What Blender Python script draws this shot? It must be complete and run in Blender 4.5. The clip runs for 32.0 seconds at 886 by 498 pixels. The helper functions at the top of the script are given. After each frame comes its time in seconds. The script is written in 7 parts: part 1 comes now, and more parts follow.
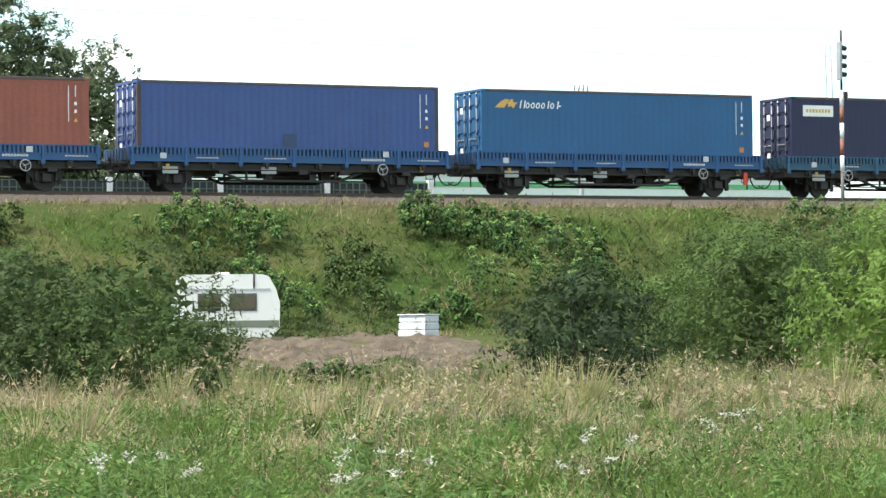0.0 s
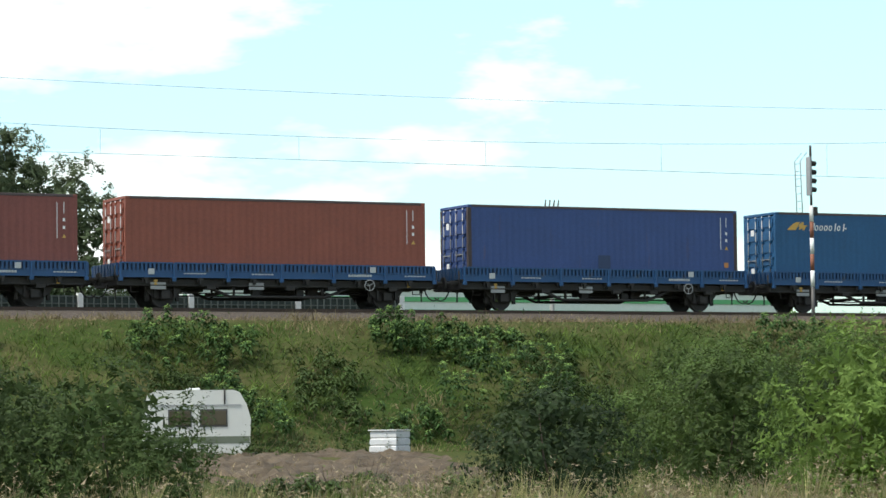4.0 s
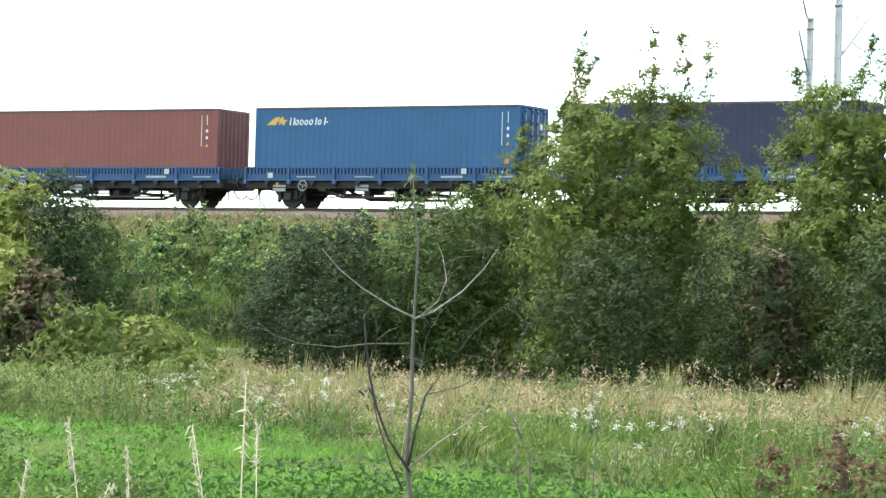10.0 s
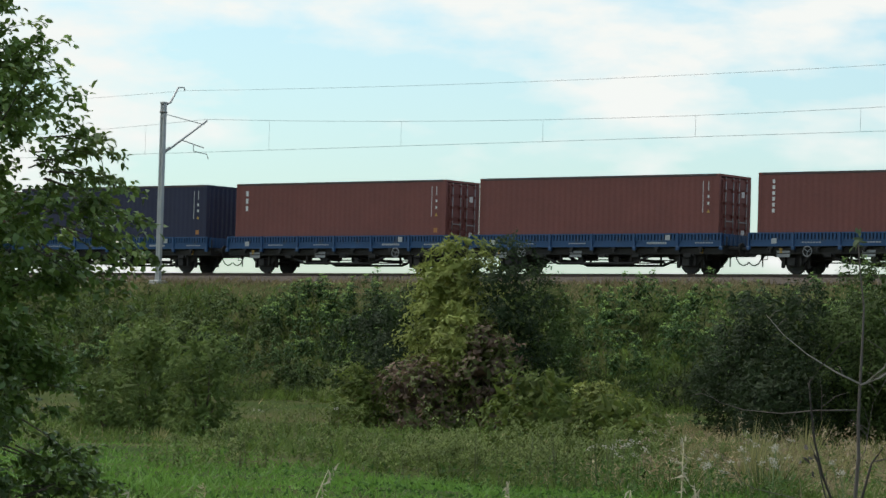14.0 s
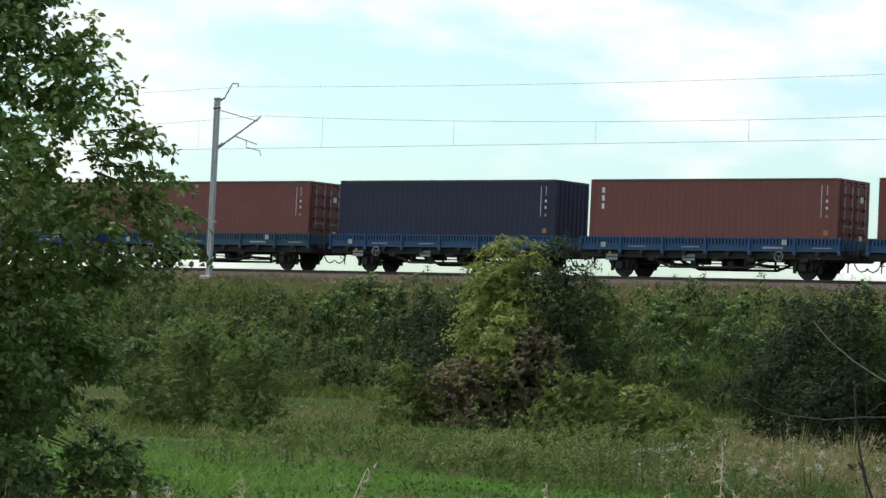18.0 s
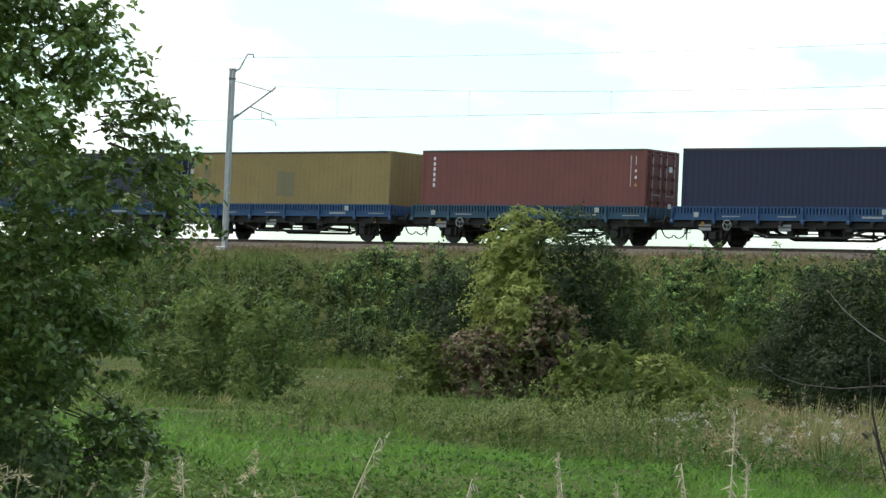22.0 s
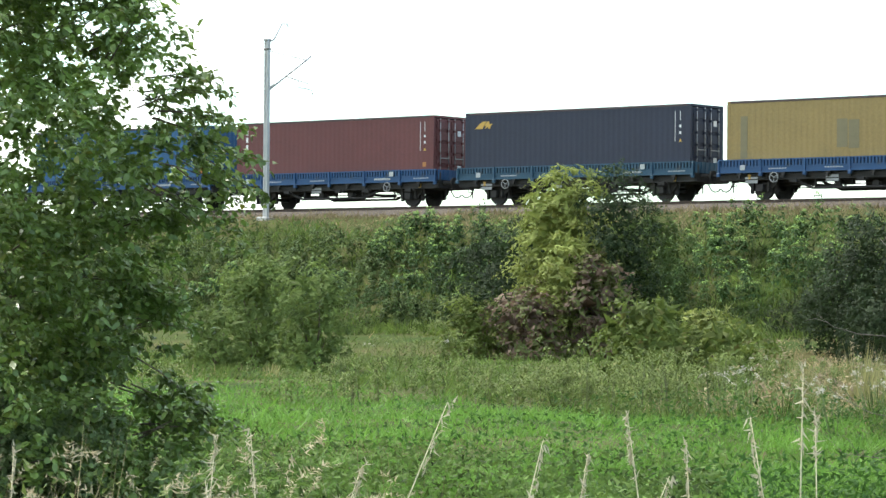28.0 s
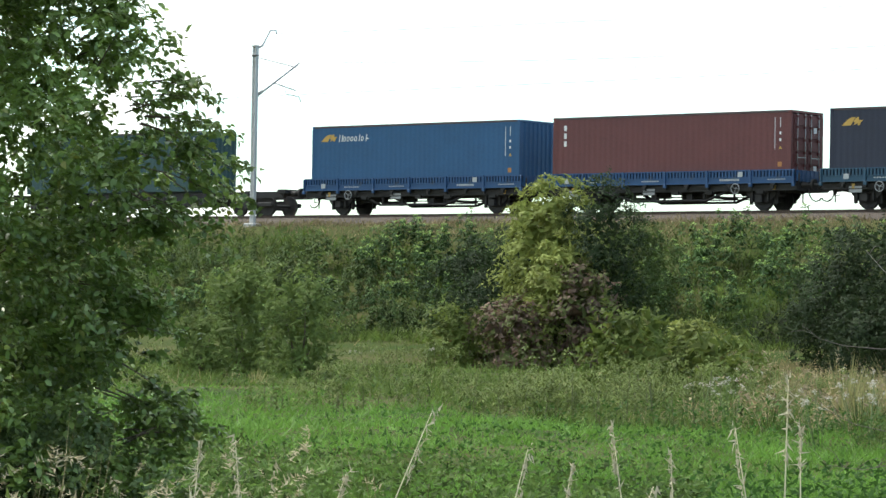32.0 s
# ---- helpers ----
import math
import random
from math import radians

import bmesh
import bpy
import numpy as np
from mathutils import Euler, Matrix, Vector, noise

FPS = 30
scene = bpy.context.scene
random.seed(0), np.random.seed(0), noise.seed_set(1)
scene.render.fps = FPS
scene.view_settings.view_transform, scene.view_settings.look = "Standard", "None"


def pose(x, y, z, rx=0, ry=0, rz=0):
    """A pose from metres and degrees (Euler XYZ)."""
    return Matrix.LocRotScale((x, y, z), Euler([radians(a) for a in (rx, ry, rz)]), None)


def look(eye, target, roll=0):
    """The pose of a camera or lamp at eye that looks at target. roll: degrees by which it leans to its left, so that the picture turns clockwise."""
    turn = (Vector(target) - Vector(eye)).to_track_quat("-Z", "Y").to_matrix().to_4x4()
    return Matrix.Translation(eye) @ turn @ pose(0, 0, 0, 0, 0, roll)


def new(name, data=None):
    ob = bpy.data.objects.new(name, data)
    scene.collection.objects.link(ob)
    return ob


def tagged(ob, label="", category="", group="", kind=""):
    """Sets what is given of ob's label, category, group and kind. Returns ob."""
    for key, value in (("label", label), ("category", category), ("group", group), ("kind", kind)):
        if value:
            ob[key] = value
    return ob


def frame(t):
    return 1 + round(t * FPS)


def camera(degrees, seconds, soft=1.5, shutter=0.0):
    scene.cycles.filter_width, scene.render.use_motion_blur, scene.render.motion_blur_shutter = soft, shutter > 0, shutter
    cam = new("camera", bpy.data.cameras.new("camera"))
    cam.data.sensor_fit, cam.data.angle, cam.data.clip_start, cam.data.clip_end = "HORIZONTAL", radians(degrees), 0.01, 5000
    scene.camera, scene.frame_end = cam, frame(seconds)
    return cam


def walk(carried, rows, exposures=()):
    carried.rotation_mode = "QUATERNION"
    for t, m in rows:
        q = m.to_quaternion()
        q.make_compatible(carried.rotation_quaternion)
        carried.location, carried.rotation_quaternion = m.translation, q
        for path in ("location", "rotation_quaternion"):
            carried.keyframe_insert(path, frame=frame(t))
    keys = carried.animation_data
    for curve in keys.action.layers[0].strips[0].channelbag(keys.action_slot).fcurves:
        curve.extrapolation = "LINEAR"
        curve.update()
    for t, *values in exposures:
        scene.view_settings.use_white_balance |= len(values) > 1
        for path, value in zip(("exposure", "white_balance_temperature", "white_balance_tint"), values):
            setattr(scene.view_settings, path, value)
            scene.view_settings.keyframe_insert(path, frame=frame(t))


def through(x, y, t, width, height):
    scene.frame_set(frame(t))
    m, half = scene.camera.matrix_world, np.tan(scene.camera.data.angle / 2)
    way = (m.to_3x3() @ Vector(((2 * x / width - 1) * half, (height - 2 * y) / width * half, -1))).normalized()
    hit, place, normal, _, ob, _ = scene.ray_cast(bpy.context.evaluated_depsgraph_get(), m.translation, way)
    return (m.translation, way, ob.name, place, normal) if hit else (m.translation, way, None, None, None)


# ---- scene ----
# ---- camera: stands in the meadow, pans along the railway and sways a little ----
cam = camera(17.01, 32.0, soft=1.5)
EYE_Z = 1.6
PATH = [
    (0.0, 25.59, 1.16, -0.56, 0.48), (0.5, 30.87, 1.26, -0.46, 0.47), (1.0, 33.44, 1.55, -0.26, 0.46), (1.5, 34.35, 1.86, -0.51, 0.48),
    (2.0, 35.67, 1.93, -0.30, 0.47), (2.5, 35.39, 1.73, -0.51, 0.46), (3.0, 34.03, 1.85, -0.45, 0.47), (3.5, 32.11, 2.82, -0.63, 0.48),
    (5.5, -0.52, 2.87, 0.14, 0.47), (6.0, -4.76, 2.44, 0.40, 0.48), (6.5, -6.49, 2.46, 0.52, 0.49), (7.0, -8.93, 2.77, 0.05, 0.48),
    (7.5, -12.48, 3.00, 0.32, 0.43), (8.0, -16.31, 2.82, 0.28, 0.46), (8.5, -19.70, 2.42, 0.71, 0.47), (9.0, -22.99, 2.05, 1.06, 0.51),
    (9.5, -26.23, 1.53, 0.72, 0.51), (10.0, -28.89, 1.38, 1.54, 0.49), (10.5, -31.38, 1.75, 1.21, 0.49), (11.0, -33.71, 1.60, 1.14, 0.50),
    (11.5, -35.97, 1.48, 2.12, 0.50), (12.0, -36.79, 3.18, 1.32, 0.51), (12.5, -38.12, 3.44, 1.12, 0.51), (13.0, -37.52, 3.32, 1.42, 0.52),
    (13.5, -37.60, 2.72, 1.20, 0.52), (14.0, -37.61, 2.42, 1.63, 0.52), (14.5, -37.77, 2.24, 1.62, 0.51), (16.5, -38.52, 1.99, 1.96, 0.55),
    (17.0, -38.89, 2.25, 2.34, 0.55), (17.5, -38.97, 2.42, 2.24, 0.55), (18.0, -38.60, 2.38, 2.65, 0.54), (18.5, -38.51, 2.14, 2.66, 0.54),
    (19.0, -38.60, 1.85, 2.00, 0.54), (19.5, -38.46, 1.55, 1.83, 0.54), (20.0, -38.46, 1.52, 1.68, 0.55), (20.5, -38.71, 1.60, 1.71, 0.56),
    (21.0, -38.75, 1.93, 1.58, 0.57), (21.5, -38.72, 1.75, 2.01, 0.57), (22.0, -38.88, 1.79, 2.50, 0.55), (22.5, -38.84, 1.90, 2.52, 0.49),
    (23.0, -38.49, 2.03, 2.48, 0.40), (23.5, -38.30, 1.92, 2.18, 0.32), (24.0, -37.63, 1.86, 2.39, 0.26), (24.5, -37.28, 1.76, 2.61, 0.24),
    (26.5, -37.52, 1.24, 2.11, 0.16), (27.0, -36.47, 1.10, 2.10, 0.21), (27.5, -38.72, 1.05, 2.15, 0.38), (28.0, -39.65, 1.06, 0.43, 0.50),
    (28.5, -39.06, 1.20, 0.57, 0.53), (29.0, -39.06, 1.29, 0.41, 0.55), (29.5, -39.03, 0.98, 0.76, 0.55), (30.0, -39.32, 0.68, 0.97, 0.56),
    (30.5, -39.48, 1.22, 1.69, 0.56), (31.0, -39.52, 1.78, 1.62, 0.55), (31.5, -39.41, 1.70, 1.35, 0.54), (32.0, -39.39, 1.22, 0.95, 0.50),
   
]
TRAVEL = [
    (0.0, -145.45), (1.0, -141.81), (2.0, -138.13), (3.0, -134.45), (3.5, -132.61), (5.5, -124.99),
    (6.0, -123.03), (7.0, -119.13), (8.0, -115.19), (9.0, -111.15), (10.0, -107.07), (11.0, -102.95),
    (12.0, -98.81), (13.0, -94.65), (14.0, -90.46), (14.5, -88.34), (16.5, -79.83), (17.0, -77.66),
    (18.0, -73.28), (19.0, -68.86), (20.0, -64.40), (21.0, -59.88), (22.0, -55.32), (23.0, -50.67),
    (24.0, -45.96), (24.5, -43.60), (26.5, -34.04), (27.0, -31.68), (28.0, -26.95), (29.0, -22.19),
    (30.0, -17.35), (31.0, -12.36), (32.0, -7.30),
]


def camera_pose(yaw, pitch, roll, sway):
    eye = Vector((sway * math.cos(0.66), sway * math.sin(0.66), EYE_Z))
    y, p = radians(yaw), radians(pitch)
    way = Vector((math.sin(y) * math.cos(p), math.cos(y) * math.cos(p), math.sin(p)))
    return look(eye, eye + way * 50, roll)


EXPOSURES = [(0.0, 0.51), (0.7, 0.51), (2.0, -0.25), (3.5, -0.2), (5.5, -0.82), (6.0, -0.59), (7.0, -0.37), (8.5, -0.07), (9.0, 0.13), (9.5, 0.73), (10.0, 0.92), (10.5, 0.68), (11.0, 0.3), (11.5, -0.09), (12.0, -0.42), (12.5, -1.07), (14.5, -0.77), (17.0, -0.61), (18.0, -0.7), (19.0, -0.48), (20.0, -0.15), (21.0, -0.3), (23.0, -0.37), (24.5, -0.42), (26.5, 0.31), (29.0, 0.55), (30.0, 0.73), (30.5, 0.43), (31.0, 0.15), (32.0, 0.05)]
walk(cam, [(r[0], camera_pose(*r[1:])) for r in PATH], EXPOSURES)

# ---- sky and sun ----
SUN_TURN, SUN_HEIGHT = radians(-90), radians(57)   # clockwise from +y, and above the horizon
world = bpy.data.worlds.new("sky")
scene.world = world
world.use_nodes = True
wn, wl = world.node_tree.nodes, world.node_tree.links
wn.clear()
w_out, w_bg = wn.new("ShaderNodeOutputWorld"), wn.new("ShaderNodeBackground")
sky = wn.new("ShaderNodeTexSky")
sky.sky_type = "NISHITA"
sky.sun_disc = False
sky.sun_elevation, sky.sun_rotation = SUN_HEIGHT, SUN_TURN
sky.air_density, sky.dust_density, sky.ozone_density = 1.0, 1.5, 1.5
w_co, w_map = wn.new("ShaderNodeTexCoord"), wn.new("ShaderNodeMapping")
w_map.inputs["Scale"].default_value = (1.0, 1.0, 3.0)
w_map.inputs["Rotation"].default_value = (0.0, 0.0, radians(28))
w_map.inputs["Location"].default_value = (0.62, 0.1, 0.12)
w_noise = wn.new("ShaderNodeTexNoise")
w_noise.inputs["Scale"].default_value = 9.0
w_noise.inputs["Detail"].default_value = 7.0
w_noise.inputs["Roughness"].default_value = 0.55
w_ramp = wn.new("ShaderNodeValToRGB")
w_ramp.color_ramp.elements[0].position, w_ramp.color_ramp.elements[1].position = 0.47, 0.595
w_ramp.color_ramp.elements[0].color = (0.18, 0.18, 0.18, 1)
w_mix = wn.new("ShaderNodeMix")
w_mix.data_type = "RGBA"
w_mix.inputs["B"].default_value = (13.9, 14.3, 13.9, 1)
w_bg.inputs["Strength"].default_value = 0.12
wl.new(w_co.outputs["Generated"], w_map.inputs["Vector"])
wl.new(w_map.outputs["Vector"], w_noise.inputs["Vector"])
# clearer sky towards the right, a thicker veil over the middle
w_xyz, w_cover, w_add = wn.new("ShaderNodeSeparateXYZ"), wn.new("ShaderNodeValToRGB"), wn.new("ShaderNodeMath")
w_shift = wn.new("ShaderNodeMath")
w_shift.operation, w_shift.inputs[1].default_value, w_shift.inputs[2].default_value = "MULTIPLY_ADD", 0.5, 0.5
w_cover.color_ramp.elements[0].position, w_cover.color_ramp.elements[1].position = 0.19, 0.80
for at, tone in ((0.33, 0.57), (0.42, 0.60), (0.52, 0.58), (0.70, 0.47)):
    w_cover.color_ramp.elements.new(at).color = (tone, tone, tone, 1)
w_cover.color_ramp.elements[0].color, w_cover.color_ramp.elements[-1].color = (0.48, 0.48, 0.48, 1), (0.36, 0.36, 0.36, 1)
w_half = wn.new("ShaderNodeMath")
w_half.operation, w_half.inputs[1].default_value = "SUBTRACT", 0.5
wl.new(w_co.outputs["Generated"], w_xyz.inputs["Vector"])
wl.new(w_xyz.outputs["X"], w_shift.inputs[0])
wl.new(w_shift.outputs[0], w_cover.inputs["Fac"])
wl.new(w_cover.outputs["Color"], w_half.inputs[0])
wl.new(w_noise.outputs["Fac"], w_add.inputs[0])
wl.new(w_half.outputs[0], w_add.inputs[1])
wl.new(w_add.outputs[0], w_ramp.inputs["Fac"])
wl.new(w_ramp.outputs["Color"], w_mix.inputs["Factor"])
w_veil = wn.new("ShaderNodeMix")
w_veil.data_type, w_veil.blend_type = "RGBA", "MULTIPLY"
w_veil.inputs["Factor"].default_value = 1.0
w_veil.inputs["B"].default_value = (1.95, 2.45, 2.42, 1)
wl.new(sky.outputs["Color"], w_veil.inputs["A"])
wl.new(w_veil.outputs["Result"], w_mix.inputs["A"])
wl.new(w_mix.outputs["Result"], w_bg.inputs["Color"])
wl.new(w_bg.outputs["Background"], w_out.inputs["Surface"])

sun = new("sun", bpy.data.lights.new("sun", "SUN"))
sun.data.energy, sun.data.angle, sun.data.color = 4.6, radians(8), (1.0, 0.95, 0.86)
SUN_WAY = Vector((math.sin(SUN_TURN) * math.cos(SUN_HEIGHT), math.cos(SUN_TURN) * math.cos(SUN_HEIGHT), math.sin(SUN_HEIGHT)))
sun.matrix_world = look(SUN_WAY * 60, (0, 0, 0))

# ---- helpers for shapes ----
rnd = np.random.RandomState(7)


def mesh_of(name, verts, faces, smooth=False):
    me = bpy.data.meshes.new(name)
    me.from_pydata([tuple(v) for v in verts], [], faces)
    if smooth:
        me.polygons.foreach_set("use_smooth", [True] * len(me.polygons))
    me.update()
    return me


def mesh_quads(name, v):
    """v: (n, k, 3) corners of n separate faces of k corners."""
    n, k = v.shape[:2]
    me = bpy.data.meshes.new(name)
    me.vertices.add(n * k)
    me.vertices.foreach_set("co", np.ascontiguousarray(v, dtype=np.float32).ravel())
    me.loops.add(n * k)
    me.loops.foreach_set("vertex_index", np.arange(n * k, dtype=np.int32))
    me.polygons.add(n)
    me.polygons.foreach_set("loop_start", np.arange(n, dtype=np.int32) * k)
    me.polygons.foreach_set("loop_total", np.full(n, k, dtype=np.int32))
    me.update()
    me.validate()
    return me


def boxes(name, rows, bevel=0.0):
    """One mesh of boxes, rows (x0, x1, y0, y1, z0, z1), with chamfered upright edges where bevel is given."""
    verts, faces = [], []
    for x0, x1, y0, y1, z0, z1 in rows:
        b = len(verts)
        if bevel:
            c = min(bevel, (x1 - x0) / 3, (y1 - y0) / 3, (z1 - z0) / 3)
            for z, i in ((z0, c), (z0 + c, 0), (z1 - c, 0), (z1, c)):
                verts += [(x0 + i, y0 + i, z), (x1 - i, y0 + i, z), (x1 - i, y1 - i, z), (x0 + i, y1 - i, z)]
            faces.append((b + 3, b + 2, b + 1, b))
            for k in range(3):
                for j in range(4):
                    faces.append((b + 4 * k + j, b + 4 * k + (j + 1) % 4, b + 4 * k + 4 + (j + 1) % 4, b + 4 * k + 4 + j))
            faces.append((b + 12, b + 13, b + 14, b + 15))
        else:
            verts += [(x0, y0, z0), (x1, y0, z0), (x1, y1, z0), (x0, y1, z0), (x0, y0, z1), (x1, y0, z1), (x1, y1, z1), (x0, y1, z1)]
            faces += [(b + 3, b + 2, b + 1, b), (b + 4, b + 5, b + 6, b + 7)]
            faces += [(b + j, b + (j + 1) % 4, b + 4 + (j + 1) % 4, b + 4 + j) for j in range(4)]
    return mesh_of(name, verts, faces)


def tube_data(points, radii, sides=8, closed=False):
    """Verts and faces of a bent tube along points."""
    pts = [Vector(p) for p in points]
    n = len(pts)
    verts, faces = [], []
    for i, p in enumerate(pts):
        if closed:
            d = pts[(i + 1) % n] - pts[i - 1]
        else:
            d = pts[min(i + 1, n - 1)] - pts[max(i - 1, 0)]
        d = d.normalized() if d.length > 1e-9 else Vector((0, 0, 1))
        a = d.cross(Vector((0, 0, 1)) if abs(d.z) < 0.9 else Vector((1, 0, 0))).normalized()
        c = d.cross(a)
        for k in range(sides):
            w = 2 * math.pi * k / sides
            verts.append(p + (a * math.cos(w) + c * math.sin(w)) * radii[min(i, len(radii) - 1)])
    for i in range(n if closed else n - 1):
        j = (i + 1) % n
        for k in range(sides):
            m = (k + 1) % sides
            faces.append((i * sides + k, i * sides + m, j * sides + m, j * sides + k))
    if not closed:
        faces.append(tuple(range(sides))[::-1])
        faces.append(tuple((n - 1) * sides + k for k in range(sides)))
    return verts, faces


def tubes(name, rows, sides=8):
    """One mesh of several tubes, rows (points, radii)."""
    verts, faces = [], []
    for points, radii in rows:
        v, f = tube_data(points, radii, sides)
        b = len(verts)
        verts += v
        faces += [tuple(i + b for i in q) for q in f]
    return mesh_of(name, verts, faces, True)


def ring(name, centre, radius, thick, axis="y", n=20, sides=6):
    pts = []
    for i in range(n):
        a = 2 * math.pi * i / n
        c, s = math.cos(a) * radius, math.sin(a) * radius
        pts.append(Vector(centre) + (Vector((c, 0, s)) if axis == "y" else Vector((c, s, 0))))
    v, f = tube_data(pts, [thick], sides, True)
    return v, f


def lathe(name, profile, n=24, axis="y"):
    """A turned shape: profile of (radius, along) about the axis y (or z)."""
    verts, faces = [], []
    for r, h in profile:
        for k in range(n):
            a = 2 * math.pi * k / n
            c, s = math.cos(a) * r, math.sin(a) * r
            verts.append((c, h, s) if axis == "y" else (c, s, h))
    for i in range(len(profile) - 1):
        for k in range(n):
            m = (k + 1) % n
            faces.append((i * n + k, i * n + m, (i + 1) * n + m, (i + 1) * n + k))
    faces.append(tuple(range(n)))
    faces.append(tuple((len(profile) - 1) * n + k for k in range(n)))
    return mesh_of(name, verts, faces)


def joined(name, pieces, smooth=False):
    """One mesh of (verts, faces) pieces."""
    verts, faces = [], []
    for v, f in pieces:
        b = len(verts)
        verts += list(v)
        faces += [tuple(i + b for i in q) for q in f]
    return mesh_of(name, verts, faces, smooth)


def part(name, me, material, parent=None, label="", at=None):
    """Links a mesh as one object, under a thing or part; its material sits on the object, so that meshes can be shared."""
    ob = new(name, me)
    if not me.materials:
        me.materials.append(None)
    ob.material_slots[0].link = "OBJECT"
    ob.material_slots[0].material = material
    if parent is not None:
        ob.parent = parent
    if at is not None:
        ob.matrix_basis = at
    if label:
        ob["label"] = label
    return ob


# ---- materials ----
def mat(name, colour, rough=0.6, metal=0.0, vary=0.15, scale=3.0, fine=40.0, bump=0.0, island=0.0, stain=None, streak=0.0, stain_at=0.62, by_object=0.0):
    m = bpy.data.materials.new(name)
    m.use_nodes = True
    nt = m.node_tree
    n, l = nt.nodes, nt.links
    b = n["Principled BSDF"]
    b.inputs["Roughness"].default_value = rough
    b.inputs["Metallic"].default_value = metal
    co = n.new("ShaderNodeTexCoord")
    n1, n2 = n.new("ShaderNodeTexNoise"), n.new("ShaderNodeTexNoise")
    n1.inputs["Scale"].default_value, n2.inputs["Scale"].default_value = scale, fine
    n1.inputs["Detail"].default_value = 5
    l.new(co.outputs["Object"], n1.inputs["Vector"])
    l.new(co.outputs["Object"], n2.inputs["Vector"])
    add = n.new("ShaderNodeMath")
    add.operation = "ADD"
    l.new(n1.outputs["Fac"], add.inputs[0])
    l.new(n2.outputs["Fac"], add.inputs[1])
    last = add.outputs[0]
    if island or by_object:
        src = n.new("ShaderNodeNewGeometry").outputs["Random Per Island"] if island else n.new("ShaderNodeObjectInfo").outputs["Random"]
        ma = n.new("ShaderNodeMath")
        ma.operation = "MULTIPLY_ADD"
        l.new(src, ma.inputs[0])
        ma.inputs[1].default_value = (island or by_object) / max(vary, 0.01)
        l.new(last, ma.inputs[2])
        sub = n.new("ShaderNodeMath")
        sub.operation = "SUBTRACT"
        l.new(ma.outputs[0], sub.inputs[0])
        sub.inputs[1].default_value = (island or by_object) / max(vary, 0.01) / 2
        last = sub.outputs[0]
    val = n.new("ShaderNodeMapRange")
    val.inputs["From Min"].default_value, val.inputs["From Max"].default_value = 0.5, 1.5
    val.inputs["To Min"].default_value, val.inputs["To Max"].default_value = 1 - vary, 1 + vary
    val.clamp = False
    l.new(last, val.inputs["Value"])
    hsv = n.new("ShaderNodeHueSaturation")
    hsv.inputs["Color"].default_value = (*colour, 1)
    l.new(val.outputs["Result"], hsv.inputs["Value"])
    col = hsv.outputs["Color"]
    if stain:
        mp = n.new("ShaderNodeMapping")
        mp.inputs["Scale"].default_value = (1, 1, 0.12 if streak else 1)
        ns = n.new("ShaderNodeTexNoise")
        ns.inputs["Scale"].default_value = 2.3 if streak else 1.2
        ns.inputs["Detail"].default_value = 8
        ns.inputs["Roughness"].default_value = 0.7
        l.new(co.outputs["Object"], mp.inputs["Vector"])
        l.new(mp.outputs["Vector"], ns.inputs["Vector"])
        rp = n.new("ShaderNodeMapRange")
        rp.inputs["From Min"].default_value, rp.inputs["From Max"].default_value = stain_at, stain_at + 0.16
        l.new(ns.outputs["Fac"], rp.inputs["Value"])
        mx = n.new("ShaderNodeMix")
        mx.data_type = "RGBA"
        l.new(rp.outputs["Result"], mx.inputs["Factor"])
        l.new(col, mx.inputs["A"])
        mx.inputs["B"].default_value = (*stain, 1)
        col = mx.outputs["Result"]
    l.new(col, b.inputs["Base Color"])
    if bump:
        bp = n.new("ShaderNodeBump")
        bp.inputs["Strength"].default_value = bump
        bp.inputs["Distance"].default_value = 0.02
        l.new(n2.outputs["Fac"], bp.inputs["Height"])
        l.new(bp.outputs["Normal"], b.inputs["Normal"])
    return m


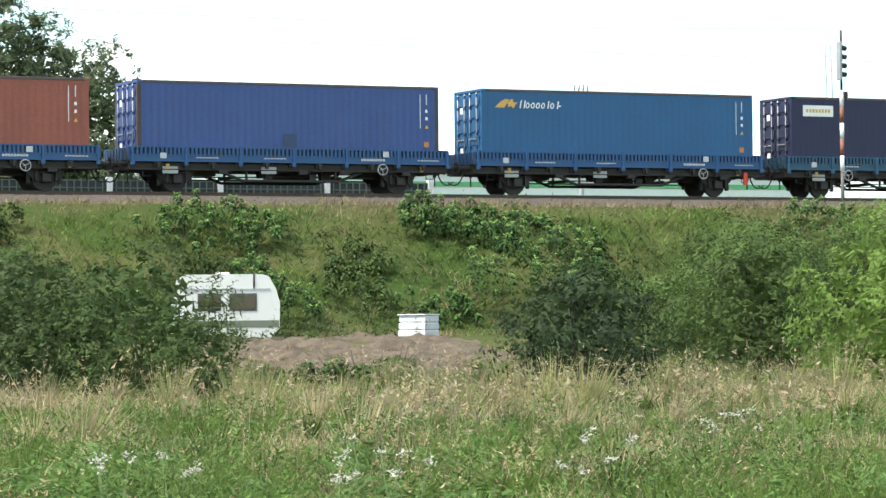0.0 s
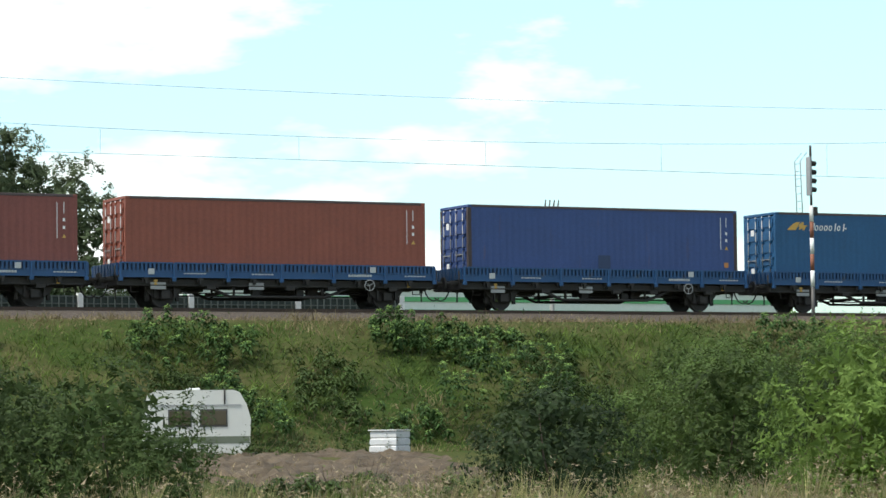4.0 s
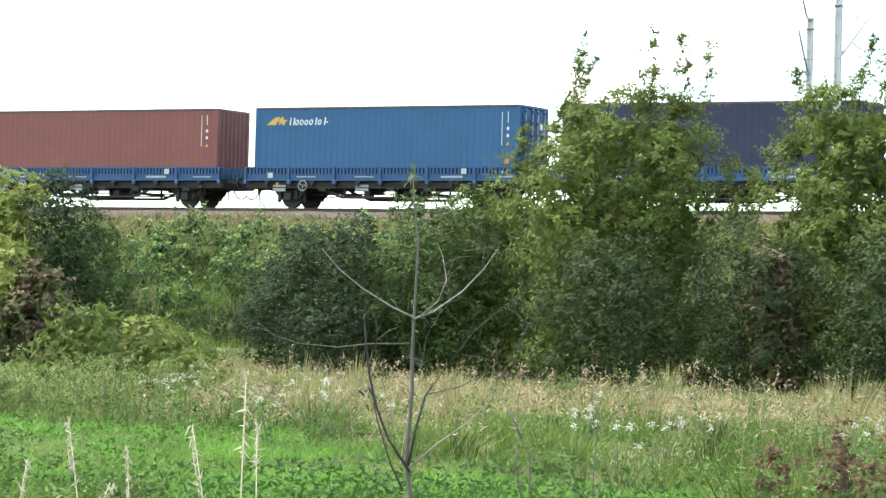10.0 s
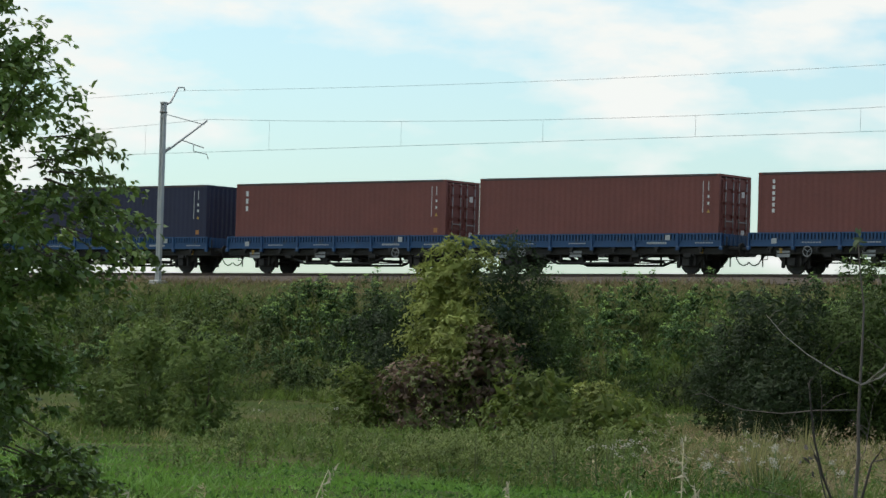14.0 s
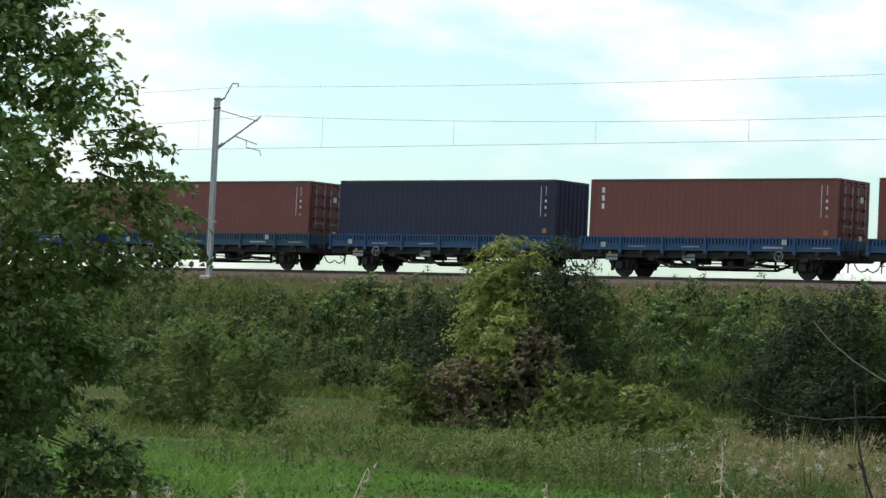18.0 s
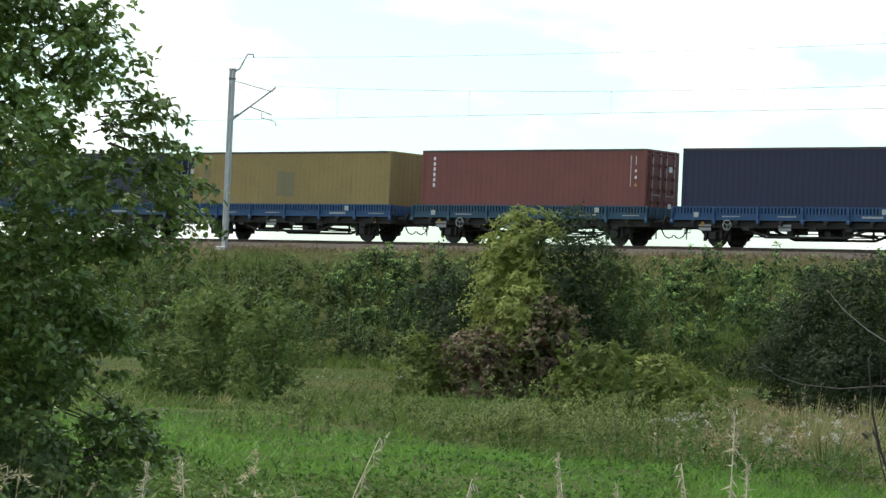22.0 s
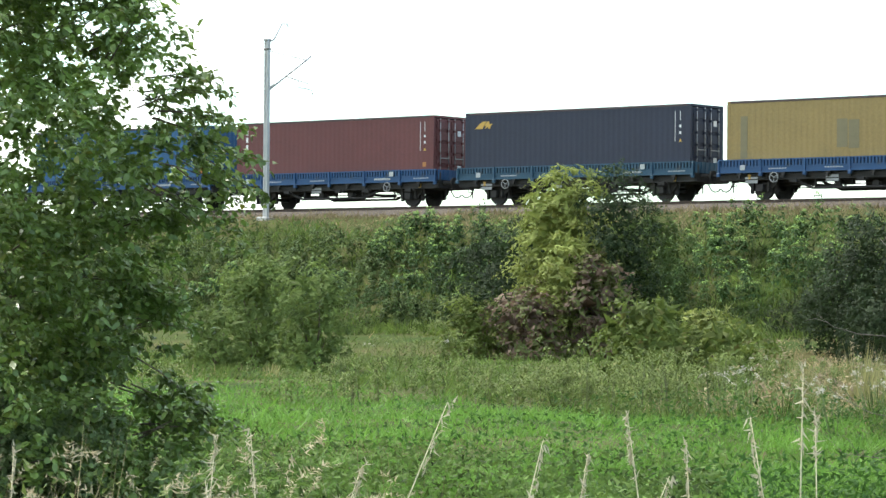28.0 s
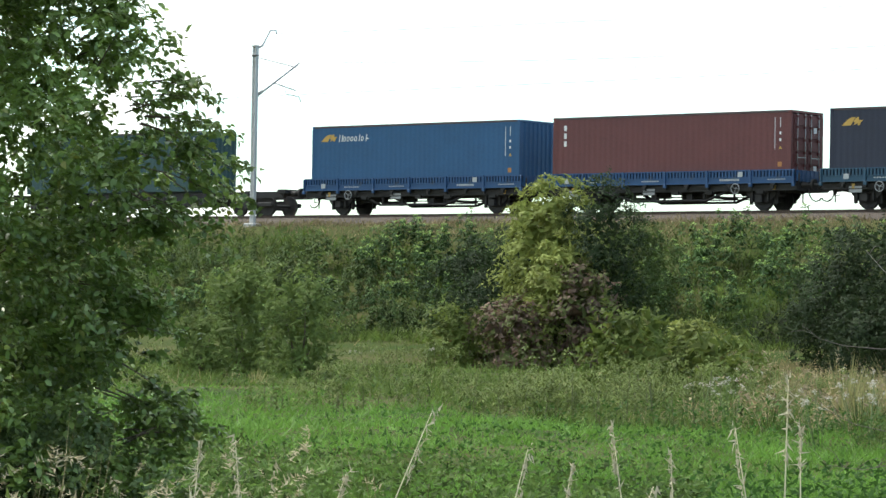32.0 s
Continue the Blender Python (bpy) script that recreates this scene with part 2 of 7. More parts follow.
def leaf_mat(name, colour, vary=0.45, rough=0.7, through=0.3, warm=None, warm_at=0.8, by_plant=0.0):
    """Foliage: each leaf has its own tone, and broad noise patches imitate lit masses and dark gaps; a share of the
    light goes through.
    """
    m = bpy.data.materials.new(name)
    m.use_nodes = True
    n, l = m.node_tree.nodes, m.node_tree.links
    b = n["Principled BSDF"]
    b.inputs["Roughness"].default_value = rough
    b.inputs["Specular IOR Level"].default_value = 0.18
    geo, co, nz = n.new("ShaderNodeNewGeometry"), n.new("ShaderNodeTexCoord"), n.new("ShaderNodeTexNoise")
    nz.inputs["Scale"].default_value = 0.9
    nz.inputs["Detail"].default_value = 3
    l.new(co.outputs["Object"], nz.inputs["Vector"])
    s = n.new("ShaderNodeMath")
    s.operation = "MULTIPLY_ADD"
    l.new(nz.outputs["Fac"], s.inputs[0])
    s.inputs[1].default_value = 2.3
    half = n.new("ShaderNodeMath")
    half.operation = "MULTIPLY_ADD"
    l.new(geo.outputs["Random Per Island"], half.inputs[0])
    half.inputs[1].default_value, half.inputs[2].default_value = 0.6, -0.6
    l.new(half.outputs[0], s.inputs[2])
    val = n.new("ShaderNodeMapRange")
    val.inputs["From Min"].default_value, val.inputs["From Max"].default_value = 0.25, 1.45
    val.inputs["To Min"].default_value, val.inputs["To Max"].default_value = 1 - vary, 1 + vary
    l.new(s.outputs[0], val.inputs["Value"])
    hsv = n.new("ShaderNodeHueSaturation")
    hsv.inputs["Color"].default_value = (*colour, 1)
    l.new(val.outputs["Result"], hsv.inputs["Value"])
    if by_plant:
        own, times = n.new("ShaderNodeMapRange"), n.new("ShaderNodeMath")
        own.inputs["To Min"].default_value, own.inputs["To Max"].default_value = 1 - by_plant, 1 + by_plant
        times.operation = "MULTIPLY"
        l.new(n.new("ShaderNodeObjectInfo").outputs["Random"], own.inputs["Value"])
        l.new(val.outputs["Result"], times.inputs[0])
        l.new(own.outputs["Result"], times.inputs[1])
        l.new(times.outputs[0], hsv.inputs["Value"])
    col = hsv.outputs["Color"]
    if warm:
        rp = n.new("ShaderNodeMapRange")
        rp.inputs["From Min"].default_value, rp.inputs["From Max"].default_value = warm_at, min(warm_at + 0.15, 1.0)
        l.new(geo.outputs["Random Per Island"], rp.inputs["Value"])
        mx = n.new("ShaderNodeMix")
        mx.data_type = "RGBA"
        l.new(rp.outputs["Result"], mx.inputs["Factor"])
        l.new(col, mx.inputs["A"])
        mx.inputs["B"].default_value = (*warm, 1)
        col = mx.outputs["Result"]
    l.new(col, b.inputs["Base Color"])
    tr, mix = n.new("ShaderNodeBsdfTranslucent"), n.new("ShaderNodeMixShader")
    l.new(col, tr.inputs["Color"])
    mix.inputs["Fac"].default_value = through
    l.new(b.outputs["BSDF"], mix.inputs[1])
    l.new(tr.outputs["BSDF"], mix.inputs[2])
    l.new(mix.outputs["Shader"], n["Material Output"].inputs["Surface"])
    return m


RUST = (0.14, 0.06, 0.03)
m_blue = mat("wagon_blue_paint", (0.014, 0.066, 0.168), 0.55, vary=0.22, scale=1.3, stain=(0.05, 0.06, 0.07), stain_at=0.6)
m_teal = mat("wagon_faded_blue_paint", (0.018, 0.068, 0.115), 0.55, vary=0.22, scale=1.3, stain=(0.05, 0.05, 0.05), stain_at=0.58)
m_dark = mat("grimy_iron", (0.022, 0.020, 0.018), 0.75, vary=0.4, scale=4, stain=(0.06, 0.04, 0.025), stain_at=0.6)
m_iron = mat("bare_worn_iron", (0.10, 0.095, 0.09), 0.6, 0.3, vary=0.3)
m_white = mat("white_marking", (0.72, 0.72, 0.70), 0.6, vary=0.12)
m_yellow = mat("yellow_marking", (0.52, 0.32, 0.07), 0.6, vary=0.12)
m_orange = mat("orange_marking", (0.42, 0.18, 0.05), 0.6, vary=0.15)
m_red = mat("red_flag_board", (0.55, 0.05, 0.02), 0.6, vary=0.12)
m_grey = mat("grey_plate", (0.30, 0.31, 0.31), 0.6, vary=0.2)
m_purple = mat("faded_violet_lettering", (0.07, 0.065, 0.20), 0.7, vary=0.25)
m_rod = mat("galvanised_rod", (0.36, 0.36, 0.36), 0.5, 0.4, vary=0.2)
m_concrete = mat("concrete", (0.42, 0.41, 0.39), 0.85, vary=0.15, scale=2, bump=0.3, stain=(0.25, 0.23, 0.2), streak=1)
m_channel = mat("pale_grey_paint", (0.46, 0.46, 0.45), 0.6, vary=0.15, scale=2, stain=(0.30, 0.28, 0.25), streak=1)
m_rail = mat("rusty_rail", (0.075, 0.050, 0.038), 0.6, 0.3, vary=0.3)
m_sleeper = mat("weathered_sleeper", (0.22, 0.20, 0.18), 0.9, vary=0.3, by_object=0.2)
m_ballast = mat("ballast_stone", (0.088, 0.070, 0.057), 0.95, vary=0.5, scale=9, fine=45, bump=0.9)
m_bark = mat("bark", (0.10, 0.075, 0.055), 0.9, vary=0.35, bump=0.6)
m_twig = mat("pale_dead_twig", (0.11, 0.092, 0.08), 0.85, vary=0.3)
m_wire = mat("copper_wire", (0.06, 0.06, 0.055), 0.7, 0.0, vary=0.1)
# ---- ground ----
RAIL_Z = 6.01
TRACK_Y = 103.78          # middle of the track that the train runs on
TRACK2_Y = 108.3


def bump2(x, y, s, k=0.0):
    return noise.noise((x * s + k, y * s, k))


def ground_z(x, y):
    """Meadow, a low bank, the railway embankment, and flat land behind."""
    if y < 62:
        z = 0.0 - 0.2 * max(0.0, min(1.0, (y - 40) / 22))
    elif y < 77:
        z = -0.2
    elif y < 84:
        z = -0.2 + 0.75 * ((y - 77) / 7)
    elif y < 88:
        z = 0.55 + 0.15 * (y - 84) / 4
    elif y < 99.6:
        u = (y - 88) / 11.6
        z = 0.7 + 4.75 * (u * u * (3 - 2 * u) * 0.4 + u * 0.6)
    elif y < 112:
        z = 5.45
    elif y < 122:
        z = 5.45 - 0.35 * (y - 112)
    else:
        z = 1.95
    if y < 84:
        z -= 0.6 * math.exp(-((x - 33.5) / 7.5) ** 2 - ((y - 70) / 7.0) ** 2)
    if y < 99:
        z += 0.10 * bump2(x, y, 0.35) + 0.16 * bump2(x, y, 0.09, 3.1)
    return z


def build_ground():
    def lines(lo, a, b, hi, step):
        near = list(np.arange(a, b + 0.01, step))
        left = [a - (a - lo) * (k / 9) ** 3 for k in range(9, 0, -1)]
        right = [b + (hi - b) * (k / 9) ** 3 for k in range(1, 10)]
        return left + near + right
    xs, ys = lines(-3000, -130, 140, 3000, 1.5), lines(-900, -6, 124, 4000, 1.0)
    verts = [(x, y, ground_z(x, y)) for y in ys for x in xs]
    w = len(xs)
    faces = [(j * w + i, j * w + i + 1, (j + 1) * w + i + 1, (j + 1) * w + i) for j in range(len(ys) - 1) for i in range(w - 1)]
    m = bpy.data.materials.new("meadow_soil")
    m.use_nodes = True
    n, l = m.node_tree.nodes, m.node_tree.links
    b = n["Principled BSDF"]
    b.inputs["Roughness"].default_value = 0.95
    b.inputs["Specular IOR Level"].default_value = 0.04
    co, n1, n2 = n.new("ShaderNodeTexCoord"), n.new("ShaderNodeTexNoise"), n.new("ShaderNodeTexNoise")
    n1.inputs["Scale"].default_value, n1.inputs["Detail"].default_value = 0.25, 8
    n2.inputs["Scale"].default_value, n2.inputs["Detail"].default_value = 6.0, 6
    for q in (n1, n2):
        l.new(co.outputs["Object"], q.inputs["Vector"])
    rp = n.new("ShaderNodeValToRGB")
    e = rp.color_ramp.elements
    e[0].position, e[0].color = 0.35, (0.035, 0.060, 0.014, 1)
    e[1].position, e[1].color = 0.68, (0.085, 0.080, 0.034, 1)
    ad = n.new("ShaderNodeMath")
    ad.operation = "MULTIPLY_ADD"
    l.new(n2.outputs["Fac"], ad.inputs[0])
    ad.inputs[1].default_value = 0.5
    sb = n.new("ShaderNodeMath")
    sb.operation = "SUBTRACT"
    l.new(n1.outputs["Fac"], sb.inputs[0])
    sb.inputs[1].default_value = 0.25
    l.new(sb.outputs[0], ad.inputs[2])
    l.new(ad.outputs[0], rp.inputs["Fac"])
    l.new(rp.outputs["Color"], b.inputs["Base Color"])
    bp = n.new("ShaderNodeBump")
    bp.inputs["Strength"].default_value, bp.inputs["Distance"].default_value = 0.8, 0.06
    l.new(n2.outputs["Fac"], bp.inputs["Height"])
    l.new(bp.outputs["Normal"], b.inputs["Normal"])
    g = part("ground", mesh_of("ground", verts, faces, True), m)
    tagged(g, "grassy meadow and railway embankment of brown soil", "ground", kind="structure")
    # bare earth bank with a lane on it
    vs, fs = [], []
    xs2, ys2 = np.arange(31.8, 41.61, 0.25), np.arange(76.2, 87.5, 0.2)
    for y in ys2:
        for x in xs2:
            u = min(1.0, (x - 31.8) / 1.5, (41.6 - x) / 1.5, (y - 76.2) / 1.0, (87.3 - y) / 1.0)
            vs.append((x, y, ground_z(x, y) + 0.10 * max(-0.5, u) - 0.02 + 0.20 * bump2(x, y, 0.9, 5) + 0.16 * bump2(x, y, 2.3, 8) + 0.09 * bump2(x, y, 4.7, 9)))
    w2 = len(xs2)
    fs = [(j * w2 + i, j * w2 + i + 1, (j + 1) * w2 + i + 1, (j + 1) * w2 + i) for j in range(len(ys2) - 1) for i in range(w2 - 1)]
    d = part("dirt_bank", mesh_of("dirt_bank", vs, fs), mat("dry_earth", (0.088, 0.064, 0.040), 0.95, vary=0.45, scale=1.5, fine=14, bump=0.9, stain=(0.16, 0.12, 0.075), stain_at=0.55))
    tagged(d, "bare dry brown earth bank beside the lane", "ground", kind="structure")


build_ground()


# ---- railway ----
def build_track(yc, name):
    t = new(name)
    t.location = (0, yc, 0)
    prof = [(-2.6, 5.40), (-1.75, 5.83), (1.75, 5.83), (2.6, 5.40)]
    xs = list(np.arange(-140, 161, 1.5))
    vs = [(x, y, z + 0.03 * noise.noise((x * 1.7, y, z))) for x in xs for y, z in prof]
    fs = [(i * 4 + k, (i + 1) * 4 + k, (i + 1) * 4 + k + 1, i * 4 + k + 1) for i in range(len(xs) - 1) for k in range(3)]
    part("ballast", mesh_of("ballast", vs, fs), m_ballast, t, "brown-grey crushed stone ballast")
    p = [(-0.07, 0), (0.07, 0), (0.07, 0.02), (0.012, 0.04), (0.012, 0.11), (0.036, 0.12), (0.036, 0.16), (-0.036, 0.16), (-0.036, 0.12), (-0.012, 0.11), (-0.012, 0.04), (-0.07, 0.02)]
    k = len(p)
    rv = [(x, y, z + RAIL_Z - 0.16) for x in (-1500, 1500) for y, z in p]
    rf = [(i, (i + 1) % k, k + (i + 1) % k, k + i) for i in range(k)]
    me = mesh_of("rail", rv, rf)
    for s in (-0.755, 0.755):
        part("rail", me, m_rail, t, "rust-brown steel rail", at=pose(0, s, 0))
    sl = boxes("sleeper", [(-0.12, 0.12, -1.25, 1.25, 5.70, RAIL_Z - 0.16)], 0.02)
    if name == "track":
        for i in range(290):
            part("sleeper", sl, m_sleeper, t, at=pose(-98 + i * 0.6, 0, 0))
    tagged(t, "straight railway track with rusty rails on ballast", "railway track", kind="structure")


build_track(TRACK_Y, "track")
build_track(TRACK2_Y, "track_behind")


# ---- masts, wires and signal ----
def mast(x, y, arm, top=13.6):
    t = new("catenary_mast")
    t.matrix_basis = pose(x, y, 0)
    h = top
    for x0 in (-0.12, 0.04):
        part("channel", boxes("mast_channel", [(x0, x0 + 0.08, -0.085, 0.085, 4.9, h)], 0.012), m_channel, t, "pale grey steel channel")
    part("web", boxes("mast_web", [(-0.04, 0.04, -0.05, 0.05, 4.9, h - 0.02)]), m_channel, t)
    for k in range(10):
        part("batten", boxes("mast_batten", [(-0.09, 0.09, -0.097, -0.087, 5.6 + k * 0.82, 5.74 + k * 0.82)]), m_channel, t)
    part("footing", boxes("mast_footing", [(-0.3, 0.3, -0.3, 0.3, 4.8, 5.52)], 0.04), m_concrete, t)
    part("cap", boxes("mast_cap", [(-0.12, 0.12, -0.12, 0.12, h, h + 0.10)], 0.02), m_concrete, t)
    part("clamp", boxes("mast_clamp", [(-0.13, 0.13, -0.13, 0.13, h - 0.42, h - 0.34)], 0.02), m_iron, t)
    d = 1 if arm > 0 else -1
    part("earth_wire_bracket", tubes("mast_hook", [([(0, 0.1 * d, h - 0.05), (0, 0.45 * d, h + 0.12), (0, 0.95 * d, h + 0.85), (0, 1.35 * d, h + 0.88), (0, 1.38 * d, h + 0.74)], [0.05, 0.05, 0.04, 0.035, 0.03])], 6), m_rod, t)
    part("top_stay", tubes("mast_stay", [([(0, 0.1 * d, h - 0.45), (0, abs(arm) * d, h - 0.72)], [0.02])], 6), m_rod, t)
    part("diagonal_arm", tubes("mast_arm", [([(0, 0.12 * d, h - 2.25), (0, abs(arm) * d, h - 0.62), (0, abs(arm) * d * 1.06, h - 0.5)], [0.045])], 6), m_rod, t)
    part("insulator", lathe("mast_insulator", [(0.03, 0), (0.07, 0.05), (0.04, 0.1), (0.07, 0.15), (0.04, 0.2), (0.07, 0.25), (0.03, 0.3)], 10, "y"), m_concrete, t, at=pose(0, 0.25 * d if d > 0 else -0.5, h - 2.12, 33 * d))
    part("registration_arm", tubes("mast_registration", [([(0, 0.45 * abs(arm) * d, h - 1.55), (0, abs(arm) * d, h - 1.8)], [0.025]), ([(0, 0.75 * abs(arm) * d, h - 1.72), (0, 0.75 * abs(arm) * d, h - 2.0), (0, 1.08 * abs(arm) * d, h - 2.08), (0, 1.12 * abs(arm) * d, h - 2.3)], [0.02])], 6), m_rod, t)
    tagged(t, "pale grey steel overhead line mast with a diagonal arm", "mast", "overhead line masts")
    return t


for mx in (-92.45, -38.5, 17.0, 72.3):
    mast(mx, 99.6, 2.8)
mast(-44.8, 112.6, -1.2, 14.2)
mast(12.3, 112.6, -1.2, 13.6)


def wires(y, sway):
    t = new("overhead_line")
    xs = [-147.0, -92.45, -38.5, 17.0, 72.3, 127.0]
    top, low, droppers, earth = [], [], [], []
    for a, b in zip(xs, xs[1:]):
        for k in range(14):
            u = k / 14
            x = a + (b - a) * u
            top.append((x, y, 13.15 - 0.65 * 4 * u * (1 - u)))
            low.append((x, y, 11.62))
            earth.append((x, y - sway, 14.35 - 0.35 * 4 * u * (1 - u)))
            if k % 2:
                droppers.append(([(x, y, 11.62), (x, y, 13.15 - 0.65 * 4 * u * (1 - u))], [0.006]))
    part("carrier_wire", tubes("carrier_wire", [(top, [0.007])], 5), m_wire, t)
    part("contact_wire", tubes("contact_wire", [(low, [0.0075])], 5), m_wire, t)
    part("earth_wire", tubes("earth_wire", [(earth, [0.006])], 5), m_wire, t)
    for d in droppers:
        part("dropper", tubes("dropper", [d], 4), m_wire, t)
    tagged(t, "thin dark overhead wires strung along the railway", "overhead wires")


wires(TRACK_Y - 1.2, 1.5)


m_band = mat("faded_rust_red", (0.22, 0.085, 0.05), 0.7, vary=0.25)


def signal():
    t = new("railway_signal")
    t.matrix_basis = pose(65.65, 99.7, 0)
    part("lower_pole", tubes("signal_pole_low", [([(0, 0, 5.2), (0, 0, 6.9)], [0.075])], 10), m_iron, t, "dark iron lower pole")
    for i, (z, m) in enumerate(((6.9, m_white), (7.55, m_band), (8.2, m_white), (8.85, m_band), (9.5, m_white))):
        part("pole_band", tubes("signal_band", [([(0, 0, z), (0, 0, z + 0.65)], [0.085])], 10), m, t, "white painted band" if i % 2 == 0 else "rust-red painted band")
    part("upper_pole", tubes("signal_pole_up", [([(0, 0, 10.1), (0, 0, 12.55)], [0.05])], 8), m_dark, t)
    part("signal_head", boxes("signal_head", [(-0.13, -0.05, -0.14, 0.14, 10.55, 12.1)], 0.03), m_rod, t, "grey signal back board")
    for z in (10.8, 11.15, 11.5, 11.85):
        v, f = tube_data([(0.0, 0, z), (0.22, 0, z - 0.02)], [0.11, 0.10], 10)
        part("lamp_hood", mesh_of("lamp_hood", v, f), m_dark, t)
    part("relay_box", boxes("relay_box", [(0.06, 0.22, -0.12, 0.12, 9.75, 10.1)], 0.02), m_dark, t)
    rungs = [([(-0.55, y, 9.8), (-0.62, y, 11.9), (-0.3, y, 12.25)], [0.018]) for y in (-0.2, 0.2)]
    part("ladder_cage", tubes("signal_cage", rungs + [([(-0.6, -0.2, z), (-0.6, 0.2, z)], [0.012]) for z in np.arange(10.0, 11.9, 0.3)], 5), m_rod, t)
    tagged(t, "railway signal on a white and rust banded pole", "signal")


signal()


def insulator_pole():
    """A low switch pole behind the tracks: only its row of insulators shows above the train."""
    t = new("switch_pole")
    t.matrix_basis = pose(63.7, 118.0, 0)
    part("pole", tubes("switch_pole", [([(0, 0, 3.0), (0, 0, 11.1)], [0.12, 0.09])], 10), m_concrete, t)
    part("cross_beam", boxes("cross_beam", [(-0.45, 0.45, -0.06, 0.06, 11.1, 11.2)], 0.01), m_iron, t)
    for k in range(4):
        part("insulator", lathe("pole_insulator", [(0.02, 0), (0.045, 0.05), (0.025, 0.1), (0.045, 0.16), (0.025, 0.22), (0.045, 0.28), (0.025, 0.34), (0.035, 0.46)], 8, "z"), m_iron, t, at=pose(-0.33 + k * 0.22, 0, 11.2, 0, 8))
    tagged(t, "low pole with four upright grey insulators", "pole")


insulator_pole()


# ---- the train ----
P = 14.037
FACE_Y = 102.56
BASE_Z = RAIL_Z + 1.19
CL, CW, CH = 12.19, 2.44, 2.896


def corrugated(length, z0, z1, axis, out, pitch=0.277, depth=0.008, flip=False):
    """A trapezoid-ribbed sheet along x (or y); out is the place of the outer face, depth goes inwards."""
    xs = []
    n = int(length / pitch)
    p = length / n
    for i in range(n):
        xs += [(i * p, 0), (i * p + p * 0.30, 0), (i * p + p * 0.5, depth), (i * p + p * 0.80, depth)]
    xs.append((length, 0))
    verts, faces = [], []
    for x, d in xs:
        for z in (z0, z1):
            verts.append((x, out + d * (-1 if flip else 1), z) if axis == "x" else (out + d * (-1 if flip else 1), x, z))
    for i in range(len(xs) - 1):
        q = (2 * i, 2 * i + 2, 2 * i + 3, 2 * i + 1)
        faces.append(q[::-1] if flip else q)
    return verts, faces


def shifted(vf, dx=0, dy=0, dz=0):
    return [(v[0] + dx, v[1] + dy, v[2] + dz) for v in vf[0]], vf[1]


SIDE_NEAR = joined("side_panel", [shifted(corrugated(CL - 0.3, 0.16, CH - 0.10, "x", 0.012), 0.15)])
SIDE_FAR = joined("side_panel_far", [shifted(corrugated(CL - 0.3, 0.16, CH - 0.10, "x", CW - 0.012, flip=True), 0.15)])
END_L = joined("end_panel", [shifted(corrugated(CW - 0.3, 0.16, CH - 0.10, "y", 0.015, 0.30, 0.045), 0, 0.15)])
END_R = joined("end_panel_r", [shifted(corrugated(CW - 0.3, 0.16, CH - 0.10, "y", CL - 0.015, 0.30, 0.045, flip=True), 0, 0.15)])
ROOF = boxes("roof", [(0.06, CL - 0.06, 0.06, CW - 0.06, CH - 0.06, CH - 0.02)])
FLOOR = boxes("floor_frame", [(0.16, CL - 0.16, 0.0, CW, 0.0, 0.16), (0, 0.16, 0.16, CW - 0.16, 0.0, 0.16), (CL - 0.16, CL, 0.16, CW - 0.16, 0.0, 0.16)])
POST = boxes("corner_post", [(0, 0.15, 0, 0.15, 0.118, CH - 0.118)], 0.02)
CAST = boxes("corner_casting", [(0, 0.178, 0, 0.162, 0, 0.118)], 0.015)
TOPRAIL = boxes("top_rail", [(0.16, CL - 0.16, 0, 0.06, CH - 0.10, CH)], 0.012)
ENDRAIL = boxes("end_rail", [(0, 0.09, 0.16, CW - 0.16, CH - 0.11, CH)], 0.012)
DOOR = boxes("door", [(0.0, 0.03, 0.0, 1.04, 0.15, CH - 0.15)] + [(-0.034, 0.0, 0.04, 1.0, 0.21 + k * 0.52, 0.56 + k * 0.52) for k in range(5)], 0.016)
ROD = tubes("locking_rod", [([(-0.05, 0, 0.12), (-0.05, 0, CH - 0.12)], [0.02])], 6)
HANDLE = boxes("door_handle", [(-0.085, -0.06, -0.02, 0.34, 0.95, 0.99)])
BRACKET = boxes("rod_bracket", [(-0.08, 0.0, -0.07, 0.07, 0, 0.1)])
DOOR_LABEL = boxes("door_label", [(-0.041, -0.036, 0, 0.24, 0, 0.24)])
HINGE = boxes("door_hinge", [(-0.06, 0.0, 0.0, 0.16, 0.0, 0.07)])


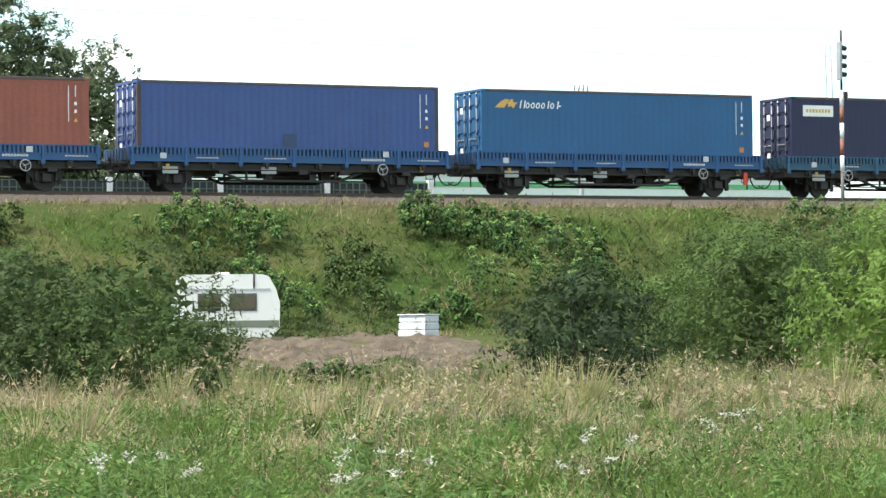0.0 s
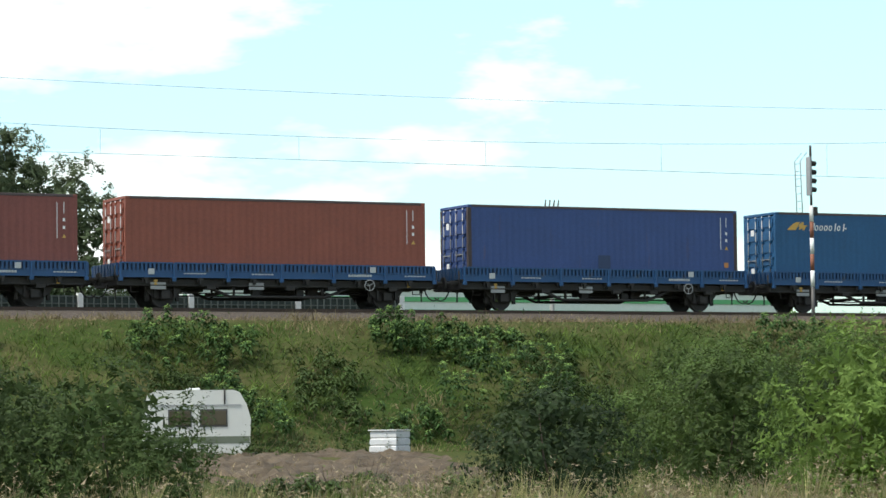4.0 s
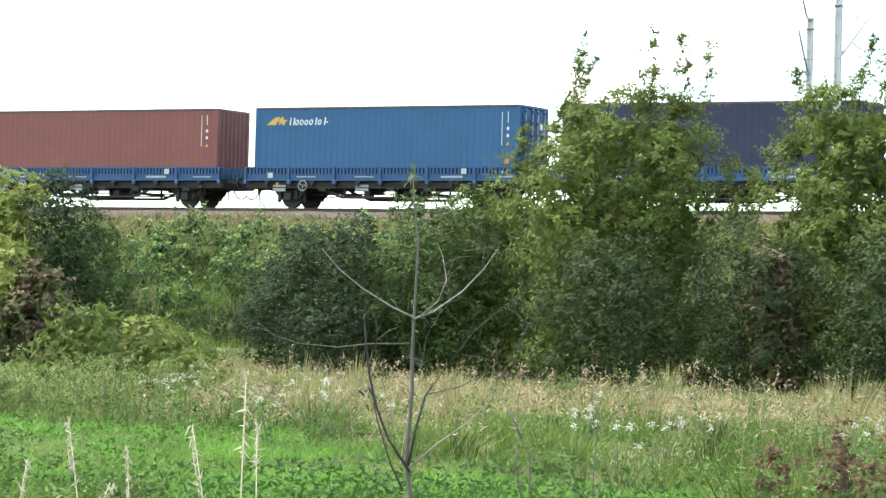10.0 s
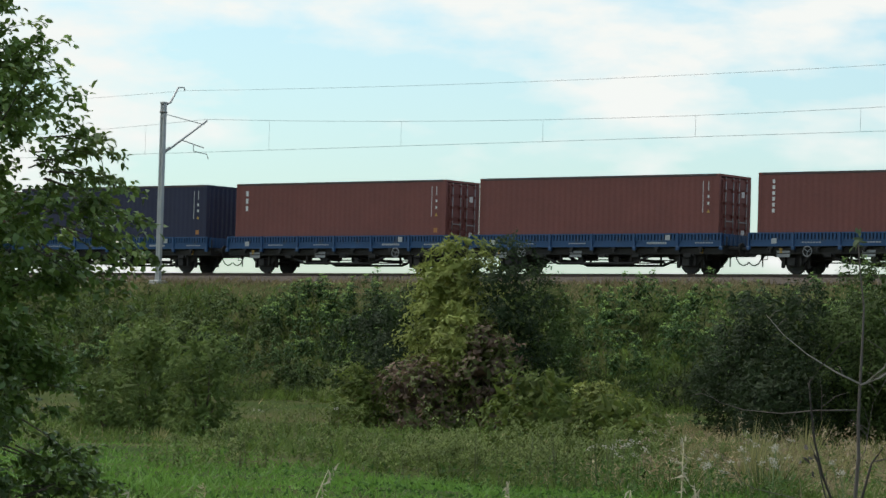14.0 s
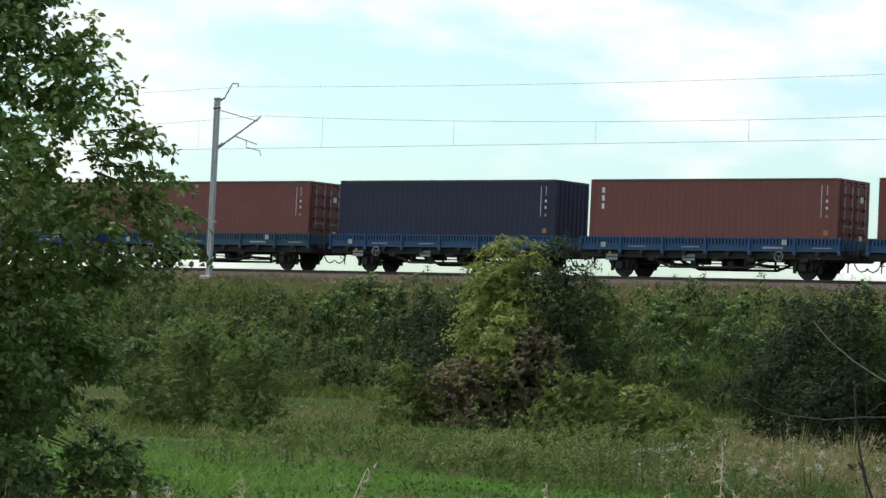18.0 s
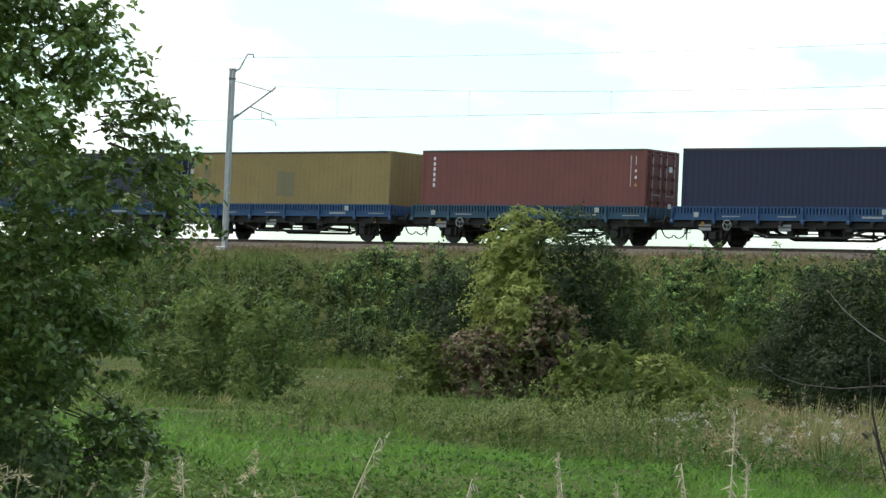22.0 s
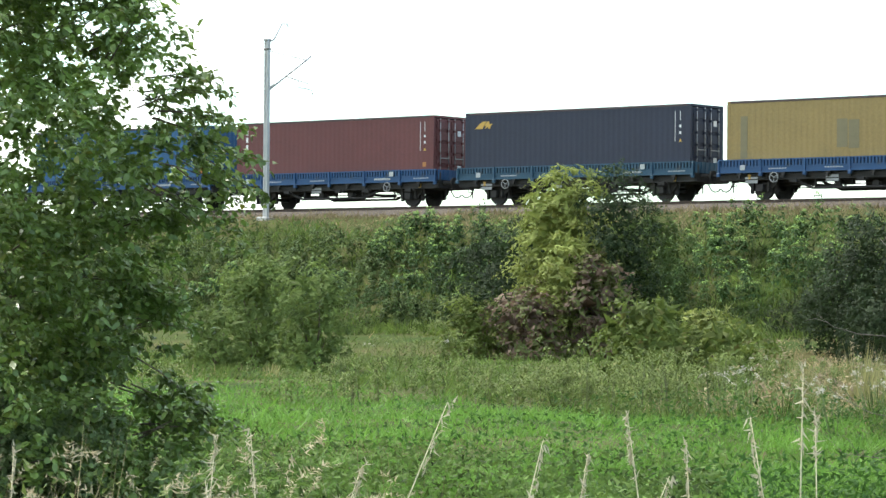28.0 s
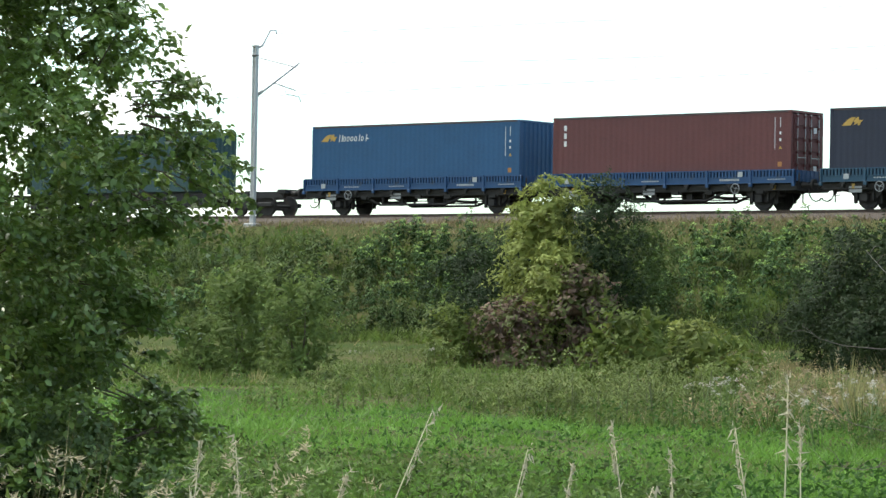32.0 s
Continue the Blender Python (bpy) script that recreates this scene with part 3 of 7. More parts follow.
def doors(t, side, m):
    """Two doors with locking rods on the left or right end."""
    for k in (0, 1):
        if side == "r":
            at = pose(CL - 0.01, CW / 2 + (0.02 if k == 0 else -0.02), 0, 0, 0, 180) if k == 0 else pose(CL - 0.01, CW - 0.17, 0, 0, 0, 180)
        else:
            at = pose(0.01, 0.17, 0) if k == 0 else pose(0.01, CW / 2 + 0.02, 0)
        d = part("door", DOOR, m, t, at=at)
        for y in (0.22, 0.80):
            part("locking_rod", ROD, m_rod, d, "galvanised locking rod", at=pose(0, y, 0))
            part("handle", HANDLE, m_rod, d, at=pose(0, y if y < 0.5 else y - 0.3, 0))
            for z in (0.2, 0.60, 1.12, 1.64, 2.16, 2.6):
                part("rod_bracket", BRACKET, m, d, at=pose(0, y, z))
        if k == 1:
            part("label", DOOR_LABEL, m_white, d, "white door label", at=pose(0, 0.36, 2.0))
            part("label", DOOR_LABEL, m_white, d, "white door label", at=pose(0, 0.36, 0.42))
        for z in (0.35, 1.0, 1.75, 2.4):
            part("hinge", HINGE, m, d, at=pose(0, 0 if (k == 0) == (side == "l") else 0.88, z))


def flat(name, rows, y=-0.006, slant=0.0):
    """Thin painted shapes on the near side: rows (x0, x1, z0, z1)."""
    v, f = [], []
    for x0, x1, z0, z1 in rows:
        b = len(v)
        s = slant * (z1 - z0)
        for yy in (y, y + 0.004):
            v += [(x0, yy, z0), (x1, yy, z0), (x1 + s, yy, z1), (x0 + s, yy, z1)]
        f += [(b, b + 1, b + 2, b + 3), (b + 7, b + 6, b + 5, b + 4)]
        f += [(b + i, b + 4 + i, b + 4 + (i + 1) % 4, b + (i + 1) % 4) for i in range(4)]
    return mesh_of(name, v, f)


def poly(name, pts, y=-0.006):
    n = len(pts)
    v = [(x, y, z) for x, z in pts] + [(x, y + 0.004, z) for x, z in pts]
    f = [tuple(range(n)), tuple(range(2 * n - 1, n - 1, -1))] + [(i, i + n, (i + 1) % n + n, (i + 1) % n) for i in range(n)]
    return mesh_of(name, v, f)


def disc_ring(x, z, r0, r1, n=28):
    v, f = [], []
    for y in (-0.006, -0.002):
        for r in (r0, r1):
            v += [(x + math.cos(2 * math.pi * i / n) * r, y, z + math.sin(2 * math.pi * i / n) * r * 1.05) for i in range(n)]
    for i in range(n):
        j = (i + 1) % n
        f += [(i, j, n + j, n + i), (n + i, n + j, 3 * n + j, 3 * n + i), (j, i, 2 * n + i, 2 * n + j)]
    return v, f


def oval_mark(x, z, rx, rz, thick, slant=0.18, n=16):
    """A thin oval outline, painted on the near side."""
    v = []
    for y in (-0.006, -0.002):
        for k in (1.0, 0.0):
            for i in range(n):
                a = 2 * math.pi * i / n
                dz = math.sin(a) * (rz - thick * k)
                v.append((x + math.cos(a) * (rx - thick * k) + slant * dz, y, z + dz))
    f = []
    for i in range(n):
        j = (i + 1) % n
        f += [(i, j, n + j, n + i), (n + i, n + j, 3 * n + j, 3 * n + i), (j, i, 2 * n + i, 2 * n + j)]
    return mesh_of("name_mark", v, f)


# a name as plain marks: slanted strokes and ovals
NAME_MARKS = [flat("name_mark", [(1.64 + q, 1.69 + q, 2.16, 2.47)], slant=0.18) for q in (0.0, 0.17, 1.21, 1.63)]
NAME_MARKS += [oval_mark(1.99 + q * 0.225, 2.275, 0.09, 0.115, 0.042) for q in (0, 1, 2, 3)] + [oval_mark(3.07, 2.275, 0.085, 0.115, 0.042)]
NAME_MARKS.append(flat("name_mark", [(3.35, 3.45, 2.25, 2.30)], slant=0.18))
EMBLEM = [poly("emblem", [(0.55, 2.17), (0.85, 2.42), (1.02, 2.50), (1.20, 2.50), (1.08, 2.33), (0.98, 2.17)]),
          poly("emblem_b", [(1.10, 2.17), (1.18, 2.30), (1.10, 2.30), (1.16, 2.40), (1.28, 2.50), (1.36, 2.50), (1.36, 2.38), (1.56, 2.38), (1.44, 2.28), (1.40, 2.17), (1.30, 2.17), (1.30, 2.26)])]
CODE = [flat("code_bar", [q]) for q in ((11.40, 11.425, 1.30, 2.60), (11.66, 11.69, 2.20, 2.60), (11.63, 11.72, 1.90, 2.02), (11.63, 11.72, 1.62, 1.74))]
TRIANGLE = poly("warning_triangle", [(11.60, 1.30), (11.76, 1.30), (11.68, 1.44)])
SQUARE = flat("square_label", [(11.56, 11.76, 0.58, 0.78)])
VERT6 = [flat("upright_bar", [(0.67, 0.79, 2.45 - k * 0.235, 2.60 - k * 0.235)]) for k in range(6)]
VERT3 = [flat("upright_bar", [(0.60, 0.74, 2.32 - k * 0.34, 2.55 - k * 0.34)]) for k in range(3)]
SIGN = flat("white_sign", [(0.55, 2.0, 2.10, 2.55)])
SIGN_BARS = [flat("sign_bar", [(0.70 + k * 0.15, 0.80 + k * 0.15, 2.26, 2.40)], -0.012) for k in range(8)]
STRIP = flat("white_strip", [(0.62, 1.0, 0.75, 2.62)])
STRIP_MARK = flat("red_strip_mark", [(0.72, 0.90, 2.2, 2.5)], -0.012)
PATCH_LOW = flat("weathered_patch", [(5.75, 6.3, 0.20, 1.0)], 0.0)
PATCH_MID = flat("weathered_patch", [(5.35, 5.85, 0.85, 2.0), (5.9, 6.4, 0.8, 1.95)], 0.0)
PATCH_SLIM = flat("weathered_patch", [(0.68, 1.02, 0.5, 2.25)], 0.0)


def rust_runs():
    """Narrow brown runs below scratches and down the corner."""
    dice, rows = random.Random(11), []
    for k in range(9):
        x = 11.55 + dice.uniform(0, 0.5)
        z = dice.uniform(0.9, 2.6)
        rows.append((x, x + dice.uniform(0.02, 0.07), max(0.2, z - dice.uniform(0.5, 1.6)), z))
    for k in range(10):
        x, z = 8.7 + k * 0.17 + dice.uniform(-0.05, 0.05), 1.65 - k * 0.13
        rows.append((x, x + dice.uniform(0.10, 0.22), z - 0.04, z))
        rows.append((x, x + 0.035, z - dice.uniform(0.08, 0.30), z))
    for k in range(12):
        x, z = dice.uniform(0.4, 11.2), dice.uniform(0.3, 2.5)
        rows.append((x, x + dice.uniform(0.015, 0.04), z - dice.uniform(0.06, 0.4), z))
    return [flat("rust_run", [q], -0.004) for q in rows]


RUST_RUNS = rust_runs()
ORANGE_LABELS = [flat("orange_label", [q]) for q in ((11.05, 11.35, 1.55, 1.85), (11.05, 11.4, 0.62, 1.0))]
HEADING = [flat("heading_mark", [q]) for q in ((0.62, 0.70, 2.15, 2.55), (0.48, 0.86, 2.12, 2.18), (0.56, 0.78, 2.22, 2.30))] + [flat("heading_mark", [(1.15 + k * 0.34, 1.41 + k * 0.34, 2.22 + j * 0.09, 2.26 + j * 0.09)]) for k in range(4) for j in range(3)]


def container(k, x, m, label, door="r", marks=(), m_frame=None):
    t = new("shipping_container")
    f = m_frame or m
    part("side_panel", SIDE_NEAR, m, t)
    part("side_panel", SIDE_FAR, m, t)
    part("roof", ROOF, m, t)
    part("floor_frame", FLOOR, f, t)
    for cx, cy, rz in ((0, 0, 0), (CL, 0, 90), (CL, CW, 180), (0, CW, 270)):
        part("corner_post", POST, m_rusty if k in (13, 7, 9, 16) else f, t, at=pose(cx, cy, 0, 0, 0, rz))
        part("corner_casting", CAST, f, t, at=pose(cx, cy, 0, 0, 0, rz))
        part("corner_casting", CAST, f, t, at=pose(cx, cy, CH - 0.118, 0, 0, rz))
    part("top_rail", TOPRAIL, m_worn, t, "rust-brown worn top rail")
    part("top_rail", TOPRAIL, m_worn, t, at=pose(CL, CW, 0, 0, 0, 180))
    part("end_rail", ENDRAIL, f, t)
    part("end_rail", ENDRAIL, f, t, at=pose(CL, CW, 0, 0, 0, 180))
    if door == "r":
        part("end_panel", END_L, m, t)
        doors(t, "r", m)
    else:
        part("end_panel", END_R, m, t)
        doors(t, "l", m)
    for name in marks:
        if name == "name":
            for q in NAME_MARKS:
                part("name_mark", q, m_white, t, "white painted mark of a name")
        if name in ("name", "emblem"):
            for e in EMBLEM:
                part("emblem", e, m_yellow, t, "yellow painted emblem")
        if name == "code":
            for q in CODE:
                part("code_bar", q, m_white, t, "small white code mark")
            part("warning_triangle", TRIANGLE, m_yellow, t, "small yellow triangle")
        if name == "square":
            part("square_label", SQUARE, m_orange, t, "orange square label")
        if name == "six":
            for q in VERT6:
                part("upright_bar", q, m_white, t, "white painted bar in a column")
        if name == "three":
            for q in VERT3:
                part("upright_bar", q, m_white, t, "white painted bar in a column")
        if name == "sign":
            part("white_sign", SIGN, m_white, t, "white sign panel")
            for q in SIGN_BARS:
                part("sign_bar", q, m_yellow, t, "yellow bar on the sign")
        if name == "strip":
            part("white_strip", STRIP, m_white, t, "tall white strip")
            part("strip_mark", STRIP_MARK, m_red, t, "red mark")
        if name == "greypatch":
            part("weathered_patch", PATCH_MID, m_greypatch, t, "grey repainted patch")
            part("weathered_patch", PATCH_SLIM, m_greypatch, t, "grey repainted patch")
        if name == "patch":
            part("weathered_patch", PATCH_LOW, m_patch, t, "square patch of newer paint")
        if name == "rust":
            for q in RUST_RUNS:
                part("rust_run", q, m_rust, t, "brown rust run")
            for q in ORANGE_LABELS:
                part("orange_label", q, m_orange, t, "orange square label")
            for q in HEADING:
                part("heading_mark", q, m_purple, t, "faded violet painted mark")
        if name == "rings":
            for i in range(5):
                v, fc = disc_ring(3.35 + i * 1.28, 1.56, 0.21, 0.41)
                part("painted_ring", mesh_of("painted_ring", v, fc), m_purple, t, "faded violet painted ring")
    tagged(t, label, "container", "containers on the train")
    TRAIN.append((t, x, FACE_Y, BASE_Z))
    return t


TRAIN = []
m_rust = mat("rust_brown", (0.13, 0.065, 0.03), 0.85, vary=0.4)
m_worn = mat("worn_rail_paint", (0.075, 0.055, 0.055), 0.7, vary=0.35, scale=2)
m_rusty = mat("rusty_post", (0.055, 0.040, 0.038), 0.8, vary=0.4, scale=3, stain=(0.12, 0.07, 0.04), stain_at=0.55)
m_greypatch = mat("grey_patch_paint", (0.19, 0.16, 0.085), 0.6, vary=0.2)
m_patch = mat("newer_blue_paint", (0.018, 0.036, 0.09), 0.5, vary=0.2)


def paint(name, c, stain=RUST, at=0.70):
    return mat(name, c, 0.62, vary=0.18, scale=0.8, fine=9, stain=stain, streak=1, stain_at=at)


p_red1 = paint("oxide_red_paint", (0.182, 0.054, 0.043))
p_red2 = paint("brown_red_paint", (0.125, 0.036, 0.034))
p_orange = paint("orange_red_paint", (0.22, 0.062, 0.038))
p_bright = paint("bright_blue_paint", (0.013, 0.080, 0.185))
p_plain = paint("royal_blue_paint", (0.030, 0.062, 0.185), (0.09, 0.06, 0.08), 0.62)
p_navy = paint("navy_paint", (0.012, 0.014, 0.046))
p_char = paint("charcoal_paint", (0.018, 0.022, 0.042))
p_teal = paint("teal_paint", (0.012, 0.068, 0.130), (0.08, 0.07, 0.06), 0.66)
p_yel = paint("ochre_yellow_paint", (0.28, 0.195, 0.068), (0.10, 0.06, 0.03), 0.63)
p_cream = paint("dirty_cream_paint", (0.36, 0.34, 0.28), (0.13, 0.06, 0.03), 0.58)
p_green = paint("dark_green_paint", (0.02, 0.06, 0.06))

# train places count from the wagon with the narrow column of three bars; x grows towards the front of the train
LOADS = [
    (17, p_orange, "orange-red corrugated steel shipping container", "l", ("code",)),
    (16, p_teal, "teal corrugated steel container with a white strip", "r", ("strip", "code")),
    (15, p_navy, "dark navy container with a white sign and doors", "l", ("sign", "code")),
    (14, p_bright, "bright blue container with yellow emblem and white name", "l", ("name", "code", "square")),
    (13, p_plain, "weathered royal blue container with rusty corner posts", "l", ("code", "square", "patch")),
    (12, p_orange, "orange-red corrugated container with white code marks", "l", ("code",)),
    (11, p_red1, "oxide red corrugated steel shipping container", "r", ("code",)),
    (10, p_navy, "dark navy corrugated steel shipping container", "r", ("code",)),
    (9, p_yel, "ochre yellow container with rust streaks", "r", ()),
    (8, p_bright, "bright blue container with yellow emblem and white name", "l", ("name", "code", "square")),
    (7, p_cream, "dirty cream container with violet rings and rust", "l", ("rings", "rust", "code", "square")),
    (6, p_red2, "brown-red container with yellow emblem and white name", "l", ("name", "code")),
    (5, p_red1, "oxide red container with doors and a bar column", "r", ("six", "code")),
    (4, p_navy, "dark navy corrugated steel shipping container", "l", ("code",)),
    (3, p_bright, "bright blue container with yellow emblem and white name", "r", ("name", "code", "square")),
    (2, p_red1, "oxide red container with a white bar column", "l", ("six", "code")),
    (1, p_red1, "oxide red corrugated container with doors", "r", ("code",)),
    (0, p_red1, "oxide red container with three white bars", "r", ("three", "code", "square")),
    (-1, p_navy, "dark navy corrugated container with yellow label", "l", ("code", "square")),
    (-2, p_red1, "oxide red container with a white bar column", "r", ("six", "code")),
    (-3, p_yel, "ochre yellow container with a grey repainted patch", "l", ("greypatch",)),
    (-4, p_char, "charcoal container with a yellow emblem and doors", "r", ("emblem", "code")),
    (-5, p_red2, "brown-red container with three white bars", "r", ("three", "code", "square")),
    (-6, p_bright, "bright blue container with yellow emblem and white name", "l", ("name", "code", "square")),
]
for k, m, label, door, marks in LOADS:
    container(k, k * P, m, label, door, marks)


# ---- wagons: flat wagons with low hinged sides on two axles ----
W0, W1 = -0.33, CL + 0.33
WHEEL = lathe("wheel", [(0.10, -0.07), (0.30, -0.06), (0.40, -0.055), (0.46, -0.06), (0.46, 0.03), (0.49, 0.045), (0.49, 0.07), (0.30, 0.05), (0.10, 0.07)], 28, "y")
AXLE = tubes("axle", [([(0, -1.0, 0), (0, 1.0, 0)], [0.08])], 10)
AXLEBOX = boxes("axle_box", [(-0.16, 0.16, -0.14, 0.14, -0.15, 0.17), (-0.75, -0.55, -0.07, 0.07, 0.30, 0.62), (0.55, 0.75, -0.07, 0.07, 0.30, 0.62), (-0.42, -0.34, -0.06, 0.06, -0.12, 0.45), (0.34, 0.42, -0.06, 0.06, -0.12, 0.45)], 0.02)
SPRING = joined("leaf_spring", [tube_data([(-0.62 + 0.06 * k, 0, 0.36 - 0.03 * k), (-0.3 + 0.03 * k, 0, 0.25 - 0.025 * k), (0, 0, 0.22 - 0.024 * k), (0.3 - 0.03 * k, 0, 0.25 - 0.025 * k), (0.62 - 0.06 * k, 0, 0.36 - 0.03 * k)], [0.03], 4) for k in range(4)])
UNDER = boxes("underframe", [(W0 + 0.1, W1 - 0.1, -1.26, -1.22, 0.78, 0.84), (W0 + 0.1, W1 - 0.1, 1.22, 1.26, 0.78, 0.84), (W0, W1, -1.22, -1.08, 0.80, 1.06), (W0, W1, 1.08, 1.22, 0.80, 1.06), (W0, W0 + 0.16, -1.08, 1.08, 0.78, 1.10), (W1 - 0.16, W1, -1.08, 1.08, 0.78, 1.10)]
              + [(x, x + 0.12, -1.08, 1.08, 0.80, 1.02) for x in (1.0, 2.4, 4.6, 7.4, 9.6, 11.0)] + [(W0 + 0.2, W1 - 0.2, s - 0.06, s + 0.06, 0.74, 1.0) for s in (-0.45, 0.45)], 0.015)
DECK = boxes("deck", [(W0, W1, -1.36, 1.36, 1.08, 1.175)], 0.01)
FLAP_L = (W1 - W0) / 6
FLAP = boxes("side_flap", [(0.03, FLAP_L - 0.03, -0.020, 0.025, 0.0, 0.20), (0.03, FLAP_L - 0.03, -0.05, 0.025, 0.45, 0.50), (0.03, FLAP_L - 0.03, -0.05, -0.020, 0.17, 0.21), (0.03, FLAP_L - 0.03, -0.07, 0.02, -0.06, 0.0)]
             + [(0.05 + i * 0.162, 0.135 + i * 0.162, -0.04, 0.020, 0.205, 0.45) for i in range(13)])
# sheet added behind the ribs so that the slots between them read dark
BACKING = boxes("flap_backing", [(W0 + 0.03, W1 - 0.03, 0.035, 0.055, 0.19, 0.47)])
STAKE = boxes("stake_pocket", [(-0.03, 0.03, -0.075, 0.0, -0.10, 0.46), (-0.07, 0.07, -0.09, 0.0, -0.20, -0.06)], 0.01)
GUARD_V = [(x, y, z) for y in (-0.02, 0.02) for x, z in ((-0.80, 0.42), (-0.66, 0.12), (-0.36, -0.14), (0.36, -0.14), (0.66, 0.12), (0.80, 0.42))]
GUARD = mesh_of("axle_guard", GUARD_V, [(5, 4, 3, 2, 1, 0), (6, 7, 8, 9, 10, 11)] + [(i, (i + 1) % 6, 6 + (i + 1) % 6, 6 + i) for i in range(6)])
ENDWALL = boxes("end_flap", [(-0.03, 0.03, -1.30, 1.30, 0.0, 0.46)] + [(-0.055, 0.055, -1.28 + i * 0.32, -1.2 + i * 0.32, 0.0, 0.44) for i in range(9)])
TRUSS = tubes("truss_bar", [([(3.2, 0, 0.78), (4.15, 0, 0.42), (8.0, 0, 0.42), (9.0, 0, 0.78)], [0.06]), ([(4.3, 0, 0.42), (4.3, 0, 0.85)], [0.05]), ([(7.9, 0, 0.42), (7.9, 0, 0.85)], [0.05])], 6)
TANK = tubes("air_tank", [([(5.9, 0.2, 0.66), (5.95, 0.2, 0.66), (7.3, 0.2, 0.66), (7.35, 0.2, 0.66)], [0.12, 0.19, 0.19, 0.12])], 14)
GEAR = [boxes("brake_gear", [q], 0.02) for q in ((5.0, 5.7, -0.55, -0.35, 0.55, 0.80), (7.5, 7.9, -0.7, -0.4, 0.50, 0.82), (8.2, 8.3, -0.8, 0.8, 0.5, 0.62), (3.9, 4.0, -0.8, 0.8, 0.5, 0.62), (2.5, 3.4, -0.3, 0.3, 0.62, 0.80), (9.2, 10.0, -0.3, 0.3, 0.62, 0.80))]
RODS = [tubes("brake_rod", [([(2.1, -0.5, 0.55), (6.0, -0.5, 0.60), (10.1, -0.5, 0.55)], [0.025])], 5), tubes("brake_rod", [([(2.1, 0.4, 0.50), (10.1, 0.4, 0.50)], [0.025])], 5)]
BUFFER = joined("buffer", [tube_data([(0, 0, 0), (0.30, 0, 0)], [0.11, 0.10], 12), tube_data([(0.30, 0, 0), (0.54, 0, 0)], [0.065, 0.065], 10), tube_data([(0.54, 0, 0), (0.585, 0, 0)], [0.235, 0.225], 18)])
HOOK = boxes("coupling", [(0, 0.30, -0.05, 0.05, -0.06, 0.06), (0.25, 0.62, -0.09, -0.05, -0.14, -0.06), (0.25, 0.62, 0.05, 0.09, -0.14, -0.06), (0.4, 0.46, -0.09, 0.09, -0.18, -0.10)], 0.01)
HOSE = tubes("brake_hose", [([(0, 0, 0), (0.04, -0.05, -0.22), (0.18, -0.05, -0.42), (0.36, -0.05, -0.50), (0.55, -0.05, -0.45), (0.62, -0.05, -0.36)], [0.028])], 6)
COCK = boxes("hose_cock", [(-0.05, 0.05, -0.04, 0.04, -0.1, 0.1), (-0.02, 0.02, -0.02, 0.02, -0.45, -0.1)], 0.01)
_hv, _hf = ring("hw", (0, 0, 0), 0.20, 0.018, n=22)
HANDWHEEL = joined("hand_wheel", [(_hv, _hf)] + [tube_data([(0, 0, 0), (math.cos(a) * 0.2, 0, math.sin(a) * 0.2)], [0.014], 5) for a in (0.5, 2.6, 4.7)] + [tube_data([(0, 0, 0), (0, 0.25, 0)], [0.02], 6)])
PLATE = boxes("plate", [(0, 0.60, -0.015, 0.0, 0, 0.26)])
WLABEL = boxes("white_plate", [(0, 0.24, -0.012, 0.0, 0, 0.21)])
WTEXT = boxes("lettering_bars", [(i * 0.11, i * 0.11 + 0.085, -0.006, 0.0, 0, 0.085) for i in range(9)])
WSMALL = boxes("small_lettering_bars", [(i * 0.13, i * 0.13 + 0.09, -0.006, 0.0, 0, 0.045) for i in range(7)])
LAMPIRON = boxes("yellow_bracket", [(-0.07, 0.07, -0.03, 0.0, 0.06, 0.14), (-0.03, 0.03, -0.03, 0.0, 0.0, 0.06), (-0.06, 0.06, -0.03, 0.0, -0.05, 0.0)])
STEP = tubes("step_iron", [([(0, 0, 0), (0, 0, -0.26), (0.3, 0, -0.26), (0.3, 0, 0)], [0.022])], 5)
HORN = tubes("shunter_handle", [([(0, 0, 0), (-0.07, 0, 0.1), (-0.08, 0, 0.42), (0.0, 0, 0.56)], [0.035])], 6)
SIDE_BRACKET = boxes("side_bracket", [(-0.10, 0.10, -0.10, 0.02, -0.02, 0.10), (-0.05, 0.05, -0.13, -0.02, -0.16, 0.0), (-0.16, -0.11, -0.07, 0.0, -0.10, 0.06)], 0.012)
GREASE_BOX = boxes("small_box", [(0, 0.34, -0.10, 0.05, -0.16, 0.0), (0.40, 0.48, -0.06, 0.0, -0.10, 0.0)], 0.015)
BRAKE_BLOCK = boxes("brake_block", [(-0.06, 0.06, -0.06, 0.06, -0.22, 0.24), (-0.03, 0.03, -0.04, 0.04, 0.24, 0.44)], 0.02)
VALVE = boxes("valve", [(0, 0.28, -0.1, 0.1, -0.16, 0.1), (0.28, 0.36, -0.04, 0.04, -0.06, 0.02), (0.08, 0.18, -0.08, 0.08, -0.26, -0.16)], 0.03)
AXLES = []


# wagon blue darkened: the shade of the slots is in this colour
m_shade = mat("slot_shade_blue", (0.010, 0.022, 0.055), 0.7, vary=0.3, scale=2)
m_dull = mat("dull_white_marking", (0.42, 0.44, 0.44), 0.6, vary=0.25)


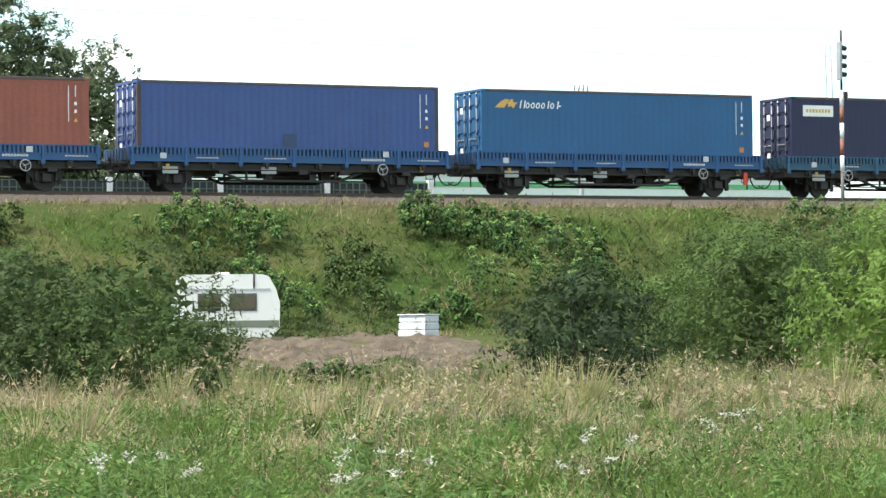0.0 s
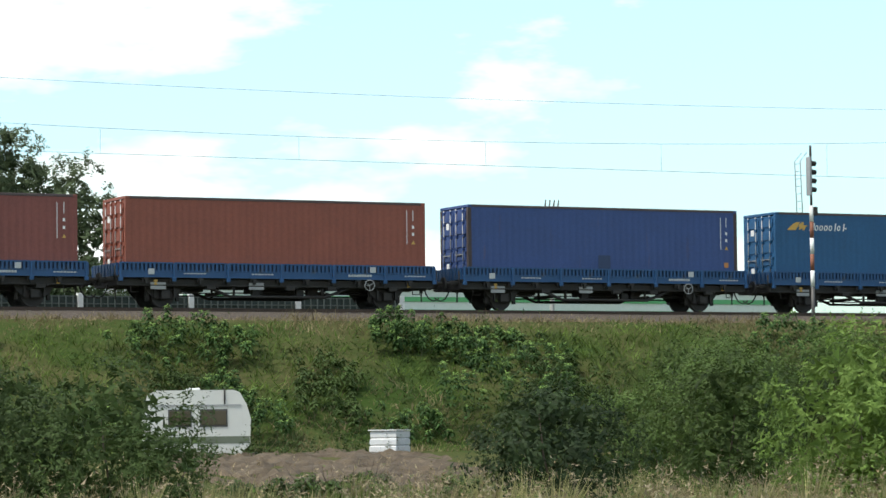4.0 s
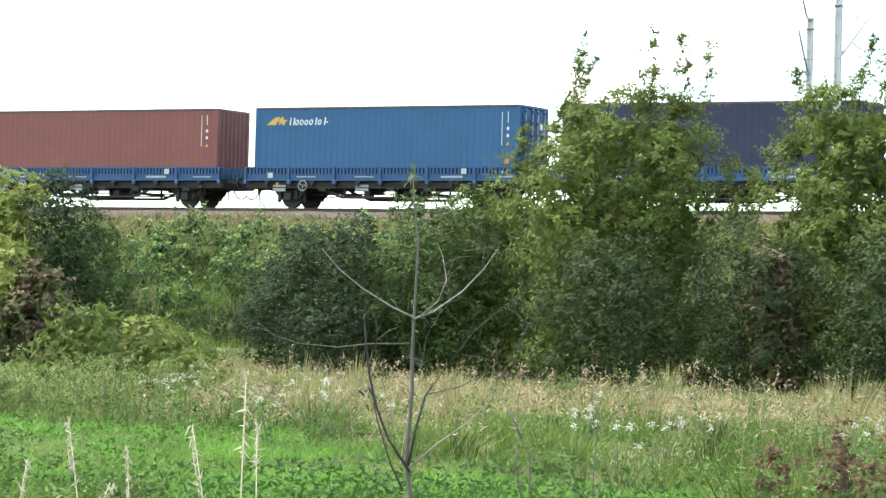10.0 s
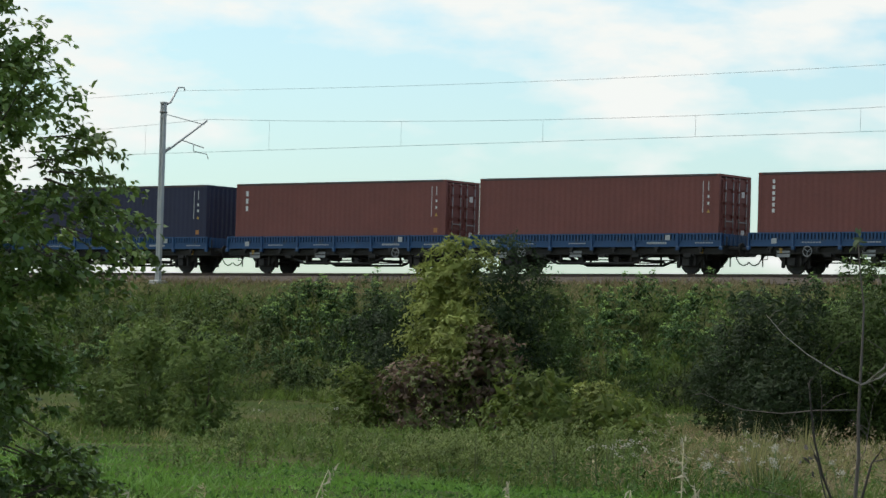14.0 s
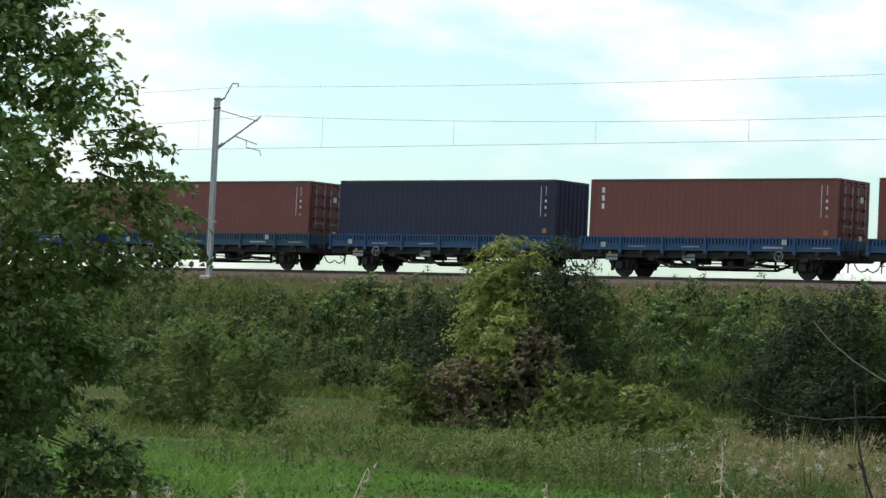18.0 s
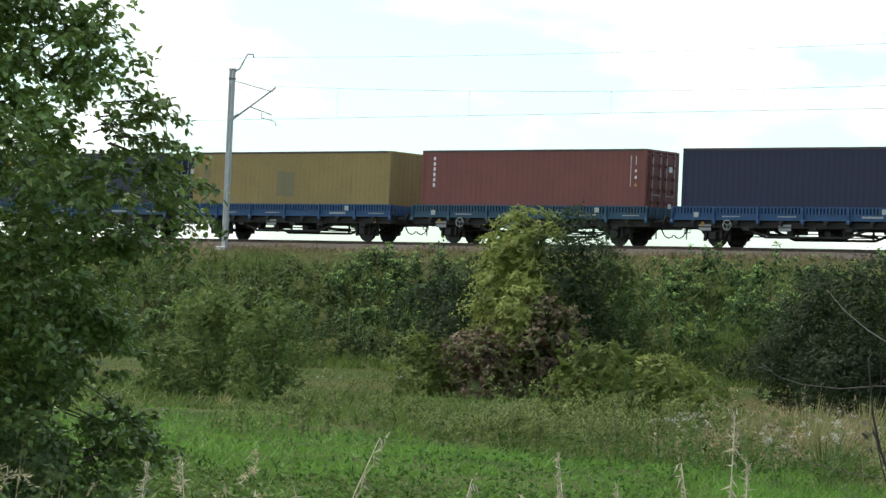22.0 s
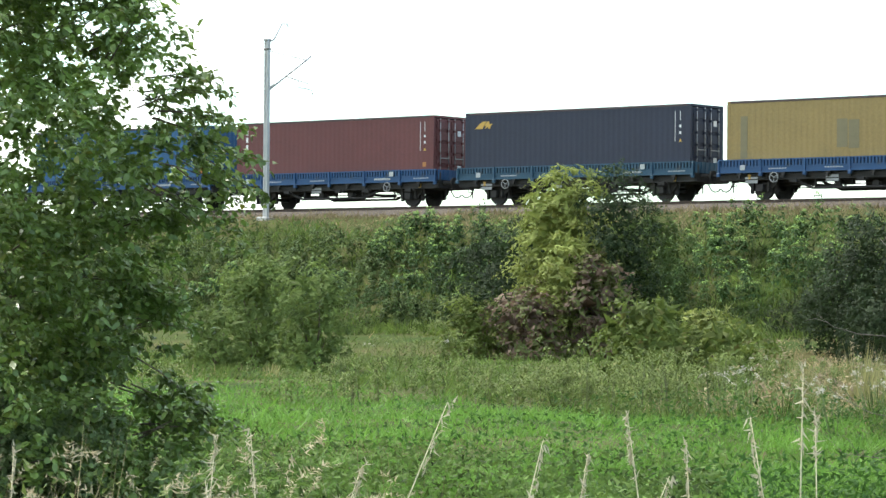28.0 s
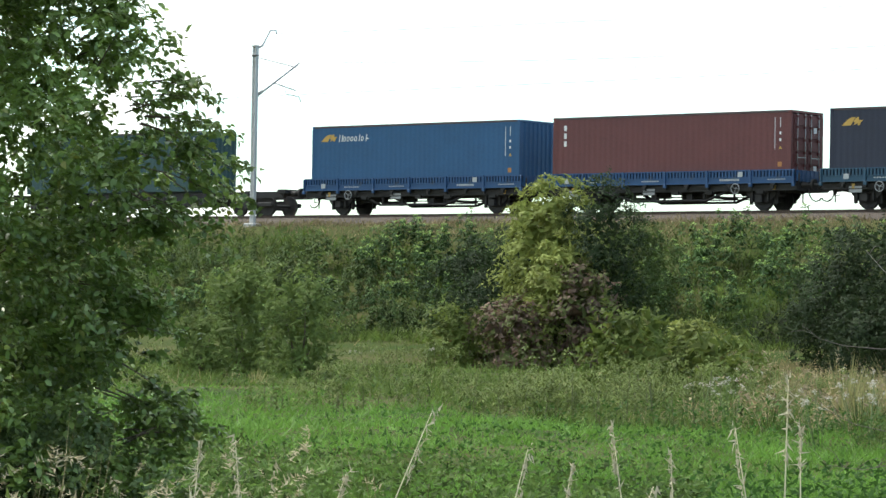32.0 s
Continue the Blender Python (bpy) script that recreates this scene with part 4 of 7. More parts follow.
def wagon(x, m_side=None, flag=False, small=False):
    t = new("flat_wagon")
    ms = m_side or m_blue
    part("underframe", UNDER, m_dark, t)
    part("deck", DECK, m_dark, t)
    for s, rz in ((-1, 0), (1, 180)):
        for i in range(6):
            x0 = W0 + i * FLAP_L if s < 0 else W0 + (i + 1) * FLAP_L
            part("side_flap", FLAP, ms, t, "blue ribbed steel side flap", at=pose(x0, 1.36 * s, 1.15, 0, 0, rz))
        for i in range(7):
            part("stake_pocket", STAKE, ms, t, at=pose(min(max(W0 + i * FLAP_L, W0 + 0.06), W1 - 0.06), 1.39 * s, 1.15, 0, 0, rz))
        part("flap_backing", BACKING, m_shade, t, "sheet in the dark blue of the shaded slots", at=pose(0 if s < 0 else W0 + W1, 1.36 * s, 1.15, 0, 0, rz))
        part("truss_bar", TRUSS, m_dark, t, at=pose(0, 1.12 * s, 0))
    for xx in (W0 - 0.02, W1 + 0.02):
        part("end_flap", ENDWALL, ms, t, at=pose(xx, 0, 1.16))
    for xx in (1.58, CL - 1.58):
        a = part("axle", AXLE, m_dark, t, at=pose(xx, 0, 0.46))
        AXLES.append((a, xx))
        for s, rz in ((-1, 0), (1, 180)):
            part("wheel", WHEEL, m_dark, a, "dark steel wheel", at=pose(0, 0.76 * s, 0, 0, 0, rz))
            part("axle_box", AXLEBOX, m_dark, t, at=pose(xx, 1.02 * s, 0.46))
            part("axle_guard", GUARD, m_dark, t, at=pose(xx, 0.93 * s, 0.46))
            part("leaf_spring", SPRING, m_dark, t, at=pose(xx, 1.02 * s, 0.46))
    part("air_tank", TANK, m_dark, t)
    for i in range(1, 12):
        part("side_bracket", SIDE_BRACKET, m_dark, t, at=pose(W0 + i * FLAP_L / 2, -1.30, 1.02))
    for xx in (3.15, 6.35, 8.05, 10.6):
        part("small_box", GREASE_BOX, m_dark, t, at=pose(xx, -1.22, 0.82))
    for xx in (5.1, 6.9):
        part("valve", VALVE, m_dark, t, at=pose(xx, -0.9, 0.62))
    for xx in (1.58, CL - 1.58):
        for d in (-0.60, 0.60):
            part("brake_block", BRAKE_BLOCK, m_dark, t, at=pose(xx + d, -0.76, 0.46))
    for q in GEAR:
        part("brake_gear", q, m_dark, t)
    for q in RODS:
        part("brake_rod", q, m_dark, t)
    for end, xx, rz in ((0, W0 - 0.02, 180), (1, W1 + 0.02, 0)):
        for y in (-0.875, 0.875):
            part("buffer", BUFFER, m_dark, t, at=pose(xx, y, 1.02, 0, 0, rz))
        part("coupling", HOOK, m_dark, t, at=pose(xx, 0, 0.98, 0, 0, rz))
        part("brake_hose", HOSE, m_dark, t, at=pose(xx, -0.35 if end else -0.25, 0.86, 0, 0, rz))
        part("hose_cock", COCK, m_dark, t, at=pose(xx - (0.2 if end else -0.2), -0.5, 0.75))
        part("step_iron", STEP, m_dark, t, at=pose(xx - (0.9 if end else -0.55), -1.2, 0.82))
        part("hand_rail", HORN, m_dark, t, at=pose(xx, -1.25, 1.05, 0, 0, 0 if end == 0 else 180))
        part("bracket", LAMPIRON, m_yellow, t, "small yellow bracket", at=pose(1.15 if end == 0 else CL - 0.75, -1.24, 0.88))
    part("hand_wheel", HANDWHEEL, m_grey, t, "grey brake hand wheel", at=pose(2.52 if not small else CL - 2.5, -1.52, 0.88))
    part("plate", PLATE, m_grey, t, "grey data plate", at=pose(0.95, -1.24, 0.66))
    part("plate", PLATE, m_grey, t, "grey data plate", at=pose(4.85, -1.24, 0.68))
    part("white_plate", WLABEL, m_dull, t, "white label plate", at=pose(9.75, -1.425, 1.36))
    part("white_plate", WLABEL, m_dull, t, "white label plate", at=pose(0.80, -1.425, 1.20))
    part("lettering", WTEXT, m_dull, t, "white bars of lettering", at=pose(8.85, -1.424, 1.20))
    part("lettering", WSMALL, m_dull, t, at=pose(2.2, -1.424, 1.22))
    part("lettering", WSMALL, m_dull, t, at=pose(4.9, -1.424, 1.22))
    part("lettering", WSMALL, m_dull, t, at=pose(11.2, -1.424, 1.22))
    if flag:
        part("red_board", boxes("red_board", [(-0.09, 0.09, -0.02, 0.02, 0, 0.5)], 0.01), m_red, t, "red tail board", at=pose(W1 - 0.75, -1.3, 0.45))
    tagged(t, "blue flat wagon with ribbed low sides on two axles", "wagon", "flat wagons of the train")
    TRAIN.append((t, x, TRACK_Y, RAIL_Z))
    return t


for k, *_ in LOADS:
    wagon(k * P, m_teal if k in (-2, -4, 15, 16) else None, flag=(k == 14), small=(k in (13, 14, 12, 0, -5)))


# ---- the long bare wagon at the tail and its load ----
def long_wagon(x):
    """Skeletal wagon on two bogies; x is its right end."""
    t = new("container_wagon")
    pts = [(-0.4, 0.82), (-4.0, 0.82), (-6.0, 0.50), (-13.0, 0.50), (-15.0, 0.82), (-18.6, 0.82)]
    for s in (-0.95, 0.95):
        v = [(px, s + d, z) for px, z in pts for d in (-0.09, 0.09)] + [(px, s + d, 1.12) for px, z in pts for d in (-0.09, 0.09)]
        n = len(pts)
        f = []
        for i in range(n - 1):
            a, b, c, d = 2 * i, 2 * i + 2, 2 * n + 2 * i + 2, 2 * n + 2 * i
            f += [(a, d, c, b), (a + 1, b + 1, c + 1, d + 1), (d, d + 1, c + 1, c), (a, b, b + 1, a + 1)]
        f += [(0, 1, 2 * n + 1, 2 * n), (2 * n - 2, 4 * n - 2, 4 * n - 1, 2 * n - 1)]
        part("sole_bar", mesh_of("long_sole_bar", v, f), m_dark, t, "fish-bellied dark sole bar")
    part("cross_members", boxes("long_cross", [(-q - 0.1, -q + 0.1, -1.2, 1.2, 0.9, 1.16) for q in (0.3, 2.6, 5.2, 8.0, 10.8, 13.6, 16.2, 18.7)], 0.02), m_dark, t)
    part("end_step", boxes("long_end", [(-0.5, -0.02, -1.35, 1.35, 1.0, 1.2)], 0.02), m_dark, t)
    for q in (-1.6, -3.4, -15.4, -17.2):
        a = part("axle", AXLE, m_dark, t, at=pose(q, 0, 0.46))
        AXLES.append((a, q))
        for s, rz in ((-1, 0), (1, 180)):
            part("wheel", WHEEL, m_dark, a, at=pose(0, 0.76 * s, 0, 0, 0, rz))
    for q in (-2.5, -16.3):
        for s in (-1.0, 1.0):
            part("bogie_frame", boxes("bogie_frame", [(q - 1.35, q + 1.35, s - 0.07, s + 0.07, 0.42, 0.62), (q - 0.4, q + 0.4, s - 0.09, s + 0.09, 0.30, 0.75)], 0.03), m_dark, t)
    for y in (-0.875, 0.875):
        part("buffer", BUFFER, m_dark, t, at=pose(0, y, 1.02))
    tagged(t, "long dark skeletal container wagon on two bogies", "wagon")
    TRAIN.append((t, x, TRACK_Y, RAIL_Z))


TAIL_X = -6 * P + W0 - 0.58 - 0.62
long_wagon(TAIL_X)
container(-7, TAIL_X - 5.6 - CL, p_green, "dark green corrugated container on the tail wagon", "l", ("code",))


def motions():
    """The whole train rolls along its track; wheels turn with it."""
    for thing, x, y, z in TRAIN:
        walk(thing, [(t, pose(x + s, y, z)) for t, s in TRAVEL])
    ts = [r[0] for r in TRAVEL]
    ss = [r[1] for r in TRAVEL]
    rows = []
    n = int(32.0 / 0.15)
    for i in range(n + 1):
        t = 32.0 * i / n
        rows.append((t, math.degrees(float(np.interp(t, ts, ss)) / 0.46)))
    for a, xx in AXLES:
        walk(a, [(t, pose(xx, 0, 0.46, 0, d % 360, 0)) for t, d in rows])


# ---- vegetation ----
def leaf_quads(c, length, width, up=0.3, facing=None):
    """Small leaves at the places c, turned at random, or with their faces towards facing."""
    n = len(c)
    d = rnd.normal(size=(n, 3))
    d[:, 2] = d[:, 2] * (1 - up) + 0.15
    d /= np.linalg.norm(d, axis=1)[:, None]
    if facing is None:
        s = np.cross(d, rnd.normal(size=(n, 3)))
    else:
        nn = facing + rnd.normal(0, 0.5, (n, 3))
        nn /= np.linalg.norm(nn, axis=1)[:, None] + 1e-9
        d -= nn * (d * nn).sum(1)[:, None]
        d /= np.linalg.norm(d, axis=1)[:, None] + 1e-9
        s = np.cross(nn, d)
    s /= np.linalg.norm(s, axis=1)[:, None] + 1e-9
    ln = (length * rnd.uniform(0.6, 1.35, n))[:, None]
    wd = (width * rnd.uniform(0.7, 1.3, n))[:, None]
    nn = np.cross(d, s)
    v = np.empty((n, 3, 3))
    v[:, 0] = c + s * wd * 0.5
    v[:, 1] = c + d * ln
    v[:, 2] = c - s * wd * 0.5 - d * ln * 0.15
    return v


L_DARK = leaf_mat("dark_shrub_leaf", (0.041, 0.062, 0.021), by_plant=0.28)
L_MID = leaf_mat("green_shrub_leaf", (0.074, 0.113, 0.031), by_plant=0.28)
L_BRIGHT = leaf_mat("bright_leaf", (0.142, 0.215, 0.048), through=0.4)
# the dark gaps between stems are put into the weed colour; young tips are lighter
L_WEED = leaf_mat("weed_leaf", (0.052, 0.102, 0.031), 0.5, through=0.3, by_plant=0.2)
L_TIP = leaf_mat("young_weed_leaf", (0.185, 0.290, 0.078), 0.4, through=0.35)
L_DEEP = leaf_mat("blackish_green_leaf", (0.030, 0.048, 0.019), by_plant=0.15)
L_FAR = leaf_mat("far_tree_leaf", (0.104, 0.135, 0.068), through=0.35)
L_DULL = leaf_mat("dull_weed_leaf", (0.066, 0.103, 0.031), through=0.3, by_plant=0.2)
L_NETTLE = leaf_mat("nettle_leaf", (0.069, 0.119, 0.040), through=0.3)
L_SILVER = leaf_mat("grey_green_leaf", (0.100, 0.131, 0.071), through=0.35)
L_PALE = leaf_mat("pale_leaf", (0.117, 0.155, 0.036), through=0.38, warm=(0.16, 0.14, 0.05), warm_at=0.94)
L_FEATHER = leaf_mat("feathery_leaf", (0.125, 0.175, 0.048), through=0.38)
L_WILLOW = leaf_mat("yellow_green_leaf", (0.216, 0.251, 0.067), through=0.35)
L_BURG = leaf_mat("withered_brown_leaf", (0.175, 0.120, 0.088), 0.6, warm=(0.115, 0.135, 0.045), warm_at=0.46)
L_GOLD = leaf_mat("goldenrod_leaf", (0.176, 0.238, 0.033), warm=(0.42, 0.40, 0.05), warm_at=0.78)
L_DOCK = leaf_mat("dock_seed", (0.141, 0.088, 0.053), 0.3)
L_STRAW = leaf_mat("tall_herb_leaf", (0.119, 0.158, 0.042), warm=(0.22, 0.21, 0.09), warm_at=0.93)
# kind: leaf material, leaf length and width, shoot length, how upright, shoots a square metre, label, category
KINDS = {
    "dark": (L_DARK, 0.108, 0.052, 0.60, 0.75, 27, "dense dark green shrub with dusty leaves", "shrub"),
    "deep": (L_DEEP, 0.108, 0.052, 0.60, 0.75, 27, "dense blackish green shrub with small leaves", "shrub"),
    "mid": (L_MID, 0.118, 0.053, 0.66, 0.70, 27, "green bushy shrub at the embankment foot", "shrub"),
    "bright": (L_BRIGHT, 0.135, 0.056, 0.66, 0.60, 34, "light green leafy young tree in the meadow", "tree"),
    "weed": (L_WEED, 0.21, 0.078, 0.80, 0.80, 26, "tall leafy green weeds on the bank", "weeds"),
    "dull": (L_DULL, 0.20, 0.08, 0.60, 0.85, 22, "dull green weeds on the railway bank", "weeds"),
    "olive": (L_DULL, 0.105, 0.047, 0.55, 0.75, 30, "olive green shrub in the dry grass", "shrub"),
    "nettle": (L_NETTLE, 0.13, 0.06, 0.42, 1.1, 28, "low bed of blue-green nettles", "weeds"),
    "feather": (L_FEATHER, 0.15, 0.055, 0.70, 0.9, 34, "feathery light green shrub beside the grass", "shrub"),
    "silver": (L_SILVER, 0.15, 0.095, 0.60, 0.45, 24, "round grey-green tree beside the embankment", "tree"),
    "far": (L_FAR, 0.15, 0.07, 0.60, 0.45, 24, "grey-green leafy tree beyond the railway", "tree"),
    "pale": (L_PALE, 0.155, 0.07, 0.66, 0.8, 25, "slender tree with pale upright shoots", "tree"),
    "willow": (L_WILLOW, 0.22, 0.09, 0.75, -0.35, 40, "yellow-green drooping climber over a shrub", "shrub"),
    "burg": (L_BURG, 0.17, 0.10, 0.55, -0.1, 22, "shrub covered in withered brown leaves", "shrub"),
    "dock": (L_DOCK, 0.05, 0.03, 0.3, 1.2, 60, "dried brown dock plant in the meadow", "weeds"),
    "gold": (L_GOLD, 0.15, 0.05, 0.5, 1.2, 30, "yellow flowering weeds on the slope", "weeds"),
    "herb": (L_STRAW, 0.11, 0.030, 0.5, 1.4, 60, "tall mixed green and straw weeds in the meadow", "weeds"),
}


def shoot_leaves(base, axis, length, ln, wd, m, droop=0.25, quad=False):
    """Leaves on both sides of many shoots: m leaves on each, smaller towards the tip."""
    n = len(base)
    s = np.tile((np.arange(m) + 0.7) / m, n) * rnd.uniform(0.9, 1.1, n * m)
    bb, ax, L = np.repeat(base, m, 0), np.repeat(axis, m, 0), np.repeat(length, m)
    down = np.array([0.0, 0.0, -1.0])
    pos = bb + ax * (L * s)[:, None] + down * (droop * L * s * s)[:, None]
    q = rnd.normal(size=(n * m, 3))
    q[:, 2] *= 0.5
    q -= ax * (q * ax).sum(1)[:, None] * 0.8
    d = q / (np.linalg.norm(q, axis=1)[:, None] + 1e-9) + ax * 0.55 + down * 0.18
    d /= np.linalg.norm(d, axis=1)[:, None]
    nn = np.array([0, 0, 0.9]) + ax * 0.25 + rnd.normal(0, 0.48, (n * m, 3))
    nn -= d * (nn * d).sum(1)[:, None]
    nn /= np.linalg.norm(nn, axis=1)[:, None] + 1e-9
    side = np.cross(nn, d)
    k = (1.15 - 0.55 * s) * rnd.uniform(0.7, 1.25, n * m)
    a, b = (ln * k)[:, None], (wd * k)[:, None]
    if quad:
        v = np.empty((n * m, 4, 3))
        v[:, 0], v[:, 1], v[:, 2], v[:, 3] = pos, pos + d * a * 0.45 + side * b * 0.5, pos + d * a - nn * a * 0.08, pos + d * a * 0.45 - side * b * 0.5
    else:
        v = np.empty((n * m, 3, 3))
        v[:, 0], v[:, 1], v[:, 2] = pos + side * b * 0.5, pos + d * a, pos - side * b * 0.5 + d * a * 0.25
    return v


def spread(c, k):
    """Picks k of the places c that lie far from one another."""
    far = np.full(len(c), 1e9)
    pick = [0]
    for _ in range(min(k, len(c)) - 1):
        far = np.minimum(far, ((c - c[pick[-1]]) ** 2).sum(1))
        pick.append(int(far.argmax()))
    return np.array(pick)


def unit(v):
    return v / (np.linalg.norm(v, axis=1)[:, None] + 1e-9)


def outline(v, form):
    """The half width of a crown at the share v of its height."""
    if form == "tree":
        low = 0.50 + 1.1 * v
    elif form in ("tall", "spiky", "spiky2"):
        return np.where(v < 0.60, 1.0 - 0.12 * v, np.sqrt(np.clip(1.03 - ((v - 0.60) / 0.42) ** 2, 0.03, 1)) * 0.92)
    else:
        low = 0.84 + 0.36 * v
    return np.where(v < 0.45, low, np.sqrt(np.clip(1.04 - ((v - 0.45) / 0.56) ** 2, 0, 1)))


def weed_stand(x, y, h, w, kind):
    """A stand of tall weeds: many upright stems, each with drooping leaves that spread round it like a rosette."""
    m, ln, wd, _, _, _, label, cat = KINDS[kind]
    t = new("weed_clump")
    t.matrix_basis = pose(x, y, ground_z(x, y) - 0.05)
    r, depth = w / 2, min(w / 2, 2.0)
    herb = kind == "herb"
    k = int(8 + (15 if herb else 4.6) * w * depth)
    a, q = rnd.uniform(0, 2 * math.pi, k), np.sqrt(rnd.uniform(0, 1, k))
    px, py = np.cos(a) * q * r, np.sin(a) * q * depth
    hh = h * (1.0 - 0.45 * q ** 2.5) * rnd.uniform(0.55, 1.05, k)
    gz = np.array([ground_z(x + i, y + j) for i, j in zip(px, py)]) - ground_z(x, y)
    base = np.stack([px, py, gz + hh * 0.12], 1)
    ax = unit(np.stack([rnd.normal(0, 0.10, k) + 0.10 * np.cos(a) * q, rnd.normal(0, 0.10, k) + 0.10 * np.sin(a) * q - 0.03, np.ones(k)], 1))
    low = shoot_leaves(base, ax, hh * 0.80, ln * 0.9, wd * 0.9, 16 if herb else 9, 0.0, False)
    whorls = []
    for share, size, up in ((1.0, 0.85, 0.70), (0.95, 1.08, 0.35), (0.84, 1.15, 0.20), (0.68, 1.25, 0.1))[:2 if herb else 4]:
        c = np.repeat(base + ax * (hh * 0.88 * share)[:, None], 9, 0) + rnd.normal(0, 0.03, (9 * k, 3))
        a2 = np.tile(np.arange(9) * 0.7, k) + np.repeat(rnd.uniform(0, 6.3, k), 9) + rnd.normal(0, 0.2, 9 * k)
        d = unit(np.stack([np.cos(a2), np.sin(a2), np.full(9 * k, up) + rnd.normal(0, 0.18, 9 * k)], 1))
        side = unit(np.cross(d, np.array([0, 0, 1.0])))
        a, b = (ln * size * rnd.uniform(0.8, 1.4, 9 * k))[:, None], (wd * size * rnd.uniform(0.8, 1.3, 9 * k))[:, None]
        v = np.empty((9 * k, 4, 3))
        v[:, 0], v[:, 1], v[:, 3] = c, c + d * a * 0.5 + side * b * 0.5, c + d * a * 0.5 - side * b * 0.5
        v[:, 2] = c + d * a * 0.9 - np.array([0, 0, 0.42]) * a
        whorls.append(v)
    top = base + ax * (hh * 0.86)[:, None]
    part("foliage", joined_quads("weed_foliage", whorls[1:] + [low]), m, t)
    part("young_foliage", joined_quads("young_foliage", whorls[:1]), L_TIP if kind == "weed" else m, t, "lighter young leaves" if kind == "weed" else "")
    for j in range(5):
        part("stem", tubes("weed_stem", [([(px[j], py[j], gz[j] - 0.05), tuple(top[j])], [0.014, 0.006])], 4), G_STEM, t)
    tagged(t, label, cat)
    return t


G_STEM = mat("green_brown_stem", (0.10, 0.11, 0.045), 0.85, vary=0.3)


def plant(x, y, h, w, kind, form=""):
    """A bush or tree: rounded lobes over the outside of the crown, each a heap of leaf clumps, dark hollows between, and loose shoots."""
    if kind in ("weed", "nettle", "dull", "gold", "herb"):
        return weed_stand(x, y, h, w, kind)
    m, ln, wd, sl, upness, dens, label, cat = KINDS[kind]
    h = max(h, 0.5)
    if y > 125:
        ln, wd = ln * 1.5, wd * 1.5
    tree = form in ("tree", "spiky", "spiky2")
    spiky = form.startswith("spiky")
    small = kind == "dock"
    t = new("tree" if cat == "tree" else ("weed_clump" if cat == "weeds" else "shrub"))
    t.matrix_basis = pose(x, y, ground_z(x, y) - 0.05)
    r = w / 2
    depth = min(r, 3.2 if tree else 2.4)
    body = h * (0.84 if spiky else 0.95)
    # lobes, spaced out over the outside of the crown
    rl = min(max(0.27 * min(w, h), 0.14), 1.25)
    k = int(min(150, 6 + 1.05 * math.pi * (r + depth) * h / (rl * rl * 2.7)))
    n = k * 6
    a = rnd.uniform(0, 2 * math.pi, n)
    v = rnd.uniform(0.28 if kind == "silver" else 0.03, 1.0, n)
    prof = outline(v, form) * (1 + 0.13 * np.sin(a * 3 + x) + 0.10 * np.sin(a * 5 + y) + 0.08 * np.sin(v * 11 + x))
    inner = rnd.uniform(0.66, 1.06, n)
    env = np.stack([np.cos(a) * (r - 0.7 * rl) * prof * inner, np.sin(a) * (depth - 0.7 * rl) * prof * inner, np.maximum((body - 0.6 * rl) * v, rl * 0.4)], 1)
    lobe = env[spread(env, k)]
    k = len(lobe)
    lr = rl * rnd.uniform(0.62, 1.22, k)
    mid = np.array([0, 0, 0.38 * h])
    lout = unit((lobe - mid) * np.array([1 / r, 1 / depth, 1.1 / h]) + rnd.normal(0, 0.12, (k, 3)))
    # leaf clumps on every lobe
    mm = 5 if small else 22
    sd = unit(rnd.normal(0, 0.75, (k * mm, 3)) + np.repeat(lout, mm, 0) * 0.8 + np.array([0, 0, 0.35]))
    sr = np.repeat(lr, mm) * rnd.uniform(0.14, 0.30, k * mm)
    sub = np.repeat(lobe, mm, 0) + sd * (np.repeat(lr, mm) * rnd.uniform(0.74, 1.0, k * mm))[:, None] * np.array([1.0, 1.0, 0.82])
    sub[:, 2] = np.maximum(sub[:, 2], 0.06)
    n = int(min(26000, (230 if kind == "far" else 370 if tree else 205) * w * h * min(2.4, max(0.8, 0.0095 / (ln * wd))) + 300))
    pick = rnd.randint(0, len(sub), n)
    g = unit(rnd.normal(size=(n, 3)))
    c = sub[pick] + g * (sr[pick] * rnd.uniform(0.4, 1.05, n))[:, None]
    c[:, 2] = np.maximum(c[:, 2], 0.04)
    crown = [leaf_quads(c, ln * 1.05, wd * 1.2, 0.3, g * 0.5 + sd[pick] * 0.8 + np.repeat(lout, mm, 0)[pick] * 0.4 + np.array([0, 0, 0.35]))]
    # the shaded inside
    if not small:
        n = int((46 if kind != "far" else 12) * w * h)
        a, v, q = rnd.uniform(0, 2 * math.pi, n), rnd.uniform(0.28 if kind == "silver" else 0.0, 0.86, n), np.sqrt(rnd.uniform(0, 0.42, n))
        prof = outline(v, form)
        c = np.stack([np.cos(a) * q * r * prof, np.sin(a) * q * depth * prof, body * v], 1)
        crown.append(leaf_quads(c, ln * 2.4, wd * 2.8, 0.3))
    # leafy shoots that stand out of the lobes
    n = int(min(1100, dens * w * h * (0.28 if not small else 0.5) + 12))
    pick = rnd.randint(0, len(sub), n)
    base = sub[pick].copy()
    axis = unit(sd[pick] * 0.7 + rnd.normal(0, 0.35, (n, 3)) + np.array([0, 0, upness * 0.75]))
    length = min(sl, 0.42 * h) * rnd.uniform(0.45, 1.25, n)
    droop = 0.75 if kind == "willow" else (0.3 if kind == "bright" else 0.15)
